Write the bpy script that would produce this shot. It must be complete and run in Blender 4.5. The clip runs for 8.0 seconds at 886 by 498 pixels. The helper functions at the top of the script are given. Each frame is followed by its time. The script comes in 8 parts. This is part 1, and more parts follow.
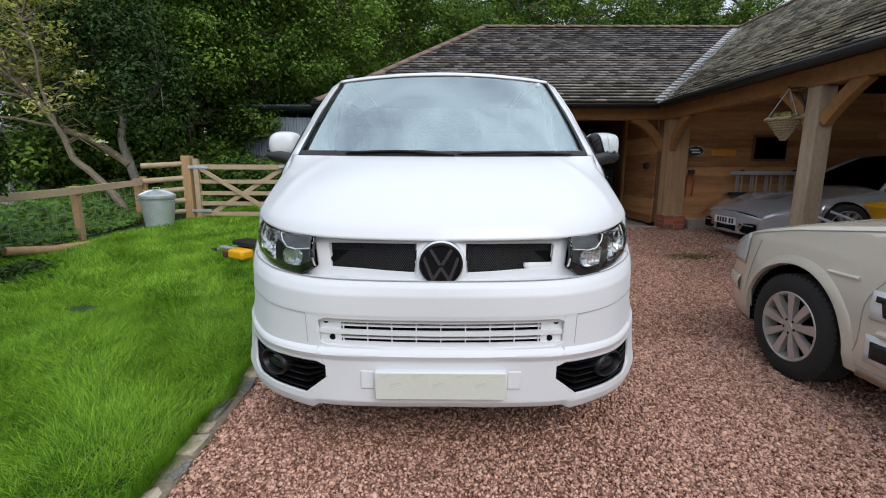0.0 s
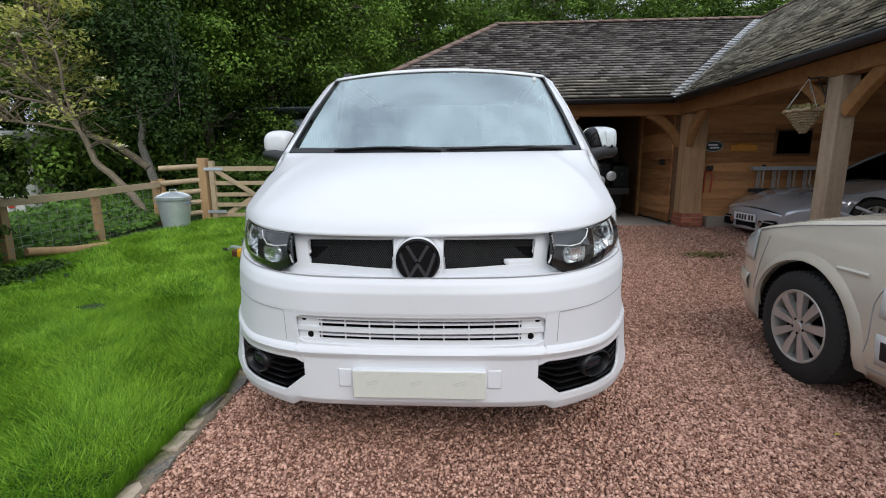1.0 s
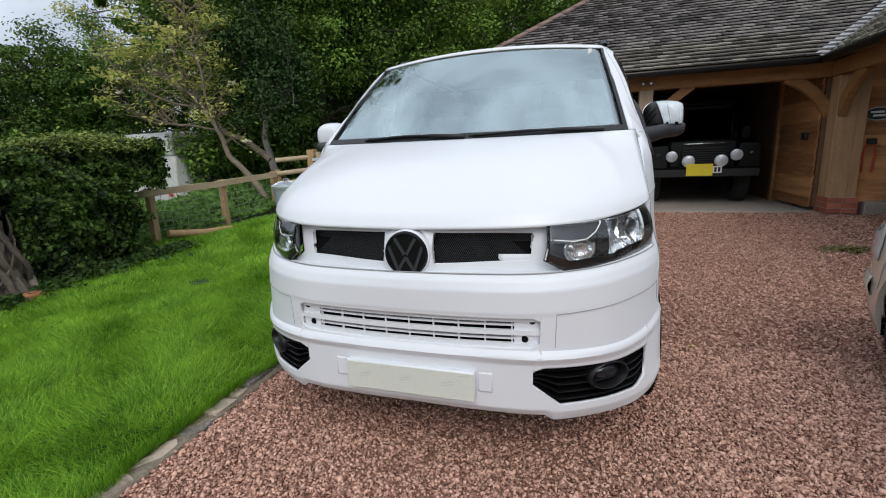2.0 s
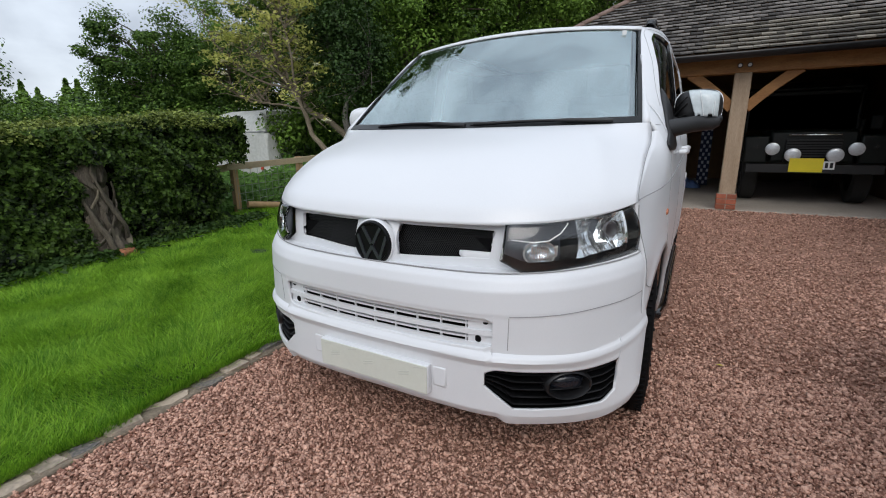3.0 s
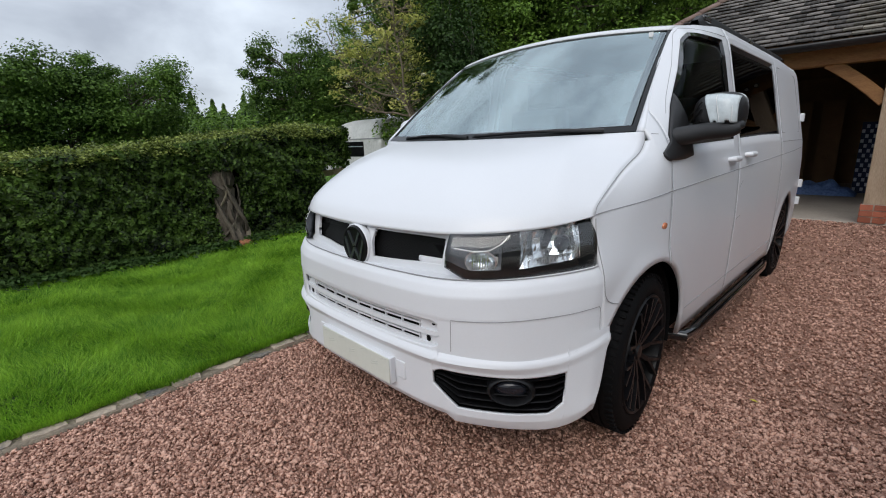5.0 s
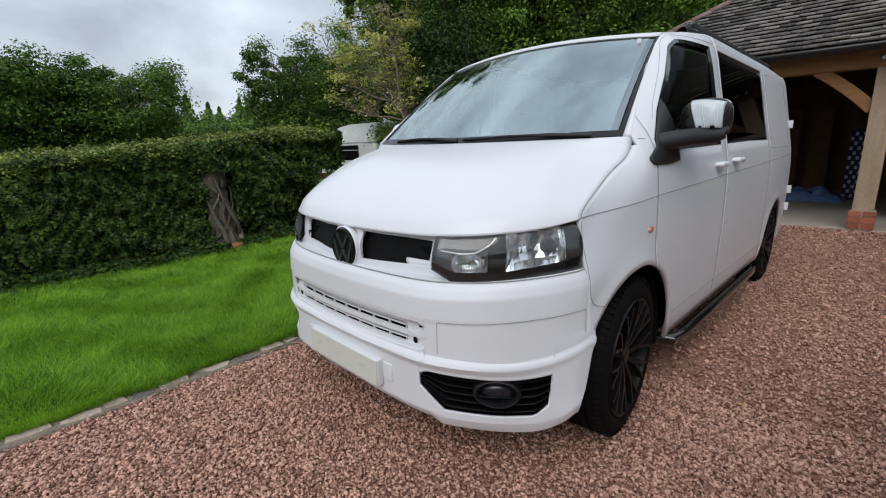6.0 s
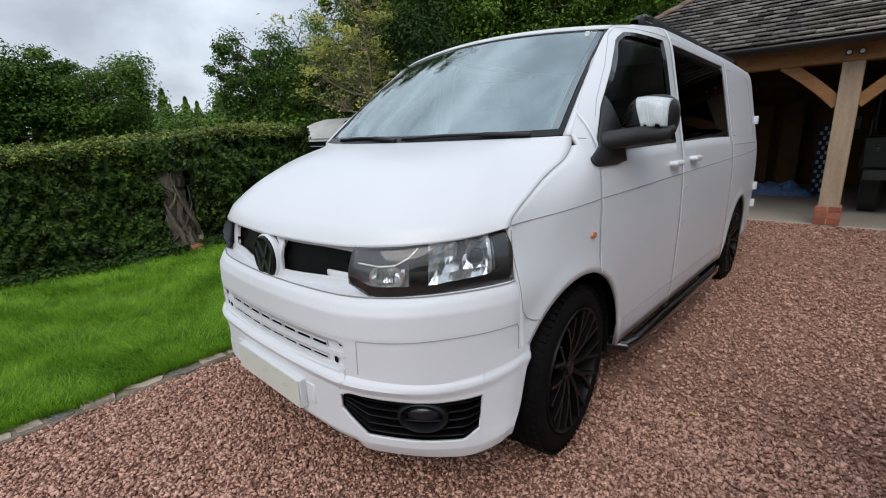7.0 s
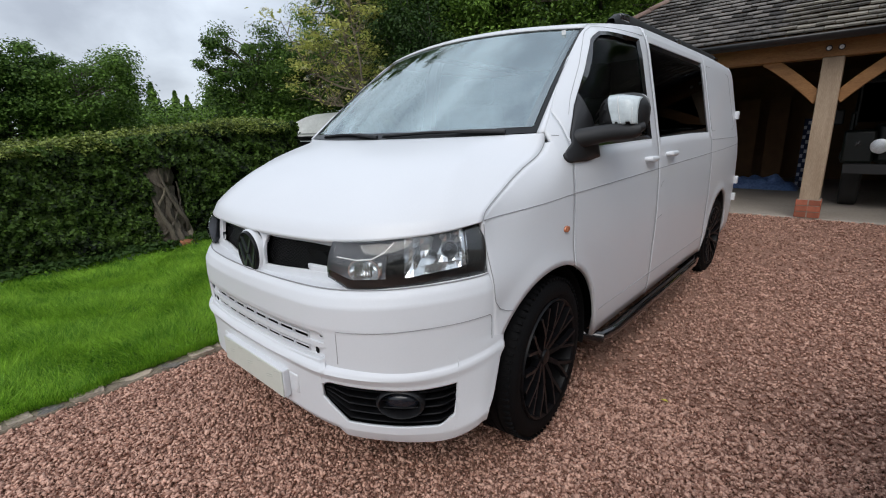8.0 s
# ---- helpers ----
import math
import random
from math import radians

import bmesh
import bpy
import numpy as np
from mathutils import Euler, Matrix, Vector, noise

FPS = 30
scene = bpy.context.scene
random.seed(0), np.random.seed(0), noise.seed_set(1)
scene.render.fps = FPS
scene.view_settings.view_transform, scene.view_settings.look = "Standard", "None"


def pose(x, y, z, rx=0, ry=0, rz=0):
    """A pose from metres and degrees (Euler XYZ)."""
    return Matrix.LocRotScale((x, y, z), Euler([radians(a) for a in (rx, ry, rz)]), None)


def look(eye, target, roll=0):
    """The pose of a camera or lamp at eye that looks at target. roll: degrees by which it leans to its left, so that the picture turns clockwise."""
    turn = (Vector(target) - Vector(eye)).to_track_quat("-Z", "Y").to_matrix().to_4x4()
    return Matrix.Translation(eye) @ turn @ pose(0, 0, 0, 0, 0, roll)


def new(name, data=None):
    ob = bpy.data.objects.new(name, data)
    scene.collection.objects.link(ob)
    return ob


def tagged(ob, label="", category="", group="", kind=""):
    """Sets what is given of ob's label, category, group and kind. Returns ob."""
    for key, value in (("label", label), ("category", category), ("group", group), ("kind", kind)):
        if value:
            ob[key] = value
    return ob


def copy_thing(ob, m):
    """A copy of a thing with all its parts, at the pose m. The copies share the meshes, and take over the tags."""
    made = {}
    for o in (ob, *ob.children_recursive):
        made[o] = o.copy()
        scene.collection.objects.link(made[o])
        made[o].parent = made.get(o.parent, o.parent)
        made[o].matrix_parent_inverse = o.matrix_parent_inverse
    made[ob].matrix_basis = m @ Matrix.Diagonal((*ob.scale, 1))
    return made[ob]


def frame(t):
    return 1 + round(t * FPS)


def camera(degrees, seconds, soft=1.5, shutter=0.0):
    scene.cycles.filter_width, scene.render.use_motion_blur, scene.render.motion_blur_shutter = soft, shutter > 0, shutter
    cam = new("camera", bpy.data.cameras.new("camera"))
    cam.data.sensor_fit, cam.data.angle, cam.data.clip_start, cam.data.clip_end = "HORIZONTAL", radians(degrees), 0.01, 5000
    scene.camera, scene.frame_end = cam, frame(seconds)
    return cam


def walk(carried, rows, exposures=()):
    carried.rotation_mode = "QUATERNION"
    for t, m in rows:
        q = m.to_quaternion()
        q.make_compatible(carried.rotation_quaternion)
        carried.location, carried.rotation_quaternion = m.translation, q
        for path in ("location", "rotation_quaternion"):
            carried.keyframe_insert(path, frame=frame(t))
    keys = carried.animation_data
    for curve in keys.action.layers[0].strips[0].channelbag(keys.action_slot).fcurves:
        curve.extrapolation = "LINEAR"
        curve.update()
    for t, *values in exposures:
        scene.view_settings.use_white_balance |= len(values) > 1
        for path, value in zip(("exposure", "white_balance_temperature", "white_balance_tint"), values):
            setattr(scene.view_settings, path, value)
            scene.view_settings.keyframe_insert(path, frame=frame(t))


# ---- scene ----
cam = camera(89.8, 8.0, soft=1.05)
PATH = [
    (0, (0.016, -2.505, 1.228), (0.006, -0.537, 0.869), 0.2),
    (0.5, (0.058, -2.544, 1.23), (0.03, -0.576, 0.876), 0.2),
    (1, (0.183, -2.471, 1.205), (0.081, -0.505, 0.848), -0.5),
    (1.5, (0.376, -2.328, 1.223), (0.105, -0.382, 0.847), -1.1),
    (2, (0.636, -2.307, 1.212), (0.026, -0.448, 0.8), -2.3),
    (2.2, (0.735, -2.303, 1.234), (0.019, -0.487, 0.799), -1.0),
    (3.3, (1.143, -2.035, 1.238), (0.087, -0.406, 0.757), -2.0),
    (3.5, (1.219, -1.998, 1.235), (0.074, -0.429, 0.757), -2.8),
    (4, (1.462, -1.921, 1.264), (0.117, -0.519, 0.789), -2.2),
    (4.5, (1.57, -1.869, 1.274), (0.179, -0.512, 0.802), -1.8),
    (6, (1.628, -1.836, 1.266), (0.249, -0.457, 0.822), -1.2),
    (6.5, (1.664, -1.693, 1.263), (0.3, -0.303, 0.808), -1.3),
    (7, (1.689, -1.581, 1.285), (0.359, -0.162, 0.817), -1.4),
    (7.5, (1.749, -1.582, 1.291), (0.437, -0.153, 0.803), -1.5),
    (8, (1.775, -1.582, 1.296), (0.469, -0.149, 0.803), -1.5),
]
walk(cam, [(t, look(eye, target, roll)) for t, eye, target, roll in PATH],
     exposures=[(0, 0.06), (1.0, 0.04), (2.0, -0.03), (3.5, -0.18), (4.5, -0.19), (6.0, -0.19), (8.0, -0.17)])


# ---- world and sun: bright overcast ----
world = bpy.data.worlds.new("world")
scene.world = world
world.use_nodes = True
wn, wl = world.node_tree.nodes, world.node_tree.links
sky = wn.new("ShaderNodeTexSky")
sky.sky_type = "NISHITA"
sky.sun_disc = False
sky.sun_elevation = radians(44)
sky.sun_rotation = radians(156)
sky.air_density, sky.dust_density, sky.ozone_density = 1.0, 4.0, 1.0
grey = wn.new("ShaderNodeMix")
grey.data_type = "RGBA"
grey.inputs[0].default_value = 0.8
wl.new(sky.outputs[0], grey.inputs[6])
# cloud cover: soft grey and white billows over the whole dome
tc = wn.new("ShaderNodeTexCoord")
mp = wn.new("ShaderNodeMapping")
mp.inputs["Scale"].default_value = (1.0, 1.0, 2.6)
wl.new(tc.outputs["Generated"], mp.inputs[0])
cn = wn.new("ShaderNodeTexNoise")
cn.inputs["Scale"].default_value = 3.2
cn.inputs["Detail"].default_value = 6
cn.inputs["Roughness"].default_value = 0.5
cn.inputs["Distortion"].default_value = 0.3
wl.new(mp.outputs[0], cn.inputs["Vector"])
cr = wn.new("ShaderNodeValToRGB")
cr.color_ramp.elements[0].position, cr.color_ramp.elements[0].color = 0.34, (4.6, 5.05, 5.85, 1)
cr.color_ramp.elements[1].position, cr.color_ramp.elements[1].color = 0.66, (8.5, 9.3, 10.35, 1)
wl.new(cn.outputs[0], cr.inputs[0])
wl.new(cr.outputs[0], grey.inputs[7])
# an overcast dome is brighter overhead than at the horizon
sep = wn.new("ShaderNodeSeparateXYZ")
wl.new(tc.outputs["Generated"], sep.inputs[0])
up = wn.new("ShaderNodeMapRange")
up.inputs["From Min"].default_value, up.inputs["From Max"].default_value = 0.0, 1.0
up.inputs["To Min"].default_value, up.inputs["To Max"].default_value = 1.34, 2.1
wl.new(sep.outputs[2], up.inputs[0])
bg = wn["Background"]
bg.inputs[1].default_value = 0.088
dome = wn.new("ShaderNodeVectorMath")
dome.operation = "SCALE"
wl.new(grey.outputs[2], dome.inputs[0])
wl.new(up.outputs[0], dome.inputs["Scale"])
wl.new(dome.outputs[0], bg.inputs[0])

sun = new("sun", bpy.data.lights.new("sun", "SUN"))
sun.data.energy, sun.data.angle, sun.data.color = 1.2, radians(40), (1.0, 0.985, 0.965)
sun.matrix_world = look((3.6, -8, 8.5), (0, 0, 0))


# ---- materials ----
def mat(name, color, rough=0.6, metal=0.0, vary=0.12, scale=6.0, fine=60.0, bump=0.15, bump_scale=None, spec=0.5, coat=0.0,
        alt=None, per=None, stretch=(1, 1, 1), trans=0.0, sub=None):
    """A procedural surface: two scales of colour variation, grain relief, optional second colour and per-piece variation."""
    m = bpy.data.materials.new(name)
    m.use_nodes = True
    n, l = m.node_tree.nodes, m.node_tree.links
    b = n["Principled BSDF"]
    b.inputs["Roughness"].default_value, b.inputs["Metallic"].default_value = rough, metal
    b.inputs["Specular IOR Level"].default_value = spec
    b.inputs["Coat Weight"].default_value = coat
    b.inputs["Coat Roughness"].default_value = 0.06
    b.inputs["Transmission Weight"].default_value = trans
    tc = n.new("ShaderNodeTexCoord")
    mp = n.new("ShaderNodeMapping")
    mp.inputs["Scale"].default_value = stretch
    l.new(tc.outputs["Object"], mp.inputs[0])
    big, small = n.new("ShaderNodeTexNoise"), n.new("ShaderNodeTexNoise")
    big.inputs["Scale"].default_value, small.inputs["Scale"].default_value = scale, fine
    big.inputs["Detail"].default_value, small.inputs["Detail"].default_value = 4, 3
    for t in (big, small):
        l.new(mp.outputs[0], t.inputs["Vector"])
    add = n.new("ShaderNodeMath")
    add.operation = "ADD"
    l.new(big.outputs[0], add.inputs[0])
    l.new(small.outputs[0], add.inputs[1])
    fac = add.outputs[0]
    if per:
        r = n.new("ShaderNodeNewGeometry") if per == "island" else n.new("ShaderNodeObjectInfo")
        a2 = n.new("ShaderNodeMath")
        a2.operation = "MULTIPLY_ADD"
        l.new(r.outputs["Random Per Island" if per == "island" else "Random"], a2.inputs[0])
        a2.inputs[1].default_value = 0.9
        l.new(add.outputs[0], a2.inputs[2])
        a3 = n.new("ShaderNodeMath")
        a3.operation = "SUBTRACT"
        l.new(a2.outputs[0], a3.inputs[0])
        a3.inputs[1].default_value = 0.45
        fac = a3.outputs[0]
    mr = n.new("ShaderNodeMapRange")
    mr.inputs["From Min"].default_value, mr.inputs["From Max"].default_value = 0.55, 1.45
    l.new(fac, mr.inputs[0])
    mix = n.new("ShaderNodeMix")
    mix.data_type = "RGBA"
    lo = [c * (1 - vary) for c in color]
    hi = list(alt) if alt else [min(1, c * (1 + vary)) for c in color]
    mix.inputs[6].default_value, mix.inputs[7].default_value = (*lo, 1), (*hi, 1)
    l.new(mr.outputs[0], mix.inputs[0])
    l.new(mix.outputs[2], b.inputs["Base Color"])
    if bump:
        bp = n.new("ShaderNodeBump")
        bp.inputs["Strength"].default_value, bp.inputs["Distance"].default_value = bump, 0.01
        if bump_scale:
            t3 = n.new("ShaderNodeTexNoise")
            t3.inputs["Scale"].default_value, t3.inputs["Detail"].default_value = bump_scale, 3
            l.new(mp.outputs[0], t3.inputs["Vector"])
            l.new(t3.outputs[0], bp.inputs["Height"])
        else:
            l.new(small.outputs[0], bp.inputs["Height"])
        l.new(bp.outputs[0], b.inputs["Normal"])
    if sub:
        b.inputs["Subsurface Weight"].default_value = sub
    return m


def leaf_mat(name, dark, light, trans=0.25, patch=0.9, swing=0.9, single=0.55):
    """Foliage: colour by leaf, a little light through it."""
    m = bpy.data.materials.new(name)
    m.use_nodes = True
    n, l = m.node_tree.nodes, m.node_tree.links
    b = n["Principled BSDF"]
    b.inputs["Roughness"].default_value = 0.55
    b.inputs["Specular IOR Level"].default_value = 0.22
    g = n.new("ShaderNodeNewGeometry")
    oi = n.new("ShaderNodeObjectInfo")
    tc = n.new("ShaderNodeTexCoord")
    ns = n.new("ShaderNodeTexNoise")
    ns.inputs["Scale"].default_value = patch
    ns.inputs["Detail"].default_value = 5
    l.new(tc.outputs["Object"], ns.inputs["Vector"])
    s1 = n.new("ShaderNodeMath")
    s1.operation = "MULTIPLY_ADD"
    l.new(g.outputs["Random Per Island"], s1.inputs[0])
    s1.inputs[1].default_value = single
    s2 = n.new("ShaderNodeMath")
    s2.operation = "MULTIPLY_ADD"
    l.new(ns.outputs[0], s2.inputs[0])
    s2.inputs[1].default_value = swing
    s2.inputs[2].default_value = 0.375 - (swing + single) / 2
    s3 = n.new("ShaderNodeMath")
    s3.operation = "MULTIPLY_ADD"
    l.new(oi.outputs["Random"], s3.inputs[0])
    s3.inputs[1].default_value = 0.25
    l.new(s2.outputs[0], s3.inputs[2])
    l.new(s3.outputs[0], s1.inputs[2])
    mix = n.new("ShaderNodeMix")
    mix.data_type = "RGBA"
    mix.inputs[6].default_value, mix.inputs[7].default_value = (*dark, 1), (*light, 1)
    l.new(s1.outputs[0], mix.inputs[0])
    l.new(mix.outputs[2], b.inputs["Base Color"])
    t = n.new("ShaderNodeBsdfTranslucent")
    l.new(mix.outputs[2], t.inputs[0])
    ms = n.new("ShaderNodeMixShader")
    ms.inputs[0].default_value = trans
    l.new(b.outputs[0], ms.inputs[1])
    l.new(t.outputs[0], ms.inputs[2])
    l.new(ms.outputs[0], n["Material Output"].inputs[0])
    return m


def glass_mat(name, tint, rough=0.0, ior=1.45, gloss=(1, 1, 1)):
    m = bpy.data.materials.new(name)
    m.use_nodes = True
    b = m.node_tree.nodes["Principled BSDF"]
    b.inputs["Base Color"].default_value = (*tint, 1)
    b.inputs["Roughness"].default_value = rough
    b.inputs["Transmission Weight"].default_value = 1.0
    b.inputs["IOR"].default_value = ior
    b.inputs["Specular Tint"].default_value = (*gloss, 1)
    return m


WHITE = mat("white_paint", (0.672, 0.692, 0.722), 0.36, vary=0.025, scale=2, fine=200, bump=0.006, coat=0.22)
WHITE_MATT = mat("white_primer_panel", (0.665, 0.685, 0.715), 0.45, vary=0.02, scale=3, fine=150, bump=0.01)
BLACK_GLOSS = mat("gloss_black", (0.008, 0.008, 0.009), 0.08, vary=0.1, bump=0.0, coat=0.5)
BLACK_PLASTIC = mat("black_plastic", (0.010, 0.010, 0.011), 0.5, vary=0.2, bump=0.08, fine=220)
SATIN_BLACK = mat("satin_black_alloy", (0.006, 0.006, 0.007), 0.34, vary=0.15, bump=0.0, spec=0.16)
DISC_STEEL = mat("dull_disc_steel", (0.035, 0.034, 0.033), 0.5, metal=0.6, vary=0.2, bump=0.05)
BORDER = mat("ceramic_border", (0.010, 0.011, 0.012), 0.32, vary=0.1, bump=0.0, spec=0.3)
RUBBER_DUSTY = mat("tyre_rubber_dusty", (0.018, 0.0175, 0.017), 0.85, vary=0.3, bump=0.2, fine=160)
RUBBER = mat("tyre_rubber", (0.0055, 0.0055, 0.006), 0.75, spec=0.10, vary=0.25, bump=0.2, fine=160)
CHROME = mat("chrome", (0.82, 0.83, 0.84), 0.06, metal=1.0, vary=0.03, bump=0.0)
ALLOY = mat("silver_alloy", (0.52, 0.50, 0.475), 0.32, metal=0.55, vary=0.08, bump=0.02)
GAP = mat("panel_gap", (0.30, 0.305, 0.315), 0.8, vary=0.1, bump=0.0)
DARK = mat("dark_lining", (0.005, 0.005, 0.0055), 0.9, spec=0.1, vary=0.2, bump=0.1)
SCREEN_GLASS = glass_mat("windscreen_glass", (0.66, 0.84, 0.83), ior=3.6, gloss=(0.86, 0.97, 1.0))
SIDE_GLASS = glass_mat("side_glass", (0.34, 0.42, 0.40), ior=1.08)
TINT_GLASS = glass_mat("tinted_glass", (0.012, 0.012, 0.013), ior=1.035)
CLEAR = glass_mat("clear_lens", (0.96, 0.97, 0.97))
ORANGE_LENS = mat("orange_lens", (0.55, 0.20, 0.10), 0.15, vary=0.1, bump=0.0, coat=0.5)
PLATE = mat("plate_backing", (0.60, 0.62, 0.56), 0.35, vary=0.05, bump=0.01)
PLATE_FILM = mat("plate_print", (0.52, 0.54, 0.49), 0.5, vary=0.08, bump=0.0)
FABRIC = mat("seat_fabric", (0.05, 0.055, 0.06), 0.9, vary=0.2, bump=0.3, fine=300)

OAK_PIER = mat("oak_pier", (0.38, 0.21, 0.095), 0.75, vary=0.3, scale=2.5, fine=34, bump=0.35, stretch=(6, 6, 0.7), alt=(0.54, 0.35, 0.19))
OAK = mat("oak_weathered", (0.33, 0.225, 0.140), 0.75, vary=0.3, scale=2.5, fine=34, bump=0.35, stretch=(6, 6, 0.7), alt=(0.49, 0.38, 0.27))
OAK_WARM = mat("oak_orange", (0.27, 0.118, 0.036), 0.7, vary=0.3, scale=3, fine=30, bump=0.3, stretch=(1.2, 5, 5), alt=(0.39, 0.195, 0.068))
BOARD = mat("larch_board", (0.36, 0.150, 0.052), 0.75, vary=0.35, scale=2.5, fine=26, bump=0.35, stretch=(0.8, 5, 7), alt=(0.58, 0.29, 0.115), per="object")
BOARD_Y = mat("larch_board_side", (0.36, 0.150, 0.052), 0.75, vary=0.35, scale=2.5, fine=26, bump=0.35, stretch=(5, 0.8, 7), alt=(0.58, 0.29, 0.115), per="object")
TILE = mat("clay_tile_grey", (0.075, 0.070, 0.068), 0.85, vary=0.3, scale=1.1, fine=40, bump=0.4, alt=(0.27, 0.25, 0.235), per="island")
TILE_ONE = mat("clay_tile_single", (0.10, 0.092, 0.080), 0.85, vary=0.3, scale=1.1, fine=40, bump=0.4, alt=(0.33, 0.30, 0.25), per="object")
TILE_LICHEN = mat("clay_tile_lichen", (0.20, 0.182, 0.148), 0.85, vary=0.3, scale=1.1, fine=40, bump=0.4, alt=(0.58, 0.53, 0.42), per="island")
TILE_LICHEN_ONE = mat("clay_tile_lichen_single", (0.20, 0.182, 0.148), 0.85, vary=0.3, scale=1.1, fine=40, bump=0.4, alt=(0.58, 0.53, 0.42), per="object")
RIDGE = mat("ridge_tile_red", (0.17, 0.095, 0.07), 0.85, vary=0.3, scale=3, fine=30, bump=0.35, alt=(0.26, 0.19, 0.16))
LEAD = mat("lead_sheet", (0.36, 0.38, 0.40), 0.5, metal=0.3, vary=0.15, scale=5, fine=40, bump=0.1)
GUTTER = mat("gutter_black", (0.012, 0.012, 0.013), 0.35, vary=0.2, bump=0.05)
BRICK = mat("red_brick", (0.36, 0.115, 0.065), 0.85, vary=0.3, scale=9, fine=70, bump=0.4, per="object")
MORTAR = mat("mortar", (0.38, 0.33, 0.28), 0.9, vary=0.15, bump=0.3)
CONCRETE = mat("concrete_slab", (0.38, 0.335, 0.285), 0.85, vary=0.22, scale=2.0, fine=30, bump=0.2)
FENCE = mat("fence_timber", (0.40, 0.31, 0.20), 0.8, vary=0.25, scale=3, fine=26, bump=0.3, stretch=(4, 1, 4))
FENCE_POST = mat("fence_post_timber", (0.39, 0.25, 0.125), 0.8, vary=0.25, scale=3, fine=26, bump=0.3, stretch=(5, 5, 0.8))
GALV = mat("galvanised_steel", (0.62, 0.68, 0.73), 0.36, metal=0.6, vary=0.15, scale=7, fine=40, bump=0.04)
WIRE = mat("wire", (0.30, 0.31, 0.30), 0.5, metal=0.6, vary=0.1, bump=0.0)
BARK = mat("bark", (0.055, 0.043, 0.031), 0.9, vary=0.35, scale=4, fine=30, bump=0.6, stretch=(3, 3, 0.8), alt=(0.15, 0.125, 0.092))
BARK_GREY = mat("bark_grey", (0.12, 0.11, 0.095), 0.9, vary=0.35, scale=5, fine=34, bump=0.6, alt=(0.26, 0.245, 0.215))
BARK_PALE = mat("bark_pale", (0.15, 0.12, 0.082), 0.9, vary=0.3, scale=4, fine=30, bump=0.5, alt=(0.27, 0.225, 0.16))
GRAVEL = mat("gravel_bed", (0.30, 0.135, 0.090), 0.85, vary=0.5, scale=60, fine=150, bump=0.9, alt=(0.52, 0.30, 0.215))
STONE = mat("gravel_stone", (0.315, 0.138, 0.092), 0.8, vary=0.4, scale=30, fine=120, bump=0.15, alt=(0.71, 0.435, 0.33), per="island")
SOIL = mat("lawn_soil", (0.022, 0.050, 0.009), 0.95, vary=0.4, scale=3, fine=60, bump=0.7)
GRASS = leaf_mat("grass_blade", (0.048, 0.170, 0.007), (0.34, 0.585, 0.055), 0.3, 3.0, 1.2, 1.0)
KERB = mat("kerb_stone", (0.15, 0.145, 0.14), 0.85, vary=0.3, scale=8, fine=60, bump=0.4, alt=(0.44, 0.36, 0.28), per="object")
# one hedge, two colours: shade painted into the sides, sunlight into the top
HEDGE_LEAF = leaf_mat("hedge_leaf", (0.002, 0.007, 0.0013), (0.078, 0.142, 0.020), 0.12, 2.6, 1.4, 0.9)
HEDGE_TOP = leaf_mat("hedge_sunlit_leaf", (0.022, 0.045, 0.008), (0.30, 0.36, 0.085), 0.22, 2.6, 0.9, 0.9)
WOOD_LEAF = leaf_mat("woodland_leaf", (0.006, 0.024, 0.004), (0.215, 0.370, 0.055), 0.22, 0.55, 1.6, 0.7)
ELDER_LEAF = leaf_mat("elder_leaf", (0.24, 0.30, 0.05), (0.70, 0.68, 0.22), 0.4)
FAR_LEAF = leaf_mat("far_tree_leaf", (0.012, 0.040, 0.007), (0.165, 0.290, 0.050), 0.25, 0.9, 1.1, 0.75)
IVY = leaf_mat("ground_ivy_leaf", (0.010, 0.030, 0.006), (0.060, 0.115, 0.022), 0.15)
WEED = leaf_mat("weed_leaf", (0.03, 0.085, 0.012), (0.15, 0.285, 0.05))
SILVER_GOLD = mat("champagne_metallic", (0.60, 0.55, 0.455), 0.26, metal=0.15, vary=0.04, bump=0.0, coat=0.6)
SILVER_BLUE = mat("silver_metallic", (0.55, 0.57, 0.62), 0.22, metal=0.5, vary=0.04, bump=0.0, coat=0.7)
GREEN_BLACK = mat("dark_green_paint", (0.004, 0.006, 0.005), 0.35, vary=0.2, bump=0.02, spec=0.3)
YELLOW = mat("yellow_plastic", (0.78, 0.40, 0.01), 0.4, vary=0.06, bump=0.02)
YELLOW_PLATE = mat("yellow_plate", (0.75, 0.62, 0.03), 0.4, vary=0.05, bump=0.0)
WHITE_PLATE = mat("white_plate", (0.75, 0.76, 0.76), 0.4, vary=0.03, bump=0.0)
INK = mat("black_print", (0.01, 0.01, 0.012), 0.5, vary=0.1, bump=0.0)
CARAVAN = mat("caravan_white", (0.50, 0.51, 0.48), 0.45, vary=0.2, scale=1.6, fine=14, bump=0.05, alt=(0.66, 0.67, 0.64))
BLUE = mat("blue_tarp", (0.03, 0.09, 0.34), 0.5, vary=0.4, scale=9, fine=30, bump=0.3, alt=(0.22, 0.34, 0.62))
CHECK = mat("pale_cloth", (0.45, 0.48, 0.55), 0.8, vary=0.2, bump=0.2)
RED = mat("red_paint", (0.45, 0.05, 0.03), 0.45, vary=0.2, bump=0.05)
WICKER = mat("wicker", (0.36, 0.28, 0.17), 0.8, vary=0.4, fine=80, bump=0.5)
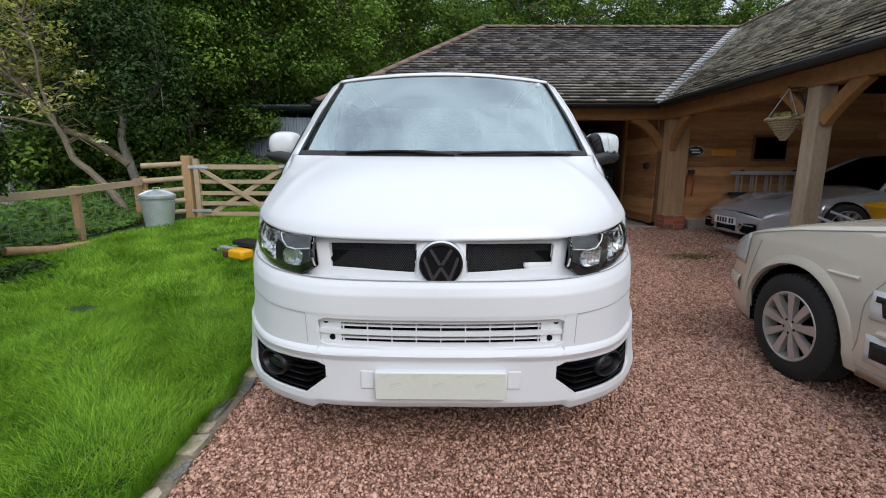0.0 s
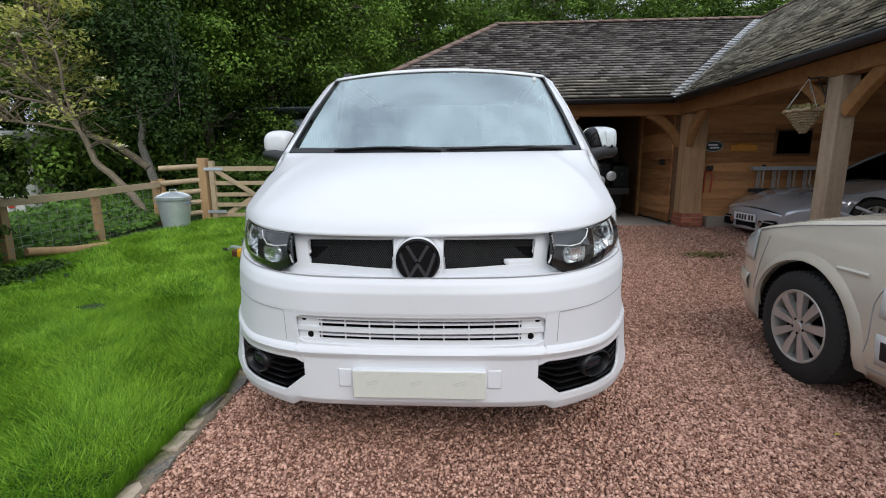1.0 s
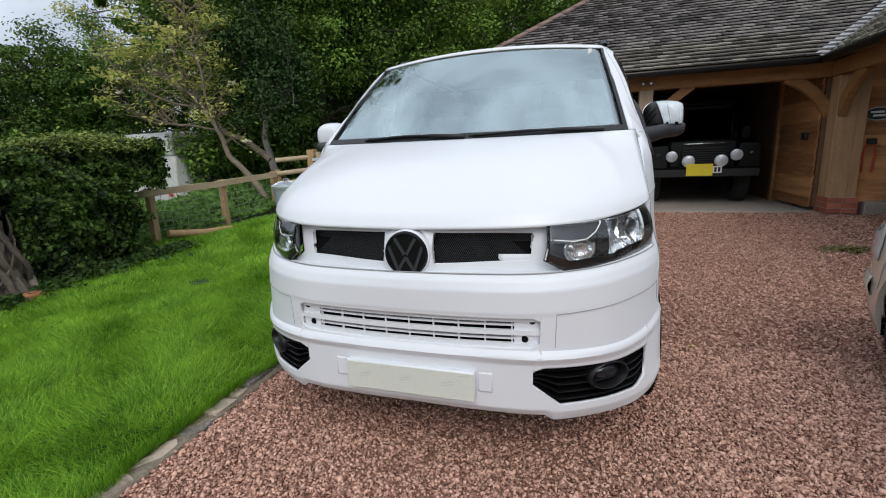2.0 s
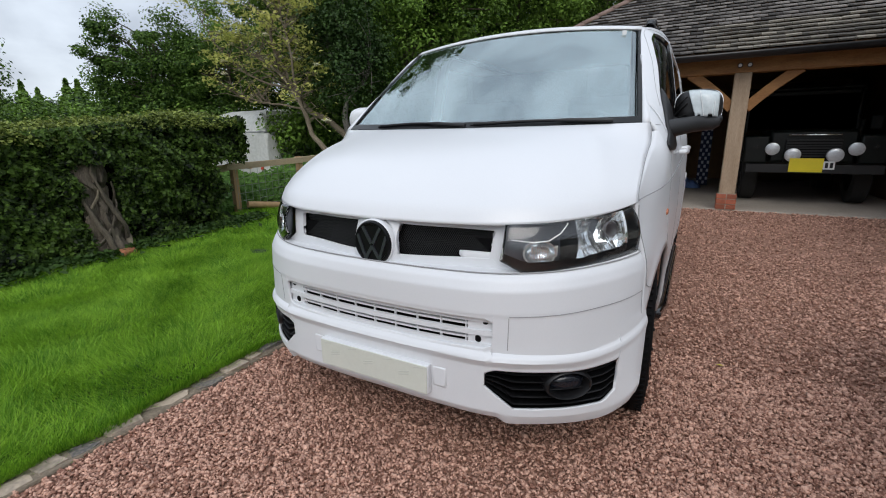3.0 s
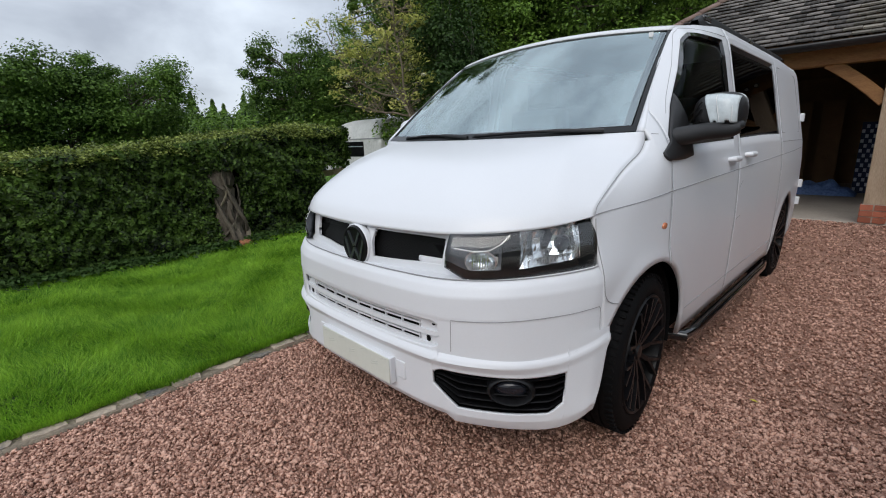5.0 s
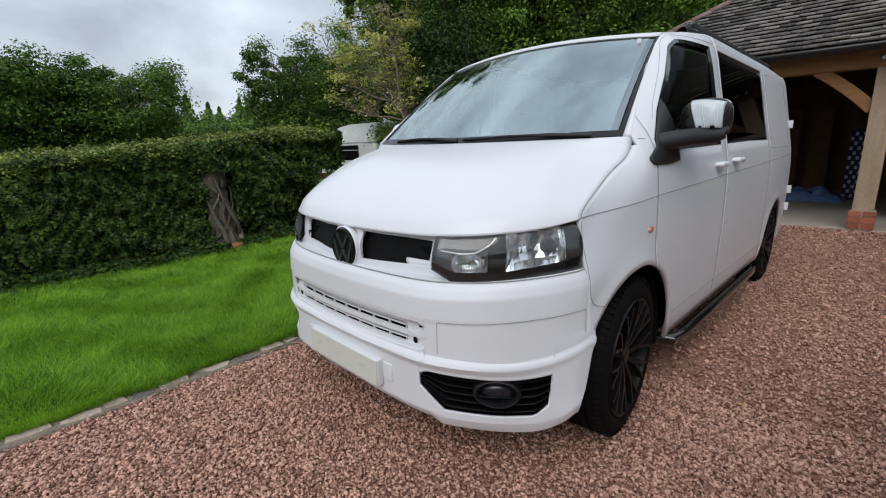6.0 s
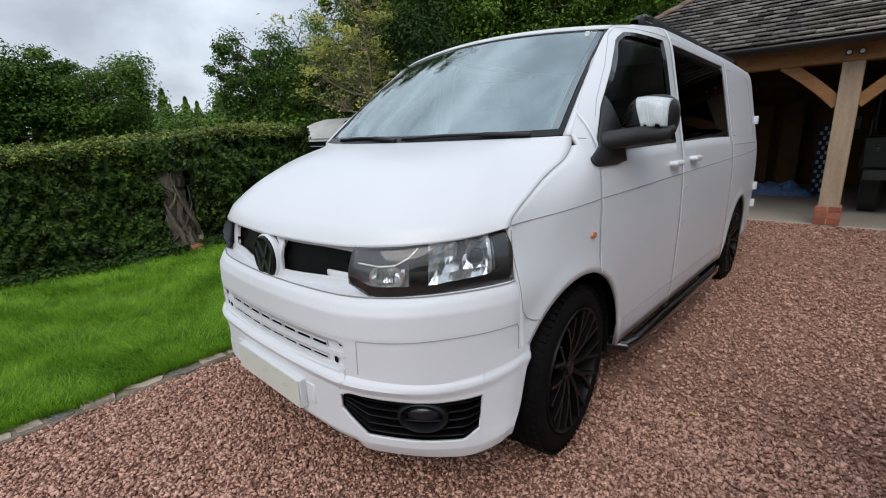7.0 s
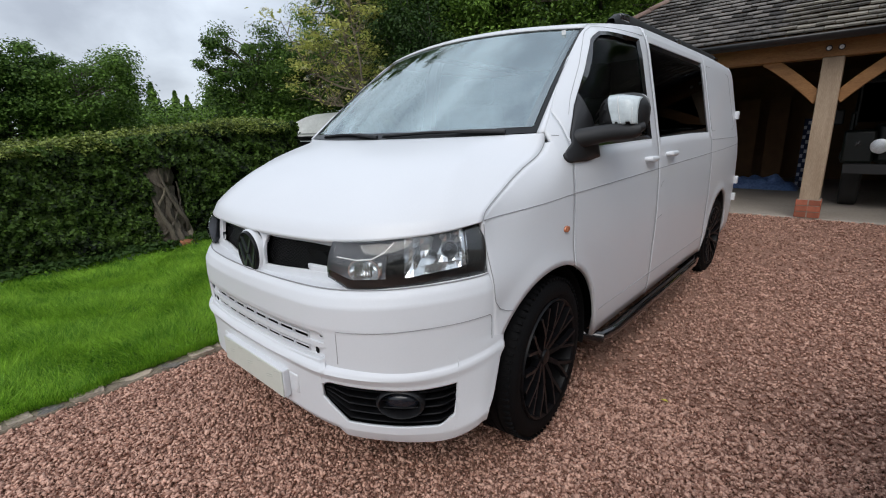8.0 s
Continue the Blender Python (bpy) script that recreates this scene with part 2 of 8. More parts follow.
TIN = mat("corrugated_tin", (0.20, 0.24, 0.29), 0.6, metal=0.3, vary=0.3, scale=3, bump=0.1)
# barn timber with the gloom of the bays put into its colour
SHADE_WALL = mat("shaded_inner_lining", (0.15, 0.082, 0.040), 0.85, vary=0.3, bump=0.3)


# ---- builders ----
def finish(name, bm, material, parent=None, label="", smooth=True, solid=0.0, bevel=0.0):
    bmesh.ops.remove_doubles(bm, verts=bm.verts, dist=1e-5)
    me = bpy.data.meshes.new(name)
    bm.to_mesh(me)
    bm.free()
    me.materials.append(material)
    if smooth:
        me.polygons.foreach_set("use_smooth", [True] * len(me.polygons))
        me.set_sharp_from_angle(angle=radians(38))
    ob = new(name, me)
    if solid:
        md = ob.modifiers.new("thickness", "SOLIDIFY")
        md.thickness, md.offset = solid, -1
    if bevel:
        md = ob.modifiers.new("edge", "BEVEL")
        md.width, md.segments, md.limit_method = bevel, 2, "ANGLE"
    if parent:
        ob.parent = parent
    if label:
        ob["label"] = label
    return ob


def part(name, bm, material, parent, label="", smooth=True, solid=0.0, bevel=0.0):
    return finish(name, bm, material, parent, label, smooth, solid, bevel)


def thing(name, label, category, at=(0, 0, 0), rz=0.0, group="", kind=""):
    ob = new(name)
    ob.matrix_world = pose(*at, 0, 0, rz)
    return tagged(ob, label, category, group, kind)


def box(bm, cx, cy, cz, sx, sy, sz, m=None):
    r = bmesh.ops.create_cube(bm, size=1.0)
    t = Matrix.Translation((cx, cy, cz)) @ Matrix.Diagonal((sx, sy, sz, 1))
    bmesh.ops.transform(bm, verts=r["verts"], matrix=(m @ t) if m else t)
    return bm


def boxes(*rows):
    bm = bmesh.new()
    for r in rows:
        box(bm, *r)
    return bm


def beam(bm, a, b, w, h, up=(0, 0, 1)):
    """A squared timber from a to b."""
    a, b = Vector(a), Vector(b)
    d = b - a
    y = d.normalized()
    x = y.cross(Vector(up)).normalized()
    z = x.cross(y)
    m = Matrix((x, y, z)).transposed().to_4x4()
    m.translation = (a + b) / 2
    return box(bm, 0, 0, 0, w, d.length, h, m)


def tube(bm, pts, radii, sides=8, caps=True):
    pts = [Vector(p) for p in pts]
    if not hasattr(radii, "__len__"):
        radii = [radii] * len(pts)
    rings = []
    ref = Vector((0.13, 0.21, 0.97))
    for i, p in enumerate(pts):
        d = (pts[min(i + 1, len(pts) - 1)] - pts[max(i - 1, 0)]).normalized()
        if abs(d.dot(ref)) > 0.95:
            ref = Vector((0.97, 0.1, 0.2))
        x = d.cross(ref).normalized()
        y = d.cross(x)
        rings.append([bm.verts.new(p + radii[i] * (math.cos(2 * math.pi * k / sides) * x + math.sin(2 * math.pi * k / sides) * y)) for k in range(sides)])
    for r0, r1 in zip(rings, rings[1:]):
        for k in range(sides):
            bm.faces.new((r0[k], r0[(k + 1) % sides], r1[(k + 1) % sides], r1[k]))
    if caps:
        bm.faces.new(rings[0][::-1])
        bm.faces.new(rings[-1])
    return bm


def lathe(bm, profile, n=48, axis="x", at=(0, 0, 0)):
    """Turns (along, radius) pairs round an axis through at."""
    rings = []
    for a, r in profile:
        ring = []
        for k in range(n):
            c, s = r * math.cos(2 * math.pi * k / n), r * math.sin(2 * math.pi * k / n)
            p = {"x": (a, c, s), "y": (c, a, s), "z": (c, s, a)}[axis]
            ring.append(bm.verts.new(Vector(p) + Vector(at)))
        rings.append(ring)
    for r0, r1 in zip(rings, rings[1:]):
        for k in range(n):
            bm.faces.new((r0[k], r1[k], r1[(k + 1) % n], r0[(k + 1) % n]))
    return bm


def sheet(fn, us, vs, bm=None):
    """A surface through fn(u, v) -> point over the lists us and vs."""
    bm = bm or bmesh.new()
    g = [[bm.verts.new(fn(u, v)) for v in vs] for u in us]
    for a, b in zip(g, g[1:]):
        for i in range(len(vs) - 1):
            bm.faces.new((a[i], b[i], b[i + 1], a[i + 1]))
    return bm


def steps(a, b, n):
    return [a + (b - a) * i / n for i in range(n + 1)]


def columns(cols, spans, fn, rows=10, bm=None):
    """A surface of columns: spans(c) gives the same number of (low, high) at each column, with openings between them."""
    bm = bm or bmesh.new()
    prev = None
    for c in cols:
        col = [[bm.verts.new(fn(c, lo + (hi - lo) * i / rows)) for i in range(rows + 1)] if hi - lo > 1e-6 else None for lo, hi in spans(c)]
        if prev:
            for a, b in zip(prev, col):
                if a and b:
                    for i in range(rows):
                        try:
                            bm.faces.new((a[i], b[i], b[i + 1], a[i + 1]))
                        except ValueError:
                            pass
        prev = col
    return bm


def ramp(x, table):
    """Straight lines through a table of (x, value)."""
    return float(np.interp(x, [p[0] for p in table], [p[1] for p in table]))


def smooth(x, a, b):
    t = min(1.0, max(0.0, (x - a) / (b - a)))
    return t * t * (3 - 2 * t)


def spline(pts, s):
    """A smooth curve through evenly counted points, s from 0 to 1."""
    n = len(pts) - 1
    i = min(n - 1, int(s * n))
    t = s * n - i
    p0, p1, p2, p3 = (np.array(pts[max(0, min(n, j))], float) for j in (i - 1, i, i + 1, i + 2))
    if i == 0:
        p0 = 2 * p1 - p2
    if i == n - 1:
        p3 = 2 * p2 - p1
    return 0.5 * (2 * p1 + (p2 - p0) * t + (2 * p0 - 5 * p1 + 4 * p2 - p3) * t * t + (3 * p1 - p0 - 3 * p2 + p3) * t ** 3)


def raw_mesh(name, verts, faces, material, parent=None):
    """A mesh straight from arrays, for many small pieces."""
    me = bpy.data.meshes.new(name)
    verts, faces = np.asarray(verts, np.float32), np.asarray(faces, np.int32)
    k = faces.shape[1]
    me.vertices.add(len(verts))
    me.vertices.foreach_set("co", verts.ravel())
    me.loops.add(faces.size)
    me.loops.foreach_set("vertex_index", faces.ravel())
    me.polygons.add(len(faces))
    me.polygons.foreach_set("loop_start", np.arange(len(faces), dtype=np.int32) * k)
    me.update(calc_edges=True)
    me.materials.append(material)
    ob = new(name, me)
    if parent:
        ob.parent = parent
    return ob


def leaves(name, centres, size, material, rng, parent=None, normals=None, long=1.7, jitter=0.9):
    """Pointed leaves, each a folded pair of triangles, at the centres."""
    n = len(centres)
    d = rng.normal(size=(n, 3))
    if normals is not None:
        d = normals + jitter * d * 0.6
    d /= np.linalg.norm(d, axis=1)[:, None] + 1e-9
    a = rng.normal(size=(n, 3))
    a -= (a * d).sum(1)[:, None] * d
    a /= np.linalg.norm(a, axis=1)[:, None] + 1e-9
    b = np.cross(d, a)
    s = (size * rng.uniform(0.6, 1.35, n))[:, None]
    p0, p2 = centres - a * s * long / 2, centres + a * s * long / 2
    p1, p3 = centres + b * s * 0.5 + d * s * 0.15, centres - b * s * 0.5 + d * s * 0.15
    v = np.stack([p0, p1, p2, p3], 1).reshape(-1, 3)
    i = np.arange(n) * 4
    f = np.concatenate([np.stack([i, i + 1, i + 2], 1), np.stack([i, i + 2, i + 3], 1)])
    return raw_mesh(name, v, f, material, parent)


def lawn_z(x, y):
    return 0.02 + 0.055 * max(0.0, y + 0.6) if y < 6 else 0.383 + 0.02 * (y - 6)


def ground_z(x, y):
    """The lie of the land: the drive climbs to the barn's slab, the lawn climbs to the gate."""
    drive = 0.19 * smooth(y, 1.6, 5.3)
    side = lawn_z(x, y) + 0.02
    return drive + (side - drive) * smooth(-x, 0.95, 1.6)


# ---- ground ----
def kerb_x(y):
    return -1.12 - 0.055 * y if y < 0 else -1.12 - 0.05 * y


def plane_with(xs, ys, dz, name, material, label, category):
    bm = sheet(lambda x, y: (x, y, ground_z(x, y) + dz), xs, ys)
    ob = finish(name, bm, material)
    return tagged(ob, label, category, kind="structure")


far = [-900, -300, -120, -60, -30, -18]
xs = far + steps(-12, 12, 96) + [18, 30, 60, 120, 300, 900]
ys = far + steps(-12, 12, 96) + [18, 30, 60, 120, 300, 900]
plane_with(xs, ys, -0.03, "ground", SOIL, "green field grass over dark soil reaching the horizon", "ground")
gx = steps(0, 1, 40)
bm = sheet(lambda u, y: (kerb_x(y) + u * (12 - kerb_x(y)), y, ground_z(max(-0.9, kerb_x(y) + u * (12 - kerb_x(y))), y) - 0.012), gx, steps(-8, 5.5, 60))
tagged(finish("gravel_drive", bm, GRAVEL), "red granite gravel drive with loose chippings", "drive", kind="structure")

# ---- barn ----
Y0, X0, EZ, RZ = 5.2, 3.6, 2.29, 4.30          # eaves lines, eaves height, ridge height
RUN = 3.0
Z0 = 0.2
slab = bmesh.new()
box(slab, 0.9, 8.35, Z0 / 2 - 0.05, 6.2, 5.8, Z0 + 0.1)
tagged(finish("slab_rear", slab, CONCRETE, bevel=0.012), "pale concrete slab floor of the rear barn bay", "floor", kind="structure")
slab = bmesh.new()
box(slab, 7.0, 2.7, Z0 / 2 - 0.10, 5.9, 4.8, Z0 + 0.06)
tagged(finish("slab_side", slab, CONCRETE, bevel=0.012), "worn concrete slab floor of the side barn bay", "floor", kind="structure")


SINGLES = []


def roof_plane(name, origin, u, v, length, lo, hi, gauge=0.116, width=0.168, seed=1, clay=None, single=None):
    """Plain clay tiles laid in lapped courses on a slope; lo(h), hi(h): ends of the course at slope distance h."""
    rng = np.random.default_rng(seed)
    o, u, v = Vector(origin), Vector(u).normalized(), Vector(v).normalized()
    n = u.cross(v)
    if n.z < 0:
        n = -n
    vs, fs = [], []
    rows = int(length / gauge)
    for r in range(rows + 1):
        h = r * gauge
        a, b = lo(h), hi(h)
        k0, k1 = int(a / width) - 1, int(b / width) + 1
        for k in range(k0, k1 + 1):
            x0 = (k + (0.5 if r % 2 else 0)) * width
            x1 = x0 + width * 0.965
            x0, x1 = max(x0, a), min(x1, b)
            if x1 - x0 < 0.02:
                continue
            lift = rng.uniform(0, 0.008)
            tw = rng.uniform(-0.003, 0.003)
            h0, h1 = h - rng.uniform(0, 0.006), min(h + gauge * 1.35, length + 0.03)
            if single and single(x0, h) and x1 - x0 > width * 0.96:
                SINGLES.append((o + u * x0 + v * h0, u, v, n, lift, tw, clay is not None))
                continue
            i = len(vs)
            for hh, t in ((h0, 0.052 + lift), (h1, 0.006)):
                for xx, s in ((x0, -tw), (x1, tw)):
                    p = o + u * xx + v * hh
                    vs.append(p + n * (t + s))
                    vs.append(p + n * (t + s - 0.020))
            fs += [(i, i + 2, i + 6, i + 4), (i, i + 1, i + 3, i + 2), (i, i + 4, i + 5, i + 1), (i + 2, i + 3, i + 7, i + 6)]
    return raw_mesh(name, [tuple(p) for p in vs], fs, clay or TILE)


slope = math.hypot(RUN, RZ - EZ)
cs, sn = RUN / slope, (RZ - EZ) / slope
HIPX = -2.15
SOUTH = 0.35
roof = tagged(new("barn_roof"), "grey weathered clay plain tile roof of an oak barn", "roof", kind="structure")
t = roof_plane("tiles", (0, Y0, EZ), (1, 0, 0), (0, cs, sn), slope, lambda h: HIPX + h * cs, lambda h: X0 + h * cs, seed=3, single=lambda x, h: h < 0.75 and 0.9 < x < 3.5)
t.parent = roof
t["kind"] = "stuff"
t = roof_plane("tiles", (X0, 0, EZ), (0, 1, 0), (cs, 0, sn), slope, lambda h: SOUTH, lambda h: Y0 + h * cs, seed=4, clay=TILE_LICHEN, single=lambda x, h: h < 1.2 and 1.6 < x < 4.3)
t.parent = roof
t["kind"] = "stuff"
# boarded undersides that carry the tiles, and the slopes turned away
bm = bmesh.new()


def quad(bm, *p):
    bm.faces.new([bm.verts.new(q) for q in p])


BX = X0 + 2 * RUN
BY = Y0 + 2 * RUN
quad(bm, (HIPX, Y0, EZ), (X0, Y0, EZ), (X0 + RUN, Y0 + RUN, RZ), (HIPX + RUN, Y0 + RUN, RZ))
quad(bm, (X0, Y0, EZ), (X0, SOUTH, EZ), (X0 + RUN, SOUTH, RZ), (X0 + RUN, Y0 + RUN, RZ))
quad(bm, (HIPX, Y0, EZ), (HIPX + RUN, Y0 + RUN, RZ), (HIPX, BY, EZ))
quad(bm, (HIPX, BY, EZ), (HIPX + RUN, Y0 + RUN, RZ), (X0 + RUN, Y0 + RUN, RZ), (BX, BY, EZ))
quad(bm, (BX, SOUTH, EZ), (BX, BY, EZ), (X0 + RUN, Y0 + RUN, RZ), (X0 + RUN, SOUTH, RZ))
for f in bm.faces:
    f.normal_update()
    if f.normal.z < 0:
        f.normal_flip()
part("roof_boarding", bm, SHADE_WALL, roof, "timber boarding under the tiles, darkened for shade", smooth=False, solid=0.04)


def capping(name, a, b, n, r=0.11):
    """Half-round tiles in a row along a ridge or hip, each lapped on the last."""
    a, b = Vector(a), Vector(b)
    d = (b - a) / n
    x = d.normalized().cross(Vector((0, 0, 1))).normalized()
    z = x.cross(d.normalized())
    for i in range(n):
        bm = bmesh.new()
        p, q = a + d * (i - 0.04), a + d * (i + 1.0)
        for k in range(7):
            an = math.pi * k / 6
            off = x * (math.cos(an) * r) + z * (math.sin(an) * r * 0.62 - 0.035)
            bm.verts.new(p + off + z * 0.012)
            bm.verts.new(q + off)
        bm.verts.ensure_lookup_table()
        for k in range(6):
            bm.faces.new([bm.verts[j] for j in (2 * k, 2 * k + 1, 2 * k + 3, 2 * k + 2)])
        part(name, bm, RIDGE, roof, "", smooth=True, solid=0.015)


capping("hip_tile", (HIPX, Y0, EZ + 0.04), (HIPX + RUN, Y0 + RUN, RZ + 0.05), 15, 0.10)
capping("ridge_tile", (HIPX + RUN, Y0 + RUN, RZ + 0.05), (X0 + RUN, Y0 + RUN, RZ + 0.05), 18, 0.10)
capping("ridge_tile", (X0 + RUN, Y0 + RUN, RZ + 0.05), (X0 + RUN, SOUTH, RZ + 0.05), 25, 0.10)
# lead valley
bm = bmesh.new()
va, vb = Vector((X0, Y0, EZ + 0.035)), Vector((X0 + RUN, Y0 + RUN, RZ + 0.05))
d = (vb - va).normalized()
w = Vector((1, -1, 0)).normalized()
for i in range(4):
    p, q = va.lerp(vb, i / 4 - (0.02 if i == 0 else 0)), va.lerp(vb, (i + 1) / 4 + 0.004)
    wid = 0.10
    rise = Vector((0, 0, 0.058))
    for s in (-1, 1):
        quad(bm, p, q, q + w * wid * s + rise * 1.0, p + w * wid * s + rise * 1.0)
part("lead_valley", bm, LEAD, roof, "pale lead valley gutter", smooth=False, solid=0.006)


def gutter(name, a, b):
    bm = bmesh.new()
    a, b = Vector(a), Vector(b)
    d = (b - a).normalized()
    x = d.cross(Vector((0, 0, 1)))
    sheet(lambda t, k: a.lerp(b, t) + x * (0.066 * math.cos(k)) + Vector((0, 0, -0.075 * math.sin(k))), [0, 1], steps(0, math.pi, 10), bm)
    return part(name, bm, GUTTER, roof, "black half-round gutter", solid=0.004)


gutter("gutter", (HIPX - 0.05, Y0 - 0.05, EZ - 0.01), (X0 - 0.03, Y0 - 0.05, EZ - 0.01))
gutter("gutter", (X0 - 0.05, Y0 - 0.03, EZ - 0.01), (X0 - 0.05, SOUTH, EZ - 0.01))

frame_ob = tagged(new("barn_frame"), "pegged green oak post and beam frame of a cart barn", "frame", kind="structure")
PY, PX = 5.56, 3.88                              # post lines
BEAM_Z = 2.06


def curved_brace(a, b, sag, w, h, name="brace", material=None):
    """A bowed timber between two points, sagging to the corner."""
    a, b, sag = Vector(a), Vector(b), Vector(sag)
    side = (b - a).cross(sag).normalized()
    bm = bmesh.new()
    pts = [a.lerp(b, t) + sag * (4 * t * (1 - t)) for t in steps(0, 1, 10)]
    rings = []
    for i, p in enumerate(pts):
        d = (pts[min(i + 1, 10)] - pts[max(i - 1, 0)]).normalized()
        n = d.cross(side)
        rings.append([bm.verts.new(p + side * sx * w / 2 + n * sy * h / 2) for sx, sy in ((-1, -1), (1, -1), (1, 1), (-1, 1))])
    for r0, r1 in zip(rings, rings[1:]):
        for k in range(4):
            bm.faces.new((r0[k], r0[(k + 1) % 4], r1[(k + 1) % 4], r1[k]))
    bm.faces.new(rings[0][::-1])
    bm.faces.new(rings[-1])
    bmesh.ops.recalc_face_normals(bm, faces=bm.faces)
    return part(name, bm, material or OAK_WARM, frame_ob, bevel=0.008)


def post(x, y, z, w, top=BEAM_Z, timber=None):
    return part("post", boxes((x, y, (z + top) / 2, w, w, top - z)), timber or OAK, frame_ob, "pale weathered oak post", bevel=0.012, smooth=False)


post(1.46, PY, 0.42, 0.20)
post(-1.85, PY, 0.42, 0.20)
post(3.945, 5.42, 0.42, 0.24, BEAM_Z, OAK_PIER)
part("post", boxes((4.12, 5.40, 1.24, 0.12, 0.19, 1.64)), OAK_PIER, frame_ob, "pale weathered oak post", bevel=0.012, smooth=False)
post(3.87, 2.28, 0.16, 0.175)
post(3.86, 0.52, 0.16, 0.20)
part("wall_plate", boxes(((HIPX + PX) / 2 + 0.1, PY, BEAM_Z + 0.10, PX - HIPX, 0.18, 0.20)), OAK_WARM, frame_ob, "orange oak eaves beam", bevel=0.01, smooth=False)
bm = bmesh.new()
beam(bm, (PX, PY + 0.08, BEAM_Z + 0.1), (PX, SOUTH + 0.1, BEAM_Z + 0.1), 0.18, 0.20)
part("wall_plate", bm, OAK_WARM, frame_ob, "orange oak eaves beam", bevel=0.01, smooth=False)
for s in (-1, 1):
    curved_brace((1.46 + s * 0.08, PY, 1.60), (1.46 + s * 0.64, PY, 2.09), (-s * 0.012, 0, 0.018), 0.09, 0.13)
    curved_brace((3.86, 2.27 + s * 0.08, 1.70), (3.86, 2.27 + s * 0.52, 2.09), (0, -s * 0.014, 0.02), 0.09, 0.13)
curved_brace((PX - 0.04, PY, 1.55), (PX - 0.60, PY, 2.09), (0.05, 0, 0.07), 0.09, 0.14)
curved_brace((PX, 5.32, 1.55), (PX, 4.76, 2.09), (0, 0.05, 0.07), 0.09, 0.14)

def brick_plinth(x, y, z, w, courses=3):
    """Courses of single bricks round a square pier."""
    th = tagged(new("brick_plinth"), "small red brick plinth under an oak post", "plinth", kind="structure")
    part("mortar", boxes((x, y, z + courses * 0.0375, w - 0.012, w - 0.012, courses * 0.075)), MORTAR, th, smooth=False)
    bl = (w - 0.01) / 2
    me = None
    for c in range(courses):
        for k in range(4):
            an = k * math.pi / 2
            for j in (0, 1):
                off = (j - 0.5) * (bl + 0.01) if (c + k) % 2 else (j - 0.5) * bl
                dx, dy = math.cos(an), math.sin(an)
                if me is None:
                    ob = part("brick", boxes((0, 0, 0, 0.05, bl - 0.004, 0.064)), BRICK, th, bevel=0.0, smooth=False)
                    me = ob.data
                else:
                    ob = new("brick", me)
                    ob.parent = th
                ob.matrix_world = pose(x + dx * (w / 2 - 0.022) - dy * off, y + dy * (w / 2 - 0.022) + dx * off, z + 0.0375 + c * 0.075, 0, 0, math.degrees(an))


brick_plinth(1.46, PY, Z0, 0.24)
brick_plinth(-1.85, PY, Z0, 0.24)
brick_plinth(4.01, 5.42, Z0, 0.36)


def clad_wall(name, label, a, b, z0, z1, face, material, course=0.155, openings=()):
    """A wall of lapped waney boards between two plan points; face: the side they lie on."""
    th = tagged(new(name), label, "wall", kind="structure")
    a, b, face = Vector((*a, 0)), Vector((*b, 0)), Vector((*face, 0))
    d = b - a
    core = bmesh.new()
    beam(core, a + Vector((0, 0, (z0 + z1) / 2)) - face * 0.07, b + Vector((0, 0, (z0 + z1) / 2)) - face * 0.07, 0.10, z1 - z0)
    part("wall_core", core, SHADE_WALL, th, smooth=False)
    rng = random.Random(name)
    z = z0
    n = 0
    while z < z1 - 0.02:
        h = course * rng.uniform(0.92, 1.08)
        zt = min(z + h, z1)
        cuts = [0.0, rng.uniform(0.35, 0.65), 1.0] if d.length > 3.0 else [0.0, 1.0]
        for c0, c1 in zip(cuts, cuts[1:]):
            p0, p1 = a + d * c0, a + d * (c1 - 0.002)
            bm = bmesh.new()
            m = 14
            lowz = [z - 0.015 + 0.012 * noise.noise(Vector((i * 0.7 + n * 9.1, n * 3.3, 0.5))) for i in range(m + 1)]
            rows = []
            for i in range(m + 1):
                p = p0.lerp(p1, i / m)
                wv = lowz[i]
                rows.append([bm.verts.new(p + face * o + Vector((0, 0, zz))) for o, zz in ((0.0, wv), (0.034, wv), (0.010, zt + 0.01), (-0.012, zt + 0.01))])
            for r0, r1 in zip(rows, rows[1:]):
                for k in range(4):
                    bm.faces.new((r0[k], r1[k], r1[(k + 1) % 4], r0[(k + 1) % 4]))
            bm.faces.new(rows[0])
            bm.faces.new(rows[-1][::-1])
            bmesh.ops.recalc_face_normals(bm, faces=bm.faces)
            part("board", bm, material, th, smooth=False)
        z = zt
        n += 1
    return th


clad_wall("wall_side_bay", "brown waney-edge larch boarding inside the side bay", (3.98, 5.42), (9.5, 5.42), 0.36, 2.48, (0, -1), BOARD)
clad_wall("wall_partition", "warm brown larch boarding beside the rear bay", (3.76, 5.56), (3.76, 6.88), 0.27, 2.15, (-1, 0), BOARD_Y)
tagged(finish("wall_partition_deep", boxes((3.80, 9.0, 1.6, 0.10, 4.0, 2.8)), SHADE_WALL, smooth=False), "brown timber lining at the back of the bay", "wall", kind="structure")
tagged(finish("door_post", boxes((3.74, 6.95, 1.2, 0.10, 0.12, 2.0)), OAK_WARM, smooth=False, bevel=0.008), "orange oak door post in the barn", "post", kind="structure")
tagged(finish("wall_rear", boxes((0.9, 11.05, 1.5, 6.2, 0.12, 3.0)), SHADE_WALL, smooth=False), "brown boarded back wall of the barn, darkened for shade", "wall", kind="structure")
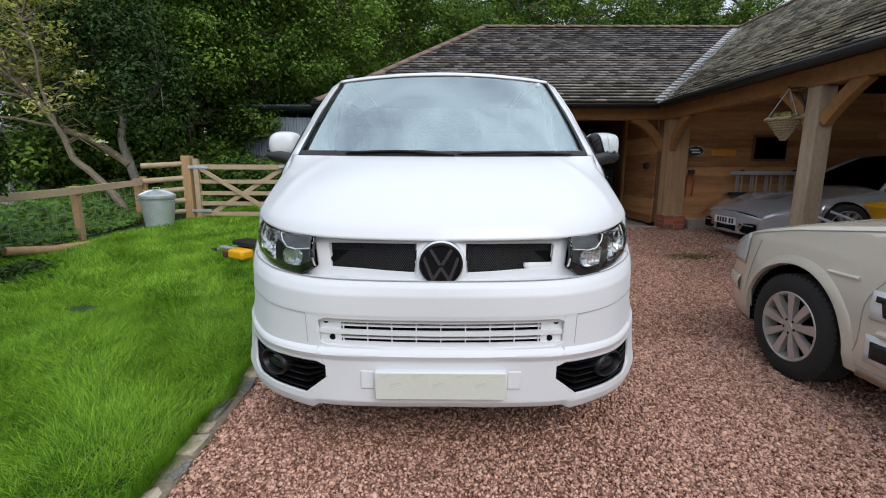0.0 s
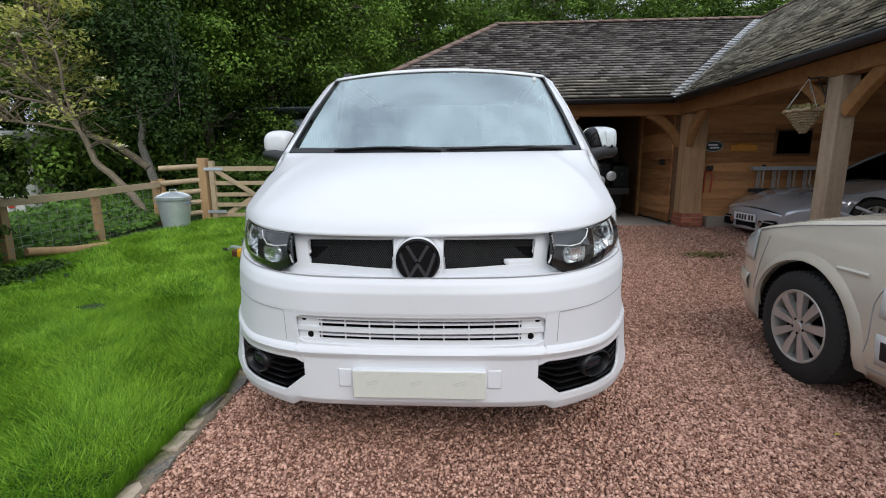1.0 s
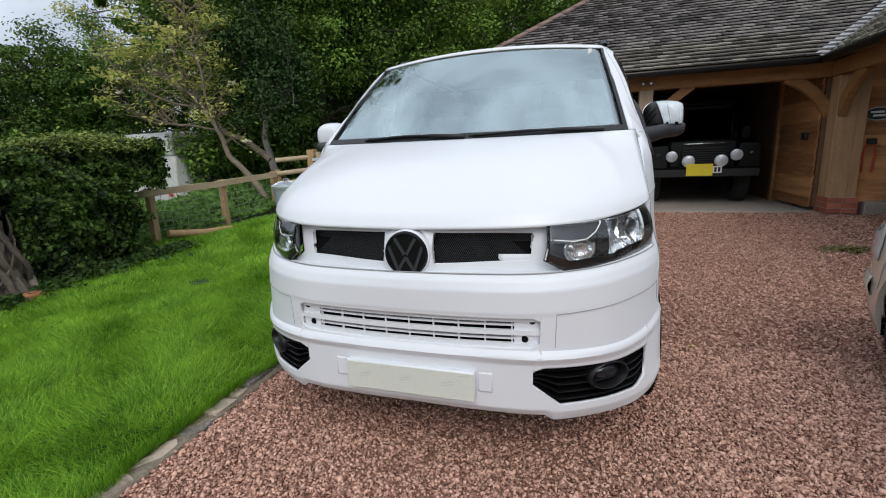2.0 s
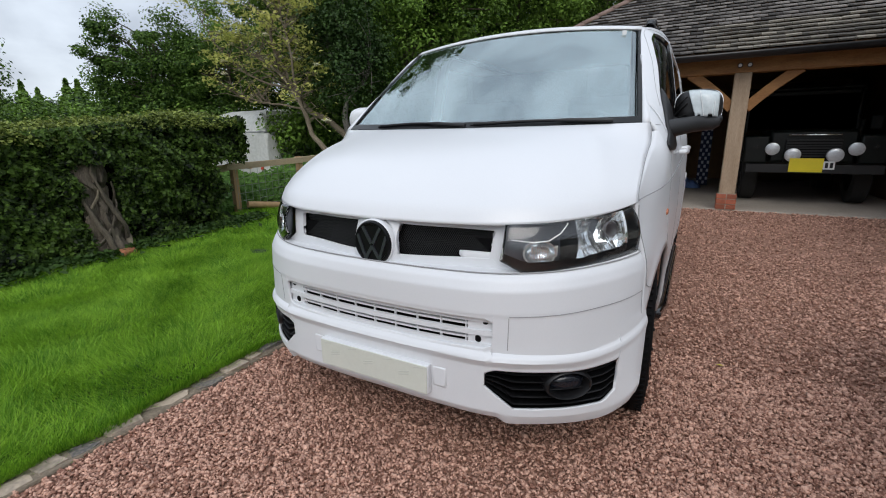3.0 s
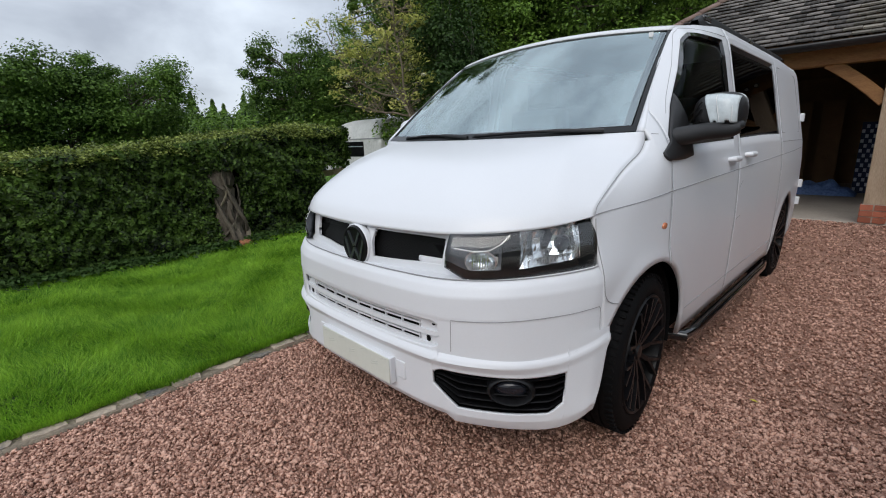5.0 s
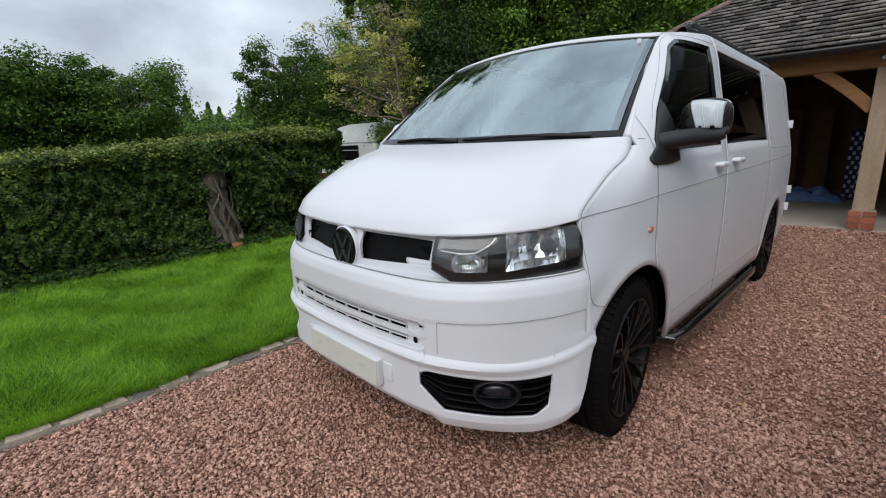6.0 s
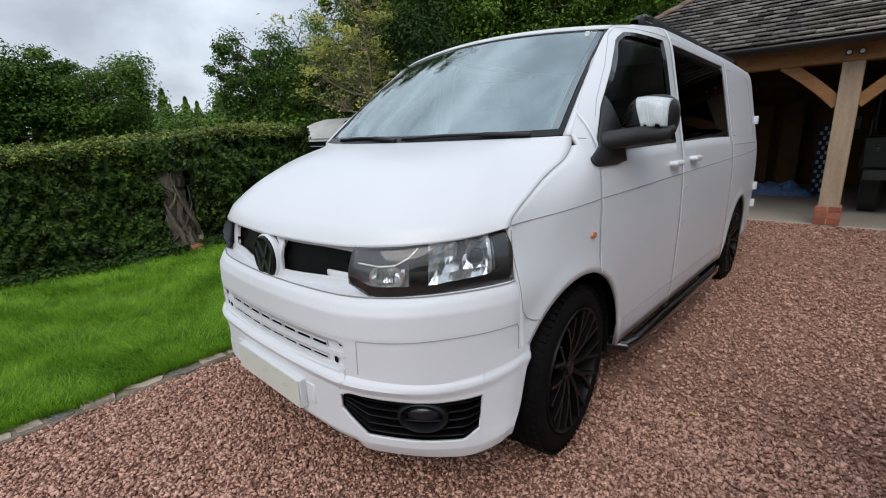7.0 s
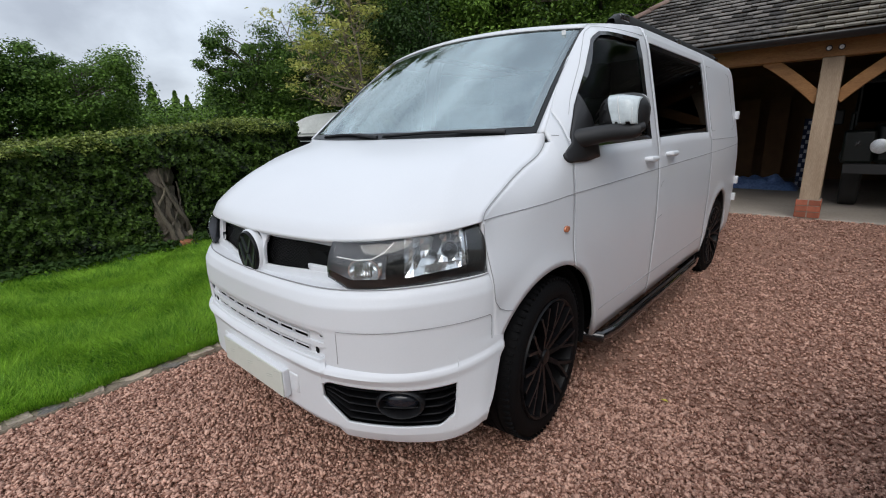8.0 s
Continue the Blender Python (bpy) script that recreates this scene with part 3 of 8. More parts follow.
tagged(finish("wall_left", boxes((-2.0, 8.3, 1.25, 0.12, 5.6, 2.3)), SHADE_WALL, smooth=False), "brown boarded end wall of the barn, darkened for shade", "wall", kind="structure")
tagged(finish("wall_right", boxes((9.55, 5.72, 1.4, 0.12, 10.5, 2.8)), SHADE_WALL, smooth=False), "boarded far wall of the side bay, darkened for shade", "wall", kind="structure")
tagged(finish("wall_south", boxes((6.76, 0.42, 1.4, 5.46, 0.12, 2.8)), SHADE_WALL, smooth=False), "boarded end wall of the side bay, darkened for shade", "wall", kind="structure")
tagged(finish("plinth_wall", boxes((5.92, 5.36, 0.20, 3.3, 0.22, 0.32)), CONCRETE, smooth=False, bevel=0.01), "low pale concrete plinth under the boarding", "plinth", kind="structure")


# ---- the white van: front hubs at y = 0, nose towards -y ----
van = thing("panel_van", "white lowered panel van with black alloy wheels parked on gravel", "van")

FASCIA = [
    (0.255, [(0, -.812), (.25, -.812), (.50, -.788), (.70, -.690), (.83, -.580), (.905, -.495), (.930, -.445)]),
    (0.285, [(0, -.835), (.25, -.832), (.505, -.806), (.71, -.706), (.845, -.582), (.915, -.498), (.940, -.443)]),
    (0.465, [(0, -.842), (.25, -.838), (.505, -.812), (.71, -.712), (.846, -.568), (.916, -.452), (.940, -.372)]),
    (0.492, [(0, -.858), (.25, -.853), (.512, -.825), (.716, -.722), (.850, -.572), (.920, -.446), (.943, -.352)]),
    (0.507, [(0, -.850), (.25, -.845), (.508, -.818), (.712, -.717), (.847, -.567), (.917, -.440), (.939, -.346)]),
    (0.515, [(0, -.838), (.25, -.832), (.497, -.806), (.703, -.712), (.840, -.562), (.911, -.437), (.934, -.345)]),
    (0.646, [(0, -.847), (.25, -.839), (.502, -.809), (.700, -.710), (.838, -.553), (.904, -.428), (.923, -.335)]),
    (0.655, [(0, -.850), (.25, -.842), (.504, -.811), (.701, -.711), (.839, -.554), (.905, -.430), (.923, -.350)]),
    (0.735, [(0, -.852), (.25, -.842), (.505, -.808), (.70, -.705), (.836, -.549), (.901, -.430), (.917, -.385)]),
    (0.770, [(0, -.842), (.25, -.829), (.502, -.792), (.693, -.691), (.826, -.542), (.892, -.428), (.907, -.385)]),
    (0.792, [(0, -.822), (.25, -.809), (.500, -.770), (.688, -.670), (.814, -.533), (.880, -.425), (.894, -.385)]),
]


def fascia(s, z):
    """Half of the bumper's skin: s from the middle to the wheel arch."""
    zs = [f[0] for f in FASCIA]
    z = min(max(z, zs[0]), zs[-1])
    i = max(0, min(len(zs) - 2, int(np.searchsorted(zs, z, side="right")) - 1))
    t = (z - zs[i]) / (zs[i + 1] - zs[i])
    p = spline(FASCIA[i][1], s) * (1 - t) + spline(FASCIA[i + 1][1], s) * t
    lift = 0.060 * smooth(s, 0.55, 1.0) * smooth(z, 0.30, 0.48) * (1 - smooth(z, 0.52, 0.63))
    lift += 0.038 * smooth(s, 0.2, 1.0) * smooth(z, 0.60, 0.65)
    dip = -0.022 * smooth(s, 0.335, 0.365) * (1 - smooth(z, 0.255, 0.31))
    rise = 0.062 * smooth(s, 0.62, 1.0) * (1 - smooth(z, 0.255, 0.40))
    return p[0], p[1], z + lift + dip + rise


def s_at(x, z):
    lo, hi = 0.0, 1.0
    for _ in range(30):
        m = (lo + hi) / 2
        if fascia(m, z)[0] < x:
            lo = m
        else:
            hi = m
    return lo


GR = s_at(0.492, 0.58)                              # end of the lower grille opening
F0, F1 = s_at(0.468, 0.42), s_at(0.872, 0.40)       # fog opening
FT = s_at(0.565, 0.31)


def fog_low(s):
    a = 0.385 + (0.305 - 0.385) * min(1.0, (s - F0) / (FT - F0))
    return a + 0.034 * smooth(s, F1 - 0.07, F1)


def fog_high(s):
    return 0.440 + 0.014 * smooth(s, F0, F0 + 0.03) - 0.006 * smooth(s, F0, F1)


def bumper_spans(s):
    a, b = 0.39, 0.39
    c, d = 0.58, 0.58
    if F0 - 1e-9 <= s <= F1 + 1e-9:
        a, b = fog_low(s), fog_high(s)
    if s <= GR + 1e-9:
        c, d = 0.522 + 0.008 * (s / GR) ** 2, 0.636
        if s > GR - 0.02:
            c, d = c + 0.012 * (s - GR + 0.02) / 0.02, d - 0.012 * (s - GR + 0.02) / 0.02
    return [(0.255, a), (b, c), (d, 0.792)]


def mirrored(fn, sides=(-1, 1)):
    """Builds a half surface on both sides into one mesh."""
    bm = bmesh.new()
    for sx in sides:
        n0 = len(bm.verts)
        fn(bm, sx)
    bmesh.ops.remove_doubles(bm, verts=bm.verts, dist=1e-5)
    bmesh.ops.recalc_face_normals(bm, faces=bm.faces)
    return bm


cols = sorted(set(steps(0, 1, 80) + [GR, GR + 1e-4, GR - 0.02, F0, F0 - 1e-4, F1, F1 + 1e-4, FT]))


def half_bumper(bm, sx):
    columns(cols, bumper_spans, lambda s, z: (sx * fascia(s, z)[0], *fascia(s, z)[1:]), 26, bm)


def half_ledge(bm, sx):
    sheet(lambda s, k: (sx * (fascia(s, 0.792)[0] - 0.02 * k), fascia(s, 0.792)[1] + 0.06 * k, fascia(s, 0.792)[2] - 0.0005 + 0.004 * k), cols, [0, 1], bm)


def outward(bm, c=(0, 1.5, 0.9)):
    """Turns all faces away from the middle."""
    c = Vector(c)
    for f in bm.faces:
        f.normal_update()
        if f.normal.dot(f.calc_center_median() - c) < 0:
            f.normal_flip()
    return bm


part("bumper", outward(mirrored(half_bumper)), WHITE_MATT, van, "white front bumper with a deep spoiler lip", solid=0.012)
part("bumper_ledge", mirrored(half_ledge), WHITE_MATT, van)
# panel joints beside the lower grille and round the bumper top
def seam_line(pts, r=0.0018, name="panel_gap"):
    bm = bmesh.new()
    tube(bm, pts, r, 5)
    return part(name, bm, GAP, van)


for sx in (-1, 1):
    s0 = s_at(0.545, 0.6)
    seam_line([(sx * fascia(s0, z)[0], fascia(s0, z)[1], fascia(s0, z)[2]) for z in steps(0.53, 0.645, 8)], 0.0015)
    seam_line([(sx * fascia(s, 0.650)[0], fascia(s, 0.650)[1] - 0.001, fascia(s, 0.650)[2]) for s in steps(s0, 0.885, 20)] + [(sx * fascia(0.895, z)[0], fascia(0.895, z)[1] - 0.001, fascia(0.895, z)[2]) for z in (0.642, 0.62, 0.59, 0.56)], 0.0016)
    seam_line([(sx * (fascia(s, 0.791)[0] + 0.001), fascia(s, 0.791)[1] - 0.002, fascia(s, 0.791)[2] + 0.001) for s in steps(0, 1, 40)], 0.0028)

# lower grille: slats in a recess
gr = part("lower_grille", boxes((0, -0.735, 0.58, 1.0, 0.012, 0.16)), DARK, van, "white slatted lower air intake")


def slat_at(x, z, dep):
    return fascia(s_at(abs(x), 0.58), 0.58)[1] + dep


for z0, z1, dep, name in ((0.512, 0.538, 0.012, "slat"), (0.569, 0.588, 0.010, "slat"), (0.619, 0.640, 0.012, "slat"), (0.550, 0.557, 0.020, "slat"), (0.601, 0.608, 0.020, "slat")):
    half_w = 0.49 if z1 - z0 > 0.01 else 0.405
    bm = sheet(lambda x, k: (x, slat_at(x, 0, dep + (0.0 if k in (1, 2) else 0.014)), (z0, z0, z1, z1)[k] + 0.004 * (x / 0.49) ** 2), steps(-half_w, half_w, 40), [0, 1, 2, 3])
    part(name, outward(bm, (0, 0, (z0 + z1) / 2)), WHITE_MATT, gr)
for k in range(-4, 5):
    x = k * 0.098
    part("slat_divider", boxes((x, slat_at(x, 0, 0.022), 0.579, 0.004, 0.010, 0.10)), WHITE_MATT, gr, smooth=False)
for sx in (-1, 1):
    bm = sheet(lambda x, k: (sx * x, slat_at(x, 0, 0.018 + (0.0 if k in (1, 2) else 0.02)), (0.515, 0.515, 0.640, 0.640)[k]), steps(0.40, 0.495, 6), [0, 1, 2, 3])
    part("end_panel", bm, WHITE_MATT, gr)
    for z, x in ((0.625, 0.462), (0.556, 0.437)):
        bm = bmesh.new()
        lathe(bm, [(0.0, 0.0001), (0.0, 0.013)], 16, "y", (sx * x, slat_at(x, 0, 0.0165), z))
        part("hole", bm, DARK, gr)

FOG_LENS = mat("fog_lens", (0.012, 0.014, 0.020), 0.16, vary=0.1, bump=0.0)
LOUVRE = mat("louvre_plastic", (0.008, 0.008, 0.009), 0.36, vary=0.15, bump=0.03, fine=220, spec=0.3)
# fog lamp recesses with black louvres
for sx in (-1, 1):
    fg = new("fog_grille")
    fg.parent = van
    fg["label"] = "black louvred fog lamp grille"
    bm = bmesh.new()
    # a closed tray behind the louvres: back wall, roof, floor and ends
    tray = ((0.282, 0.014), (0.286, 0.075), (0.500, 0.075), (0.520, 0.012))
    sheet(lambda s, k: (sx * (fascia(s, 0.40)[0] - 0.6 * tray[k][1]), fascia(s, 0.40)[1] + tray[k][1], tray[k][0] + 0.04 * smooth(s, 0.6, 0.95)), steps(F0 - 0.03, F1 + 0.05, 16), [0, 1, 2, 3], bm)
    for s in (F0 - 0.03, F1 + 0.05):
        quad_pts = [(sx * (fascia(s, 0.40)[0] - 0.6 * d), fascia(s, 0.40)[1] + d, zz + 0.04 * smooth(s, 0.6, 0.95)) for zz, d in tray]
        bm.faces.new([bm.verts.new(q) for q in quad_pts])
    part("backing", bm, DARK, fg)
    for k in range(5):
        t0 = (k + 0.35) / 5.0
        bm = bmesh.new()

        def louvre(s, j):
            lo, hi = fog_low(s), fog_high(s)
            z = lo + (hi - lo) * t0
            x, y, zz = fascia(s, z)
            dep = (0.066, 0.020, 0.014, 0.017, 0.060)[j]
            return (sx * (x - 0.45 * dep), y + dep, zz + (-0.016, -0.007, 0.0, 0.002, -0.006)[j])
        sheet(louvre, steps(F0 + 0.004, F1 - 0.002, 18), [0, 1, 2, 3, 4], bm)
        part("louvre", bm, LOUVRE, fg)
    # wide oval scoop with a dark lens deep in its lower half
    fs = s_at(0.735, 0.38)
    c = Vector((sx * fascia(fs, 0.390)[0], fascia(fs, 0.390)[1] + 0.006, 0.392))
    turn = Matrix.Translation(c) @ pose(0, 0, 0, 0, 0, sx * 36)
    bm = bmesh.new()
    lathe(bm, [(0.07, 0.064), (0.012, 0.064), (0.000, 0.060), (-0.004, 0.055), (0.004, 0.050), (0.030, 0.046), (0.060, 0.040)], 40, "y")
    ob = part("fog_lamp", bm, LOUVRE, fg, "deep oval black fog lamp scoop")
    ob.matrix_world = turn @ Matrix.Diagonal((1.38, 1.0, 0.92, 1))
    bm = sheet(lambda a, q: (0.064 * q * math.cos(a), 0.030 - 0.026 * math.sqrt(max(0.0, 1 - q * q)), 0.036 * q * math.sin(a)), steps(0, 2 * math.pi, 32), [0.02, 0.3, 0.6, 0.8, 0.93, 1.0])
    o2 = part("lamp_lens", bm, FOG_LENS, fg, "smooth dark fog lamp lens")
    o2.matrix_world = turn @ pose(0, 0.004, -0.010, 18, 0, 0)

# upper grille panel between the lamps
UG = [(0, -.800), (.25, -.785), (.45, -.748), (.535, -.725)]


def ug(s, z):
    p = spline(UG, s)
    back = 0.03 * ((z - 0.80) / 0.16) ** 2
    return p[0], p[1] + back, z


def ug_in(z):
    """The slanted end of the panel beside the lamp."""
    return ramp(z, [(0.784, 0.580), (0.792, 0.568), (0.835, 0.503), (0.90, 0.512), (0.97, 0.527)])


def ug_pt(sx, t, z):
    x = t * ug_in(z)
    y = float(spline(UG, min(1.0, x / 0.535))[1]) if x < 0.535 else -0.725 + (x - 0.535) * 0.35
    y += 0.03 * ((z - 0.79) / 0.17) ** 2
    ring = max(0.0, 1 - abs(math.hypot(x, z - 0.860) - 0.098) / 0.02) if abs(x) < 0.13 else 0
    return (sx * x, y - 0.010 * min(1, ring), z)


OP0, OP1 = 0.098 / 0.52, 0.89


def ug_spans(t):
    c, d = 0.87, 0.87
    if OP0 <= t <= OP1 + 1e-9:
        c = 0.817 + 0.014 * t / OP1
        d = 0.936 - 0.010 * t
        e = max(0.0, 1 - (OP1 - t) / 0.012)
        c, d = c + 0.009 * e * e, d - 0.009 * e * e
    return [(0.784, c), (d, 0.966)]


def half_ug(bm, sx):
    columns(sorted(set(steps(0, 1, 80) + [OP0, OP0 - 1e-4, OP1, OP1 + 1e-4])), ug_spans, lambda t, z: ug_pt(sx, t, z), 14, bm)


ugp = part("grille_surround", outward(mirrored(half_ug)), WHITE_MATT, van, "white painted radiator grille surround", solid=0.012)
for sx in (-1, 1):
    bm = bmesh.new()
    sheet(lambda t, z: (ug_pt(sx, t, z)[0], ug_pt(sx, t, z)[1] + 0.050, z), steps(0.1, 0.98, 16), steps(0.800, 0.955, 5), bm)
    part("mesh_backing", bm, DARK, van)
    # expanded metal: fine crossing wires
    vs, fs = [], []
    for k in range(84):
        x0 = -0.01 + k * 0.0075
        for dirn in (-1, 1):
            a, b = (x0, 0.808), (x0 + dirn * 0.080, 0.945)
            if min(a[0], b[0]) > 0.49 or max(a[0], b[0]) < 0.07:
                continue
            ends2 = []
            for (x, z), (x2, z2) in ((a, b), (b, a)):
                xc = min(0.49, max(0.07, x))
                ends2.append((xc, z + (z2 - z) * (xc - x) / (x2 - x)))
            i = len(vs)
            for (x, z) in ends2:
                y = ug_pt(1, min(0.98, max(0.1, x / 0.51)), z)[1] + 0.022
                vs += [(sx * (x - 0.0009), y, z), (sx * (x + 0.0009), y, z)]
            fs.append((i, i + 1, i + 3, i + 2))
    raw_mesh("grille_mesh", vs, fs, BLACK_PLASTIC, van)
bm = sheet(lambda t, z: tuple(Vector(ug_pt(1, t, z)) + Vector((0, 0.002, 0))), steps(0.665, 0.905, 6), [0.810, 0.824, 0.838, 0.852])
part("mesh_patch", outward(bm), WHITE_MATT, van, "small white patch on the grille mesh", solid=0.010)

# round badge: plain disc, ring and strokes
bm = bmesh.new()
lathe(bm, [(0.012, 0.084), (-0.010, 0.084), (-0.016, 0.080), (-0.016, 0.074), (-0.010, 0.071), (-0.009, 0.001)], 48, "y", (0, -0.806, 0.858))
badge = part("badge", bm, SATIN_BLACK, van, "round black front badge")
bm = bmesh.new()
lathe(bm, [(0.02, 0.092), (-0.001, 0.091), (-0.004, 0.089), (-0.005, 0.086), (0.004, 0.084)], 48, "y", (0, -0.806, 0.858))
part("badge_ring", bm, WHITE_MATT, van, "white ring round the badge")
STROKE = mat("badge_stroke", (0.030, 0.033, 0.042), 0.3, metal=0.0, vary=0.1, bump=0.0, coat=0.5)
for (x0, z0), (x1, z1) in (((-0.042, 0.062), (-0.004, -0.002)), ((0.042, 0.062), (0.004, -0.002)),
                           ((-0.068, 0.030), (-0.032, -0.062)), ((-0.032, -0.062), (0, -0.012)), ((0, -0.012), (0.032, -0.062)), ((0.032, -0.062), (0.068, 0.030))):
    bm = bmesh.new()
    beam(bm, (x0, -0.817, 0.858 + z0), (x1, -0.817, 0.858 + z1), 0.012, 0.008, (0, -1, 0.01))
    part("stroke", bm, STROKE, badge, smooth=False)

# number plate blank
npl = part("number_plate", boxes((0, -0.865, 0.373, 0.520, 0.004, 0.112)), PLATE, van, "blank number plate covered with pale protective film", bevel=0.002)
for x in (-0.17, 0.0, 0.17):
    for z in (0.386, 0.376):
        ob = part("print_bar", boxes((0, 0, 0, 0.05, 0.0015, 0.004)), PLATE_FILM, npl, smooth=False)
        ob.matrix_world = pose(x - 0.01, -0.8676, z, 0, -14, 0)
part("plate_bracket", boxes((0, -0.848, 0.373, 0.526, 0.028, 0.116)), WHITE_MATT, van, bevel=0.004)
for x in (-0.215, -0.09, 0.085, 0.225):
    ob = part("print_bar", boxes((0, 0, 0, 0.045, 0.0015, 0.003)), PLATE_FILM, npl, smooth=False)
    ob.matrix_world = pose(x, -0.8676, 0.419, 0, -12, 0)
for sx in (-1, 1):
    part("plate_pad", boxes((sx * 0.296, -0.825, 0.386, 0.056, 0.026, 0.078)), WHITE_MATT, van, "raised pad beside the plate", bevel=0.005)

# ---- body side ----
WID = [(0.26, .905), (0.30, .925), (0.36, .938), (0.45, .945), (0.80, .955), (1.05, .950), (1.20, .935), (1.27, .920), (1.50, .875), (1.75, .825), (1.82, .805), (1.865, .775), (1.895, .735), (1.92, .66)]


def side_x(y, z):
    w = float(np.interp(z, [a for a, b in WID], [b for a, b in WID]))
    if y < 0.3:
        w *= 1 - (0.034 + 0.044 * smooth(z, 0.74, 0.97)) * ((0.3 - y) / 0.684) ** 2
    if y > 2.6:
        w *= 1 - 0.045 * ((y - 2.6) / 1.3) ** 2
    flare = 0.0
    for yc in (0.0, 3.0):
        r = math.hypot(y - yc, z - 0.345)
        flare = max(flare, 0.012 * max(0.0, 1 - abs(r - 0.42) / 0.07))
    return w + flare


def arch(y, base):
    for yc in (0.0, 3.0):
        if abs(y - yc) < 0.425:
            base = max(base, 0.345 + math.sqrt(0.425 ** 2 - (y - yc) ** 2))
    return base


BON = [(.873, -.388, 1.012), (.867, -.355, 1.048), (.862, -.230, 1.118), (.861, -.120, 1.172), (.861, -.015, 1.214), (.855, .042, 1.258), (.846, .058, 1.297)]   # bonnet shut line


def roof_edge(y):
    return ramp(y, [(0.60, 1.775), (0.72, 1.815), (0.9, 1.845), (1.2, 1.868), (1.8, 1.885), (3.3, 1.892), (3.65, 1.885), (3.82, 1.862)])


def pillar_z(y):
    """Outer edge of the windscreen, along the A pillar."""
    return ramp(y, [(0.055, 1.297), (0.20, 1.430), (0.45, 1.640), (0.60, 1.755), (0.70, 1.812)])


def pillar_x(y):
    """Half width along the outer edge of the A pillar, easing from the bonnet corner to the screen edge."""
    return 0.815 - max(0.0, pillar_z(y) - 1.297) / (1.812 - 1.297) * (0.815 - 0.700) + 0.031 * (1 - smooth(y, 0.055, 0.36))


def bon_at_y(y):
    for s in range(201):
        p = spline(BON, s / 200)
        if p[1] >= y:
            return p
    return spline(BON, 1.0)


def fender_top(y):
    return float(bon_at_y(y)[2]) if y < 0.055 else pillar_z(y)


def skin(y, z):
    x = side_x(y, z)
    if y < 1.30:
        fade = 1.0
        if y < 0.055:
            p = bon_at_y(y)
            zt, xe = float(p[2]), float(p[0])
        elif y < 0.70:
            zt = pillar_z(y)
            xe = pillar_x(y)
        else:
            zt, xe = roof_edge(y), 0.700
            fade = 1 - smooth(y, 0.66, 1.30)
        z0 = min(zt - 0.08, ramp(y, [(-0.384, 0.80), (-0.2, 0.93), (0.06, 1.09), (0.20, 1.20), (0.45, 1.46), (0.70, 1.66)]))
        k = min(1.0, max(0.0, (z - z0) / (zt - z0))) ** 2.4 * fade
        x = x + (xe - side_x(y, zt)) * k
    return x


WIN_B = lambda y: min(1.228 + 0.022 * y, 1.262 + 0.004 * y)


def side_spans(y, win=None, base=0.285):
    """Solid stretches of one column of the side, with the window between."""
    top = fender_top(y) if y < 0.70 else roof_edge(y)
    b = arch(y, base)
    lo, hi = 1.262, 1.262
    if win and win[0] - 1e-9 <= y <= win[1] + 1e-9:
        lo = WIN_B(y)
        hi = win[2](y)
        if hi < lo:
            lo = hi = 1.262
    return [(b, min(lo, top)), (min(hi, top), top)]


def side_panel(name, y0, y1, win=None, base=0.285, label="", n=30, mats=WHITE):
    cs = sorted(set(steps(y0, y1, n) + ([win[0], win[0] - 1e-4, win[1], win[1] + 1e-4] if win else [])))
    cs = [c for c in cs if y0 - 1e-9 <= c <= y1 + 1e-9]
    out = []
    for sx in (-1, 1):
        bm = bmesh.new()
        columns(cs, lambda y: side_spans(y, win, base), lambda y, z: (sx * skin(y, z), y, z), 18, bm)
        out.append(part(name, outward(bm), mats, van, label, solid=0.02))
    return out


def door_win_top(y):
    return min(1.785, ramp(y, [(0.15, 1.262), (0.27, 1.405), (0.50, 1.625), (0.62, 1.735), (0.70, 1.775), (0.80, 1.785)]))


DW = (0.165, 1.12, door_win_top)
SW = (1.262, 2.46, lambda y: 1.785)
side_panel("front_wing", -0.384, 0.150, None, 0.30, "white front wing over the wheel", 30)
doors = side_panel("front_door", 0.1506, 1.2196, DW, 0.30, "white front door with a black-framed window", 44)
slides = side_panel("side_door", 1.2222, 2.5215, SW, 0.30, "white sliding side door with a dark tinted window", 40)
side_panel("rear_quarter", 2.5245, 3.80, None, 0.30, "white rear quarter panel", 44)


def pane(name, win, sx, inset, material, parent, label, grow=0.0):
    cs = steps(win[0] - grow, win[1] + grow, 24)
    bm = bmesh.new()
    columns(cs, lambda y: [(WIN_B(y) - grow, max(WIN_B(y) - grow + 0.001, win[2](min(max(y, win[0]), win[1])) + grow))], lambda y, z: (sx * (skin(y, z) - inset), y, z), 8, bm)
    return part(name, outward(bm), material, parent, label, solid=0.004)


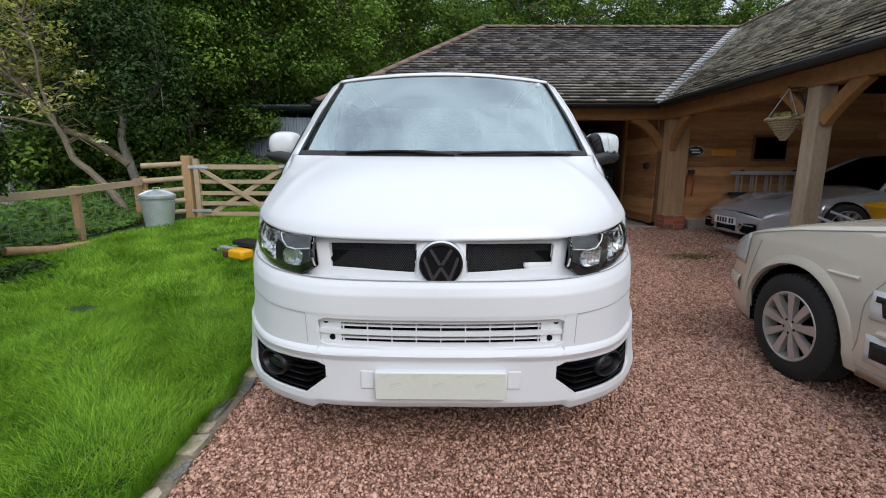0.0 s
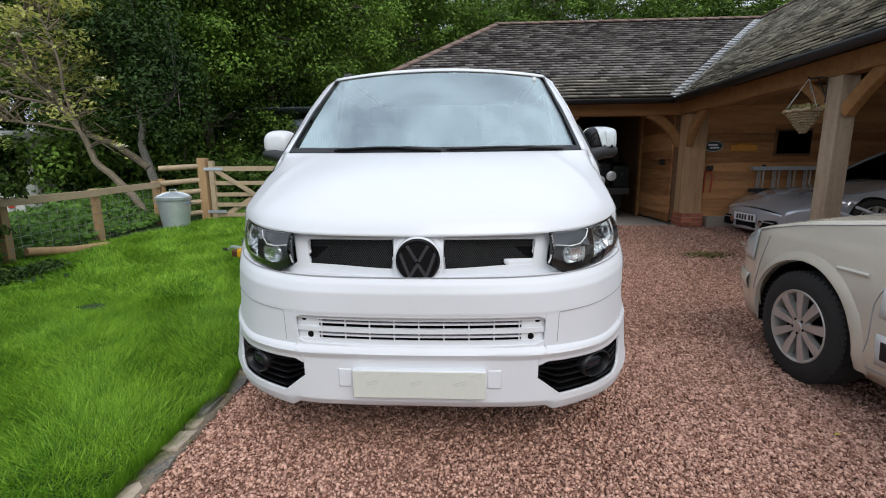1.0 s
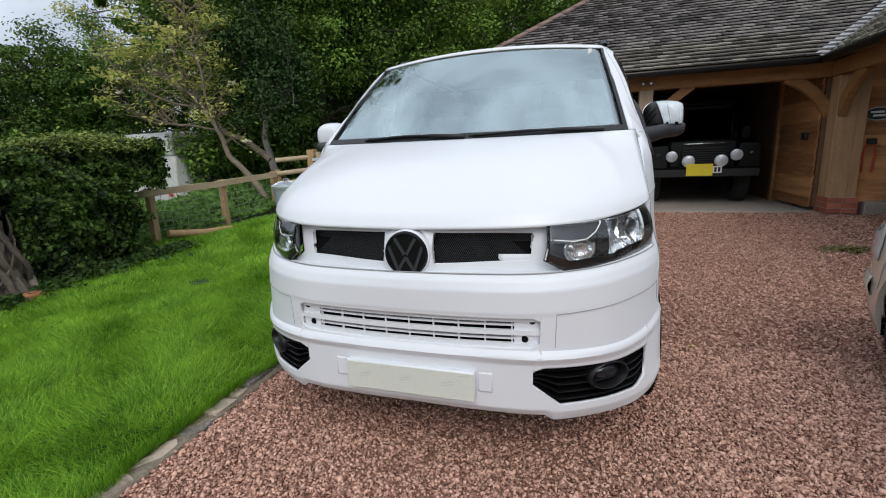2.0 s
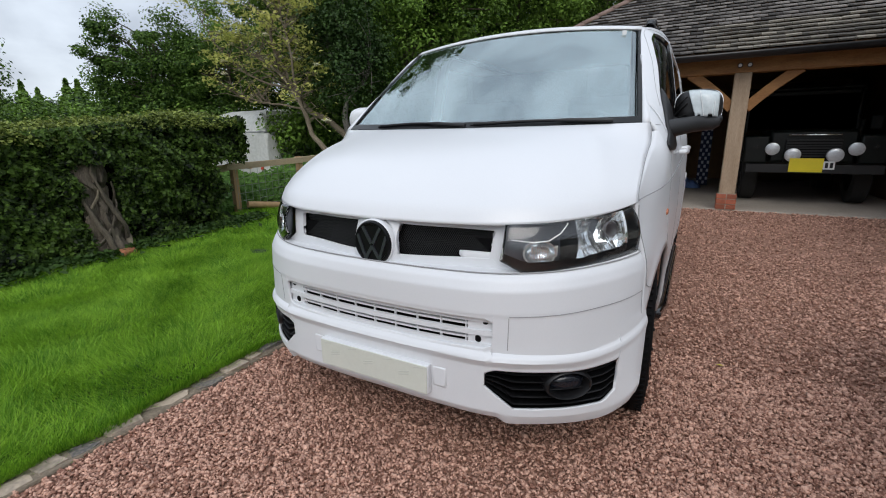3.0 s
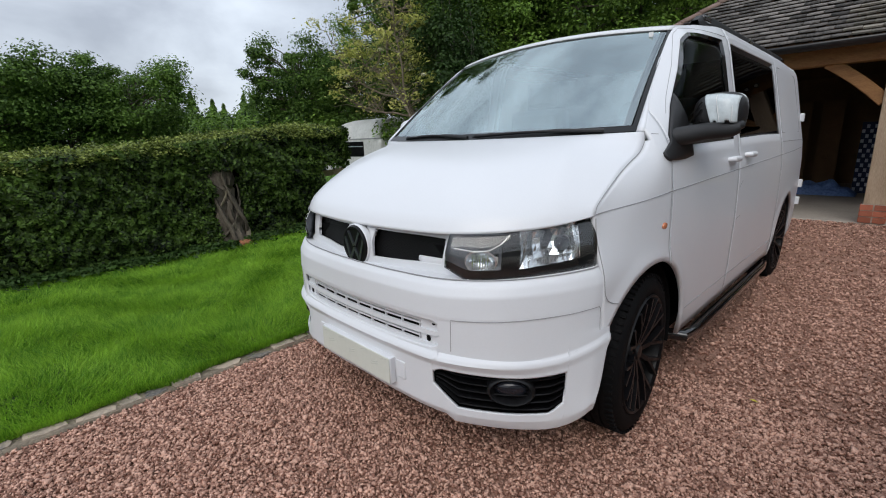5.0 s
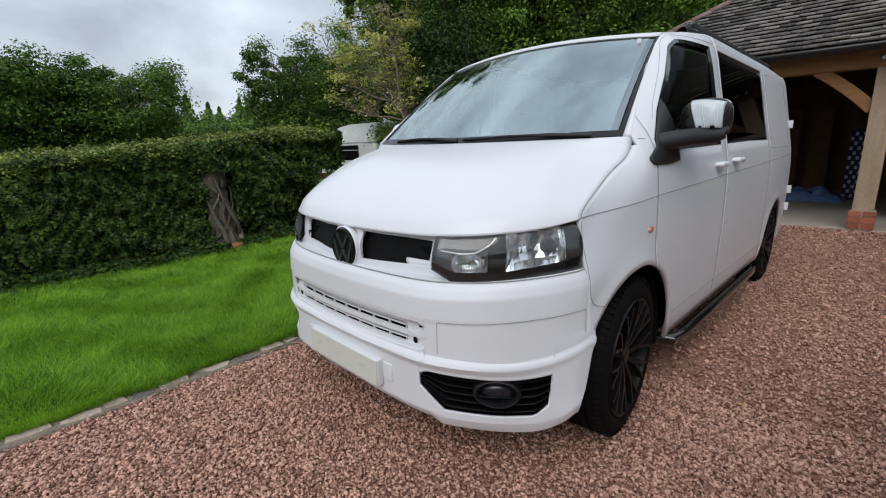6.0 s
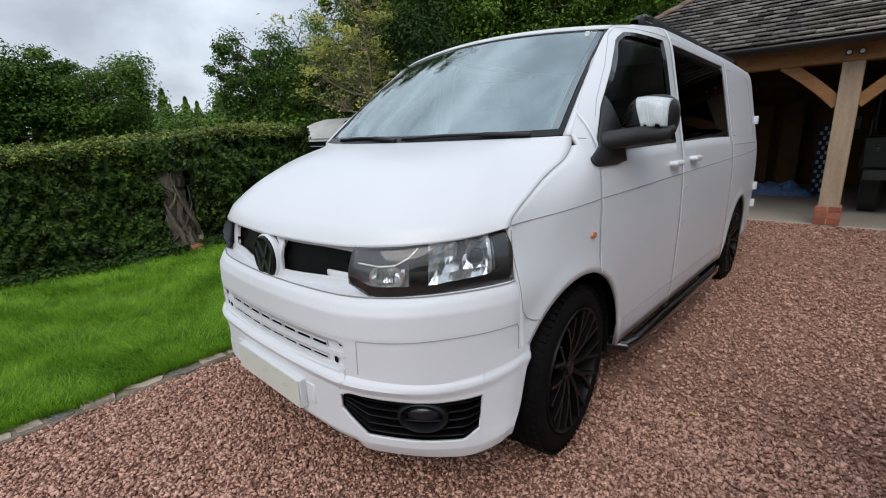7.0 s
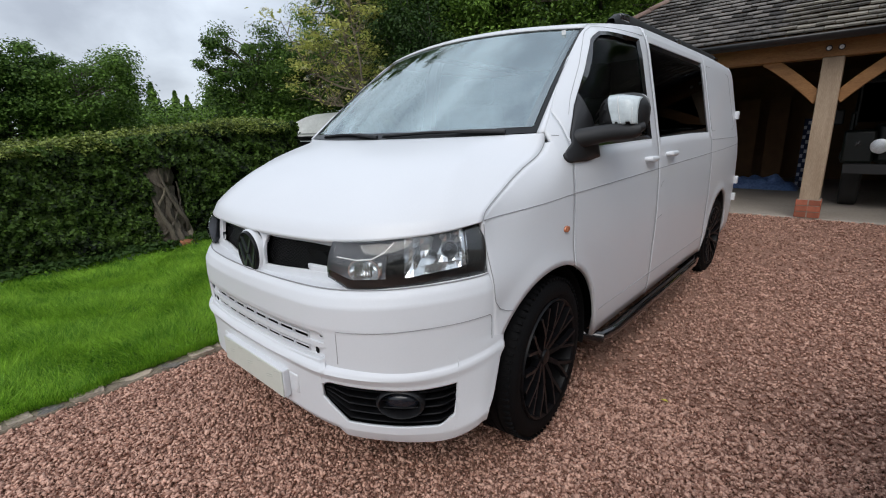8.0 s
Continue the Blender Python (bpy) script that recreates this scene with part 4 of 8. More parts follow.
def window_trim(win, sx, parent, w=0.018):
    """Black rubber frame round a side window."""
    cs = steps(win[0], win[1], 30)
    low = [(c, WIN_B(c)) for c in cs]
    high = [(c, max(WIN_B(c), win[2](c))) for c in cs]
    loop = low + [(win[1], WIN_B(win[1]) + (win[2](win[1]) - WIN_B(win[1])) * t) for t in steps(0, 1, 6)[1:]] + high[::-1][1:]
    bm = bmesh.new()
    cy, cz = np.mean([p[0] for p in loop]), np.mean([p[1] for p in loop])
    inner = [(y + (cy - y) * w / max(0.15, abs(cy - y)) * min(1, abs(cy - y) / 0.15), z + (cz - z) * w / max(0.1, abs(cz - z)) * min(1, abs(cz - z) / 0.1)) for y, z in loop]
    ro = [bm.verts.new((sx * (skin(y, z) + 0.001), y, z)) for y, z in loop]
    ri = [bm.verts.new((sx * (skin(y, z) - 0.012), y, z)) for y, z in inner]
    n = len(loop)
    for i in range(n):
        try:
            bm.faces.new((ro[i], ro[(i + 1) % n], ri[(i + 1) % n], ri[i]))
        except ValueError:
            pass
    part("window_trim", bm, BLACK_GLOSS, parent, "thin black window rubber")


for sx, door, slide in ((-1, doors[0], slides[0]), (1, doors[1], slides[1])):
    pane("window", DW, sx, 0.014, SIDE_GLASS, door, "front door glass")
    pane("window", SW, sx, 0.004, TINT_GLASS, slide, "black tinted side glass", 0.004)
    window_trim(DW, sx, door)
    for dob, yy, zz in ((door, 1.06, 1.142), (slide, 1.43, 1.155)):
        bm = bmesh.new()
        x = sx * side_x(yy, zz)
        tube(bm, [(x - sx * 0.01, yy - 0.065, zz), (x + sx * 0.026, yy - 0.052, zz + 0.003), (x + sx * 0.036, yy, zz + 0.004), (x + sx * 0.026, yy + 0.052, zz + 0.003), (x - sx * 0.01, yy + 0.065, zz)], [0.012, 0.016, 0.017, 0.016, 0.012], 10)
        part("handle", bm, WHITE, dob, "white door handle")
        bm = bmesh.new()
        lathe(bm, [(0.0, 0.001), (0.004, 0.022), (0.0, 0.03)], 16, "x", (x + sx * 0.001 - (0.004 if sx > 0 else 0), yy + 0.02, zz - 0.03))
        part("lock_cup", bm, WHITE, dob)
    # belt groove along the side
    seam_line([(sx * (skin(y, 1.048 + 0.026 * y) + 0.0005), y, 1.048 + 0.026 * y) for y in steps(0.15, 3.79, 56)], 0.0024, "belt_groove")
    seam_line([(sx * (skin(y, 1.0405 + 0.0735 * y) + 0.0005), y, 1.0405 + 0.0735 * y) for y in steps(-0.38, 0.15, 14)], 0.0022, "belt_groove")
    for y0, za, zb in ((0.153, 0.72, 1.27), (1.221, 0.30, 1.86), (2.523, 0.30, 1.24)):
        seam_line([(sx * (skin(y0 + (0.045 * smooth(z, 0.8, 0.5) if y0 < 0.5 else 0), z) + 0.0002), y0 + (0.02 * (1 - smooth(z, 0.6, 0.95)) if y0 < 0.5 else 0), z) for z in steps(za, zb, 24)], 0.0011)
    # sill moulding line
    seam_line([(sx * (skin(y, 0.44) + 0.001), y, 0.44) for y in steps(0.46, 2.54, 20)], 0.0012, "sill_crease")
    # bonnet shut line
    seam_line([tuple(Vector((sx * (spline(BON, s)[0] + 0.001), spline(BON, s)[1], spline(BON, s)[2] + 0.001))) for s in steps(0, 1, 30)], 0.0015)
    seam_line([(sx * (skin(y, z) + 0.001), y, z) for y, z in ((0.078, 1.288), (0.095, 1.287), (0.112, 1.286))], 0.0012)
    # light scratches in the paint
    for y0, z0, y1, z1 in ((1.27, 0.965, 1.33, 1.005), (1.255, 0.777, 1.335, 0.792)):
        seam_line([(sx * (skin(y, z) + 0.0003), y, z) for y, z in ((y0, z0), ((y0 + y1) / 2, (z0 + z1) / 2 + 0.004), (y1, z1))], 0.0011, "scratch")
    # joint between bumper and wing
    seam_line([(sx * (skin(-0.384, z) + 0.002), -0.384 + 0.0, z) for z in steps(1.0, 0.76, 8)] + [(sx * (skin(y, z) + 0.002), y, z) for y, z in ((-0.378, 0.725), (-0.355, 0.695), (-0.325, 0.680), (-0.295, 0.672))], 0.0016)
    # door frame joint over the window, and the blanked window panel behind
    seam_line([(sx * (skin(y, door_win_top(y) + 0.026) + 0.0005), y, door_win_top(y) + 0.026) for y in steps(0.22, 1.19, 30)], 0.0013)
    loop = [(2.58, 1.28), (3.52, 1.29), (3.55, 1.32), (3.50, 1.75), (3.46, 1.775), (2.60, 1.775), (2.565, 1.74), (2.56, 1.30), (2.58, 1.28)]
    seam_line([(sx * (skin(y, z) + 0.0005), y, z) for y, z in loop], 0.0022, "panel_edge")
    # short drip line under the blank panel
    seam_line([(sx * (skin(y, 1.215) + 0.001), y, 1.215) for y in steps(2.55, 3.70, 12)], 0.0022, "slide_track")
    # side repeater
    bm = bmesh.new()
    lathe(bm, [(0.0, 0.020), (0.006, 0.018), (0.009, 0.001)], 20, "x")
    ob = part("side_repeater", bm, ORANGE_LENS, van, "small oval amber side repeater")
    ob.matrix_world = Matrix.Translation((sx * skin(0.085, 0.912), 0.085, 0.912)) @ Matrix.Diagonal((sx, 1.15, 0.72, 1))
    # step bar
    bm = bmesh.new()
    tube(bm, [(sx * 0.80, 0.50, 0.26), (sx * 0.93, 0.56, 0.25), (sx * 0.945, 0.70, 0.25), (sx * 0.945, 2.30, 0.25), (sx * 0.93, 2.44, 0.25), (sx * 0.80, 2.50, 0.26)], 0.032, 12)
    part("step_bar", bm, BLACK_GLOSS, van, "black tubular side step bar")
    # roof rail: a solid low bar on the gutter, with swept ends
    def rail_pt(y, k):
        end = min(1.0, (y - 0.96) / 0.16, (3.44 - y) / 0.22)
        top = 1.880 + 0.048 * math.sin(0.5 * math.pi * max(0.0, end))
        return (sx * (0.712 - (0.024, 0.022, 0.014, -0.014, -0.022, -0.024)[k]), y, (1.855, top - 0.012, top, top, top - 0.012, 1.855)[k])
    rail = part("roof_rail", outward(sheet(rail_pt, [0.96, 0.98, 1.01, 1.06, 1.12] + steps(1.3, 3.1, 10) + [3.22, 3.32, 3.40, 3.44], [0, 1, 2, 3, 4, 5]), (sx * 0.712, 2.2, 1.0)), BLACK_PLASTIC, van, "black roof rail")
    for y in (1.10, 2.1, 3.28):
        part("rail_foot", boxes((sx * 0.712, y, 1.900, 0.056, 0.13, 0.036)), BLACK_GLOSS, rail, bevel=0.01)
    # inner wheel housings
    for yc in (0.0, 3.0):
        bm = bmesh.new()
        lathe(bm, [(sx * 0.60, 0.40), (sx * 0.90, 0.418)], 32, "x", (0, yc, 0.345))
        bmesh.ops.delete(bm, geom=[f for f in bm.faces if f.calc_center_median().z < 0.25], context="FACES")
        part("wheel_housing", bm, DARK, van)
        part("wheel_housing", boxes((sx * 0.60, yc, 0.55, 0.02, 0.80, 0.46)), DARK, van)

# tail: closing panels, hinges, lamps
bm = bmesh.new()
def tail(u, z):
    w = skin(3.80, min(z, roof_edge(3.80)))
    return (u * w, 3.80 + 0.10 * (1 - u * u) ** 0.5 * (1 - 0.3 * smooth(z, 1.2, 1.9)), z)
sheet(tail, steps(-1, 1, 24), steps(0.30, 1.872, 30), bm)
part("tail_doors", outward(bm), WHITE, van, "white rear doors")
for sx in (-1, 1):
    for z in (0.79, 1.42, 0.62):
        part("hinge", boxes((sx * (skin(3.78, z) + 0.012), 3.79, z, 0.035, 0.05, 0.075)), WHITE, van, "white rear door hinge", bevel=0.006)

# bonnet
def bonnet(u, v):
    a = abs(u)
    # round the front edge in plan
    t = spline([(0, -.803), (.25, -.788), (.48, -.752), (.66, -.655), (.79, -.520), (.873, -.388)], a)
    f = np.array([math.copysign(t[0], u), t[1], 0.968 + 0.042 * a ** 2.2])
    r = np.array([0.846 * u, -0.158 + 0.216 * a * a, 1.286 + 0.011 * a * a])
    p = f * (1 - v) + r * v
    e = spline(BON, v) - (np.array([0.873, -.388, 1.012]) * (1 - v) + np.array([.846, .058, 1.297]) * v)
    k = a ** 4
    b = 0.055 * math.sin(math.pi * v ** 0.8) * (1 - k)
    lipz = -0.018 * (1 - smooth(v, 0, 0.05))
    crease = 0.010 * math.exp(-((a - 0.70 - 0.1 * (1 - v)) / 0.05) ** 2) * math.sin(math.pi * v)
    return (p[0] + math.copysign(e[0] * k, u), p[1] + e[1] * k - 0.35 * b, p[2] + e[2] * k + b + crease + lipz * (1 - k))


bm = sheet(bonnet, steps(-1, 1, 72), [0, 0.01, 0.025, 0.05, 0.08] + steps(0.11, 1, 34))
part("bonnet", outward(bm, (0, 0.5, 0.7)), WHITE, van, "white bonnet", solid=0.012)

# windscreen with black border, scuttle and wipers
def screen(u, v):
    a = abs(u)
    b = np.array([0.815 * u, -0.146 + 0.198 * a * a, 1.284 + 0.013 * a * a])
    t = np.array([0.700 * u, 0.615 + 0.085 * a * a, 1.848 - 0.036 * a * a])
    p = b * (1 - v) + t * v
    bow = 0.016 * math.sin(math.pi * v)
    return (p[0], p[1] - bow * 0.7, p[2] + bow * 0.72)


bm = sheet(lambda u, v: screen(u * 0.985, 0.012 + 0.97 * v), steps(-1, 1, 36), steps(0, 1, 20))
part("windscreen", outward(bm, (0, 2, 1)), SCREEN_GLASS, van, "large raked windscreen reflecting the sky", solid=0.005)
bm = bmesh.new()
for u0, u1, v0, v1 in ((-1, 1, 0.0, 0.045), (-1, 1, 0.948, 0.957), (-1, -0.984, 0.02, 0.95), (0.978, 1, 0.02, 0.95)):
    sheet(lambda u, v: tuple(Vector(screen(u, v)) + Vector((0, -0.003, 0.003))), steps(u0, u1, 24 if u1 - u0 > 1 else 2), steps(v0, v1, 16 if v1 - v0 > 0.5 else 2), bm)
part("screen_border", outward(bm, (0, 2, 1)), BORDER, van, "black ceramic windscreen edge")
# white strip between the screen edge and the A pillar
for sx in (-1, 1):
    def strip(v, k):
        p = screen(sx, v)
        y = max(0.056, p[1])
        return Vector(p).lerp(Vector((sx * pillar_x(y), y, pillar_z(y))), k) + Vector((0, -0.002, 0.002))
    part("pillar_strip", outward(sheet(strip, steps(0.0, 0.62, 14), [0, 0.5, 1]), (0, 2, 1)), WHITE, van, solid=0.004)
# roof: a white header over the screen, then the crowned panel
def roof_pt(u, y):
    a = abs(u)
    if y < 0.61:
        p = Vector(screen(u, 0.955)) + Vector((0, -0.006, 0.006))
        return tuple(p)
    front = 0.615 + 0.085 * a * a
    y2 = front + (y - 0.61) * (3.82 - front) / 3.21
    ze = roof_edge(y2)
    w = skin(y2, ze) if y2 > 0.70 else 0.70
    crown = ze + 0.040 * (1 - a ** 2.4) + 0.028 * (1 - a ** 6)
    t = min(1.0, (y2 - front) / 0.55)
    k = 1 - (1 - t) ** 2.2
    return (u * w, y2, (1.853 - 0.036 * a * a) * (1 - k) + crown * k)


bm = sheet(roof_pt, steps(-1, 1, 40), [0.60, 0.61, 0.63, 0.66] + steps(0.70, 3.82, 56))
part("roof", outward(bm), WHITE, van, "white roof panel", solid=0.015)

bm = sheet(lambda u, v: (u * 0.79, -0.180 + 0.215 * u * u + v * 0.06, 1.276 + 0.012 * u * u + 0.008 * v), steps(-1, 1, 30), [0, 1])
part("scuttle", bm, BLACK_PLASTIC, van)
for x0, x1, v1 in ((0.06, -0.50, 0.030), (0.70, 0.10, 0.022)):
    bm = bmesh.new()
    pts = []
    for t in steps(0, 1, 10):
        x = x0 + (x1 - x0) * t
        p = Vector(screen(x / 0.81, 0.012 + v1 * math.sin(math.pi * min(1, t * 1.15) * 0.8)))
        pts.append(p + Vector((0, -0.016, 0.006)))
    tube(bm, pts, [0.009] * 4 + [0.005] * 7, 8)
    w = part("wiper", bm, BLACK_PLASTIC, van, "black windscreen wiper")
    bm = bmesh.new()
    tube(bm, [p + Vector((0, 0.008, -0.008)) + (x1 - x0) / abs(x1 - x0) * Vector((0.02, 0, 0)) for p in pts[3:]], 0.005, 6)
    part("blade", bm, RUBBER, w)
part("tax_disc", boxes((0.63, 0.600, 1.775, 0.022, 0.002, 0.022)), WHITE_PLATE, van, "small white windscreen sticker")

# headlamps
LAMP = [(.500, -.772), (.620, -.712), (.735, -.612), (.825, -.490), (.884, -.388)]


def lamp_low(u):
    return ramp(u, [(0, 0.838), (0.16, 0.790), (0.5, 0.792), (1.0, 0.826)])


def lamp_high(u):
    return ramp(u, [(0, 0.958), (0.35, 0.966), (0.7, 0.985), (1.0, 1.004)])


def lamp_pt(sx, u, t, dep=0.0):
    lo, hi = lamp_low(u), lamp_high(u)
    p = spline(LAMP, u)
    d = spline(LAMP, min(1, u + 0.02)) - spline(LAMP, max(0, u - 0.02))
    n = np.array([d[1], -d[0]]) / np.hypot(*d)          # outward in plan
    z = lo + (hi - lo) * t
    back = 0.030 * t ** 2 - 0.012 * math.sin(math.pi * t) + dep
    x, y = p[0] - n[0] * back, p[1] - n[1] * back
    slant = 0.02 * (1 - u) * t
    return (sx * (x + slant), y, z)


HOUSE = mat("lamp_housing", (0.008, 0.009, 0.010), 0.4, vary=0.2, bump=0.0, spec=0.22)
LAMP_GREY = mat("lamp_trim", (0.13, 0.14, 0.158), 0.28, metal=0.55, vary=0.15, bump=0.0)
SMOKE = mat("lamp_small_bowl", (0.70, 0.73, 0.75), 0.16, metal=0.9, vary=0.1, bump=0.0)
rl = random.Random(4)
for sx in (-1, 1):
    hl = new("headlamp")
    hl.parent = van
    hl["label"] = "clear-lensed headlamp with chrome reflectors in a black housing"
    us, ts = steps(0, 1, 28), steps(0, 1, 12)
    bm = sheet(lambda u, t: lamp_pt(sx, u, t, 0.0), us, ts)
    lens = part("lens", outward(bm), CLEAR, hl, "clear plastic lens", solid=0.003)
    lens.visible_shadow = False
    bm = sheet(lambda u, t: lamp_pt(sx, u, t, 0.085 * math.sin(math.pi * u) ** 0.5 * math.sin(math.pi * t) ** 0.5 + 0.008), us, ts)
    part("housing", bm, LAMP_GREY, hl, "dark grey bright-faced housing")
    bm = sheet(lambda u, t: lamp_pt(sx, u, t * (0.25 + 0.05 * u), 0.0055), steps(0.0, 1.0, 24), steps(0, 1, 3))
    part("mask", bm, HOUSE, hl, "black lower mask")
    bm = sheet(lambda u, t: lamp_pt(sx, u, t, 0.0060), steps(0.855, 1.0, 5), steps(0.0, 1.0, 8))
    part("mask", bm, HOUSE, hl, "black outer mask")
    # faceted main reflector, following the lens
    def main_bowl(u, t):
        a, b = (u - 0.47) / 0.37, (t - 0.22) / 0.76
        d = 0.016 + 0.070 * max(0, math.sin(math.pi * min(1, max(0, a)))) ** 0.7 * max(0, math.sin(math.pi * min(1, max(0, b)))) ** 0.7
        return lamp_pt(sx, u, t, d + rl.uniform(-0.0025, 0.0025) * (0.06 < a < 0.94) + 0.004 * math.cos(a * 22))
    bm = sheet(main_bowl, steps(0.47, 0.84, 14), steps(0.24, 0.98, 6))
    part("reflector", bm, SMOKE, hl, "fluted bright main reflector", smooth=False)
    bm = bmesh.new()
    lathe(bm, [(0.0, 0.030), (-0.006, 0.026), (0.004, 0.020), (0.030, 0.012), (0.032, 0.001)], 24, "y")
    ob = part("bulb_shield", bm, LAMP_GREY, hl, "round bulb shield")
    ob.matrix_world = Matrix.Translation(Vector(lamp_pt(sx, 0.74, 0.62, 0.034))) @ pose(0, 0, 0, 0, 0, sx * 50)
    bm = sheet(lambda u, t: lamp_pt(sx, u, t, 0.010 + 0.012 * math.sin(math.pi * (u - 0.81) / 0.05)), steps(0.81, 0.86, 5), steps(0.26, 0.90, 8))
    part("chrome_band", bm, CHROME, hl, "upright chrome band")
    # small ribbed lamp, its bright edge, and the thin light strip
    c = Vector(lamp_pt(sx, 0.24, 0.42, 0.020))
    bm = bmesh.new()
    lathe(bm, [(0.006, 0.050), (-0.003, 0.048), (-0.002, 0.043), (0.012, 0.038), (0.024, 0.028), (0.030, 0.012), (0.022, 0.008), (0.020, 0.001)], 32, "y")
    ob = part("small_lamp", bm, SMOKE, hl, "small bright lamp bowl")
    ob.matrix_world = Matrix.Translation(c) @ pose(0, 0, 0, 0, 0, sx * 32) @ Matrix.Diagonal((1.2, 1.0, 0.88, 1))
    for k in range(7):
        bm = bmesh.new()
        box(bm, 0, 0, 0, 0.0025, 0.006, 0.05 - 0.002 * abs(k - 3))
        ob = part("lamp_rib", bm, CHROME, hl, smooth=False)
        ob.matrix_world = Matrix.Translation(Vector(lamp_pt(sx, 0.19 + k * 0.016, 0.45, 0.012)))
    bm = sheet(lambda u, t: lamp_pt(sx, u, t, 0.014), steps(0.325, 0.345, 2), steps(0.34, 0.58, 5))
    part("chrome_band", bm, CHROME, hl)
    bm = bmesh.new()
    tube(bm, [lamp_pt(sx, u, t, 0.010) for u, t in ((0.05, 0.63), (0.20, 0.635), (0.29, 0.655), (0.36, 0.77), (0.41, 0.92))], 0.0021, 6)
    part("light_strip", bm, WHITE_PLATE, hl, "thin pale light strip")
    bm = sheet(lambda u, t: lamp_pt(sx, u, t, 0.022), steps(0.365, 0.475, 4), steps(0.22, 0.70, 6))
    part("divider", bm, HOUSE, hl, "dark rounded divider")

MASK_FILM = mat("masking_film", (0.52, 0.58, 0.60), 0.28, vary=0.14, scale=22, fine=90, bump=0.08, coat=0.2)


# door mirrors: one in black with pale masking, one in white
def mirror(sx, shell, label):
    mr = new("door_mirror")
    mr.parent = van
    mr["label"] = label
    bm = bmesh.new()
    x0 = skin(0.22, 1.30)
    tube(bm, [(sx * (x0 - 0.03), 0.20, 1.262), (sx * (x0 + 0.03), 0.25, 1.276), (sx * (x0 + 0.09), 0.31, 1.290), (sx * (x0 + 0.13), 0.355, 1.294), (sx * (x0 + 0.17), 0.385, 1.296), (sx * (x0 + 0.20), 0.395, 1.304)], [0.044, 0.040, 0.037, 0.036, 0.034, 0.024], 14)
    part("arm", bm, BLACK_PLASTIC, mr, "black plastic mirror arm")
    hi = lambda y: min(1.222 + 0.6 * (y - 0.10), ramp(y, [(0.10, 1.60), (0.31, 1.60), (0.33, 1.40), (0.38, 1.285)])) if y < 0.17 else min(door_win_top(y) + 0.004, ramp(y, [(0.17, 1.6), (0.315, 1.60), (0.33, 1.40), (0.38, 1.285)]))
    bm = bmesh.new()
    columns(steps(0.085, 0.38, 16), lambda y: [(1.178 + 0.10 * max(0, y - 0.26) + 0.8 * max(0, 0.11 - y), hi(y))], lambda y, z: (sx * (skin(y, z) + 0.010), y, z), 8, bm)
    part("sail_panel", outward(bm), BLACK_PLASTIC, mr, "black corner panel", solid=0.014)
    c = Vector((sx * 1.016, 0.402, 1.366))

    def shellp(a, b):
        """A rounded box, open towards the rear."""
        ca, sa = math.cos(a), math.sin(a)
        px = 0.103 * math.copysign(abs(ca) ** 0.72, ca)
        pz = 0.090 * math.copysign(abs(sa) ** 0.74, sa)
        k = math.cos(b) ** 0.5 if b < 1.57 else 0
        return c + Vector((px * k, -0.11 * math.sin(b) + 0.055, pz * k * (1.0 if pz > 0 else 0.9)))
    bm = sheet(shellp, steps(0, 2 * math.pi, 36), steps(0.0, 1.5707, 10))
    part("shell", outward(bm, c), shell, mr, "mirror shell", solid=0.004)
    bm = bmesh.new()
    sheet(lambda a, r: c + Vector((0.103 * r * math.copysign(abs(math.cos(a)) ** 0.55, math.cos(a)), 0.045, 0.086 * r * math.copysign(abs(math.sin(a)) ** 0.6, math.sin(a)))), steps(0, 2 * math.pi, 32), [0.001, 1.0], bm)
    part("mirror_glass", bm, CHROME, mr, "mirror glass")
    if sx > 0:
        # stripped cap: a pale translucent cover clipped over the outer front, black rim all round
        def cover(u, v):
            low = -0.46 + 0.11 * (0.02 < u < 0.16) + 0.11 * (0.42 < u < 0.60)
            w = low + (0.86 - 0.34 * max(0, u - 0.2) ** 1.5 - low) * v
            u2 = u - 0.45 * v * (0.80 - u)
            rho = min(1.0, (abs(u2) ** 2.7 + abs(w) ** 2.7) ** (1 / 2.7))
            crumple = 0.003 * noise.noise(Vector((u * 3, w * 3, 0.3)))
            return c + Vector((0.106 * u2, 0.044 - 0.112 * math.sqrt(1 - rho ** 4) + crumple, 0.093 * w))
        us = sorted(steps(-0.06, 0.80, 22) + [0.02, 0.0201, 0.16, 0.1601, 0.42, 0.4201, 0.60, 0.6001])
        bm = sheet(cover, us, steps(0, 1, 14))
        part("masking_sheet", outward(bm, c), MASK_FILM, mr, "pale translucent masking cover with tabs", solid=0.002)
        for u0, v0, u1, v1 in ((0.26, 0.04, 0.26, 0.95), (0.66, 0.06, 0.66, 0.60)):
            bm = bmesh.new()
            tube(bm, [cover(u0 + (u1 - u0) * t, v0 + (v1 - v0) * t) + Vector((0, -0.003, 0)) for t in steps(0, 1, 8)], 0.0016, 5)
            part("cover_rib", bm, WHITE_PLATE, mr, "thin white rib")
        # bare struts of the stripped inner head
        for z0, z1 in ((0.0, 0.05), (-0.03, 0.02), (-0.05, -0.03)):
            bm = bmesh.new()
            tube(bm, [c + Vector((-0.098, -0.030, z0)), c + Vector((-0.045, -0.066, z1))], 0.0035, 6)
            part("strut", bm, DISC_STEEL, mr)
        # black lower cowl that carries the head out from the arm
        bm = bmesh.new()
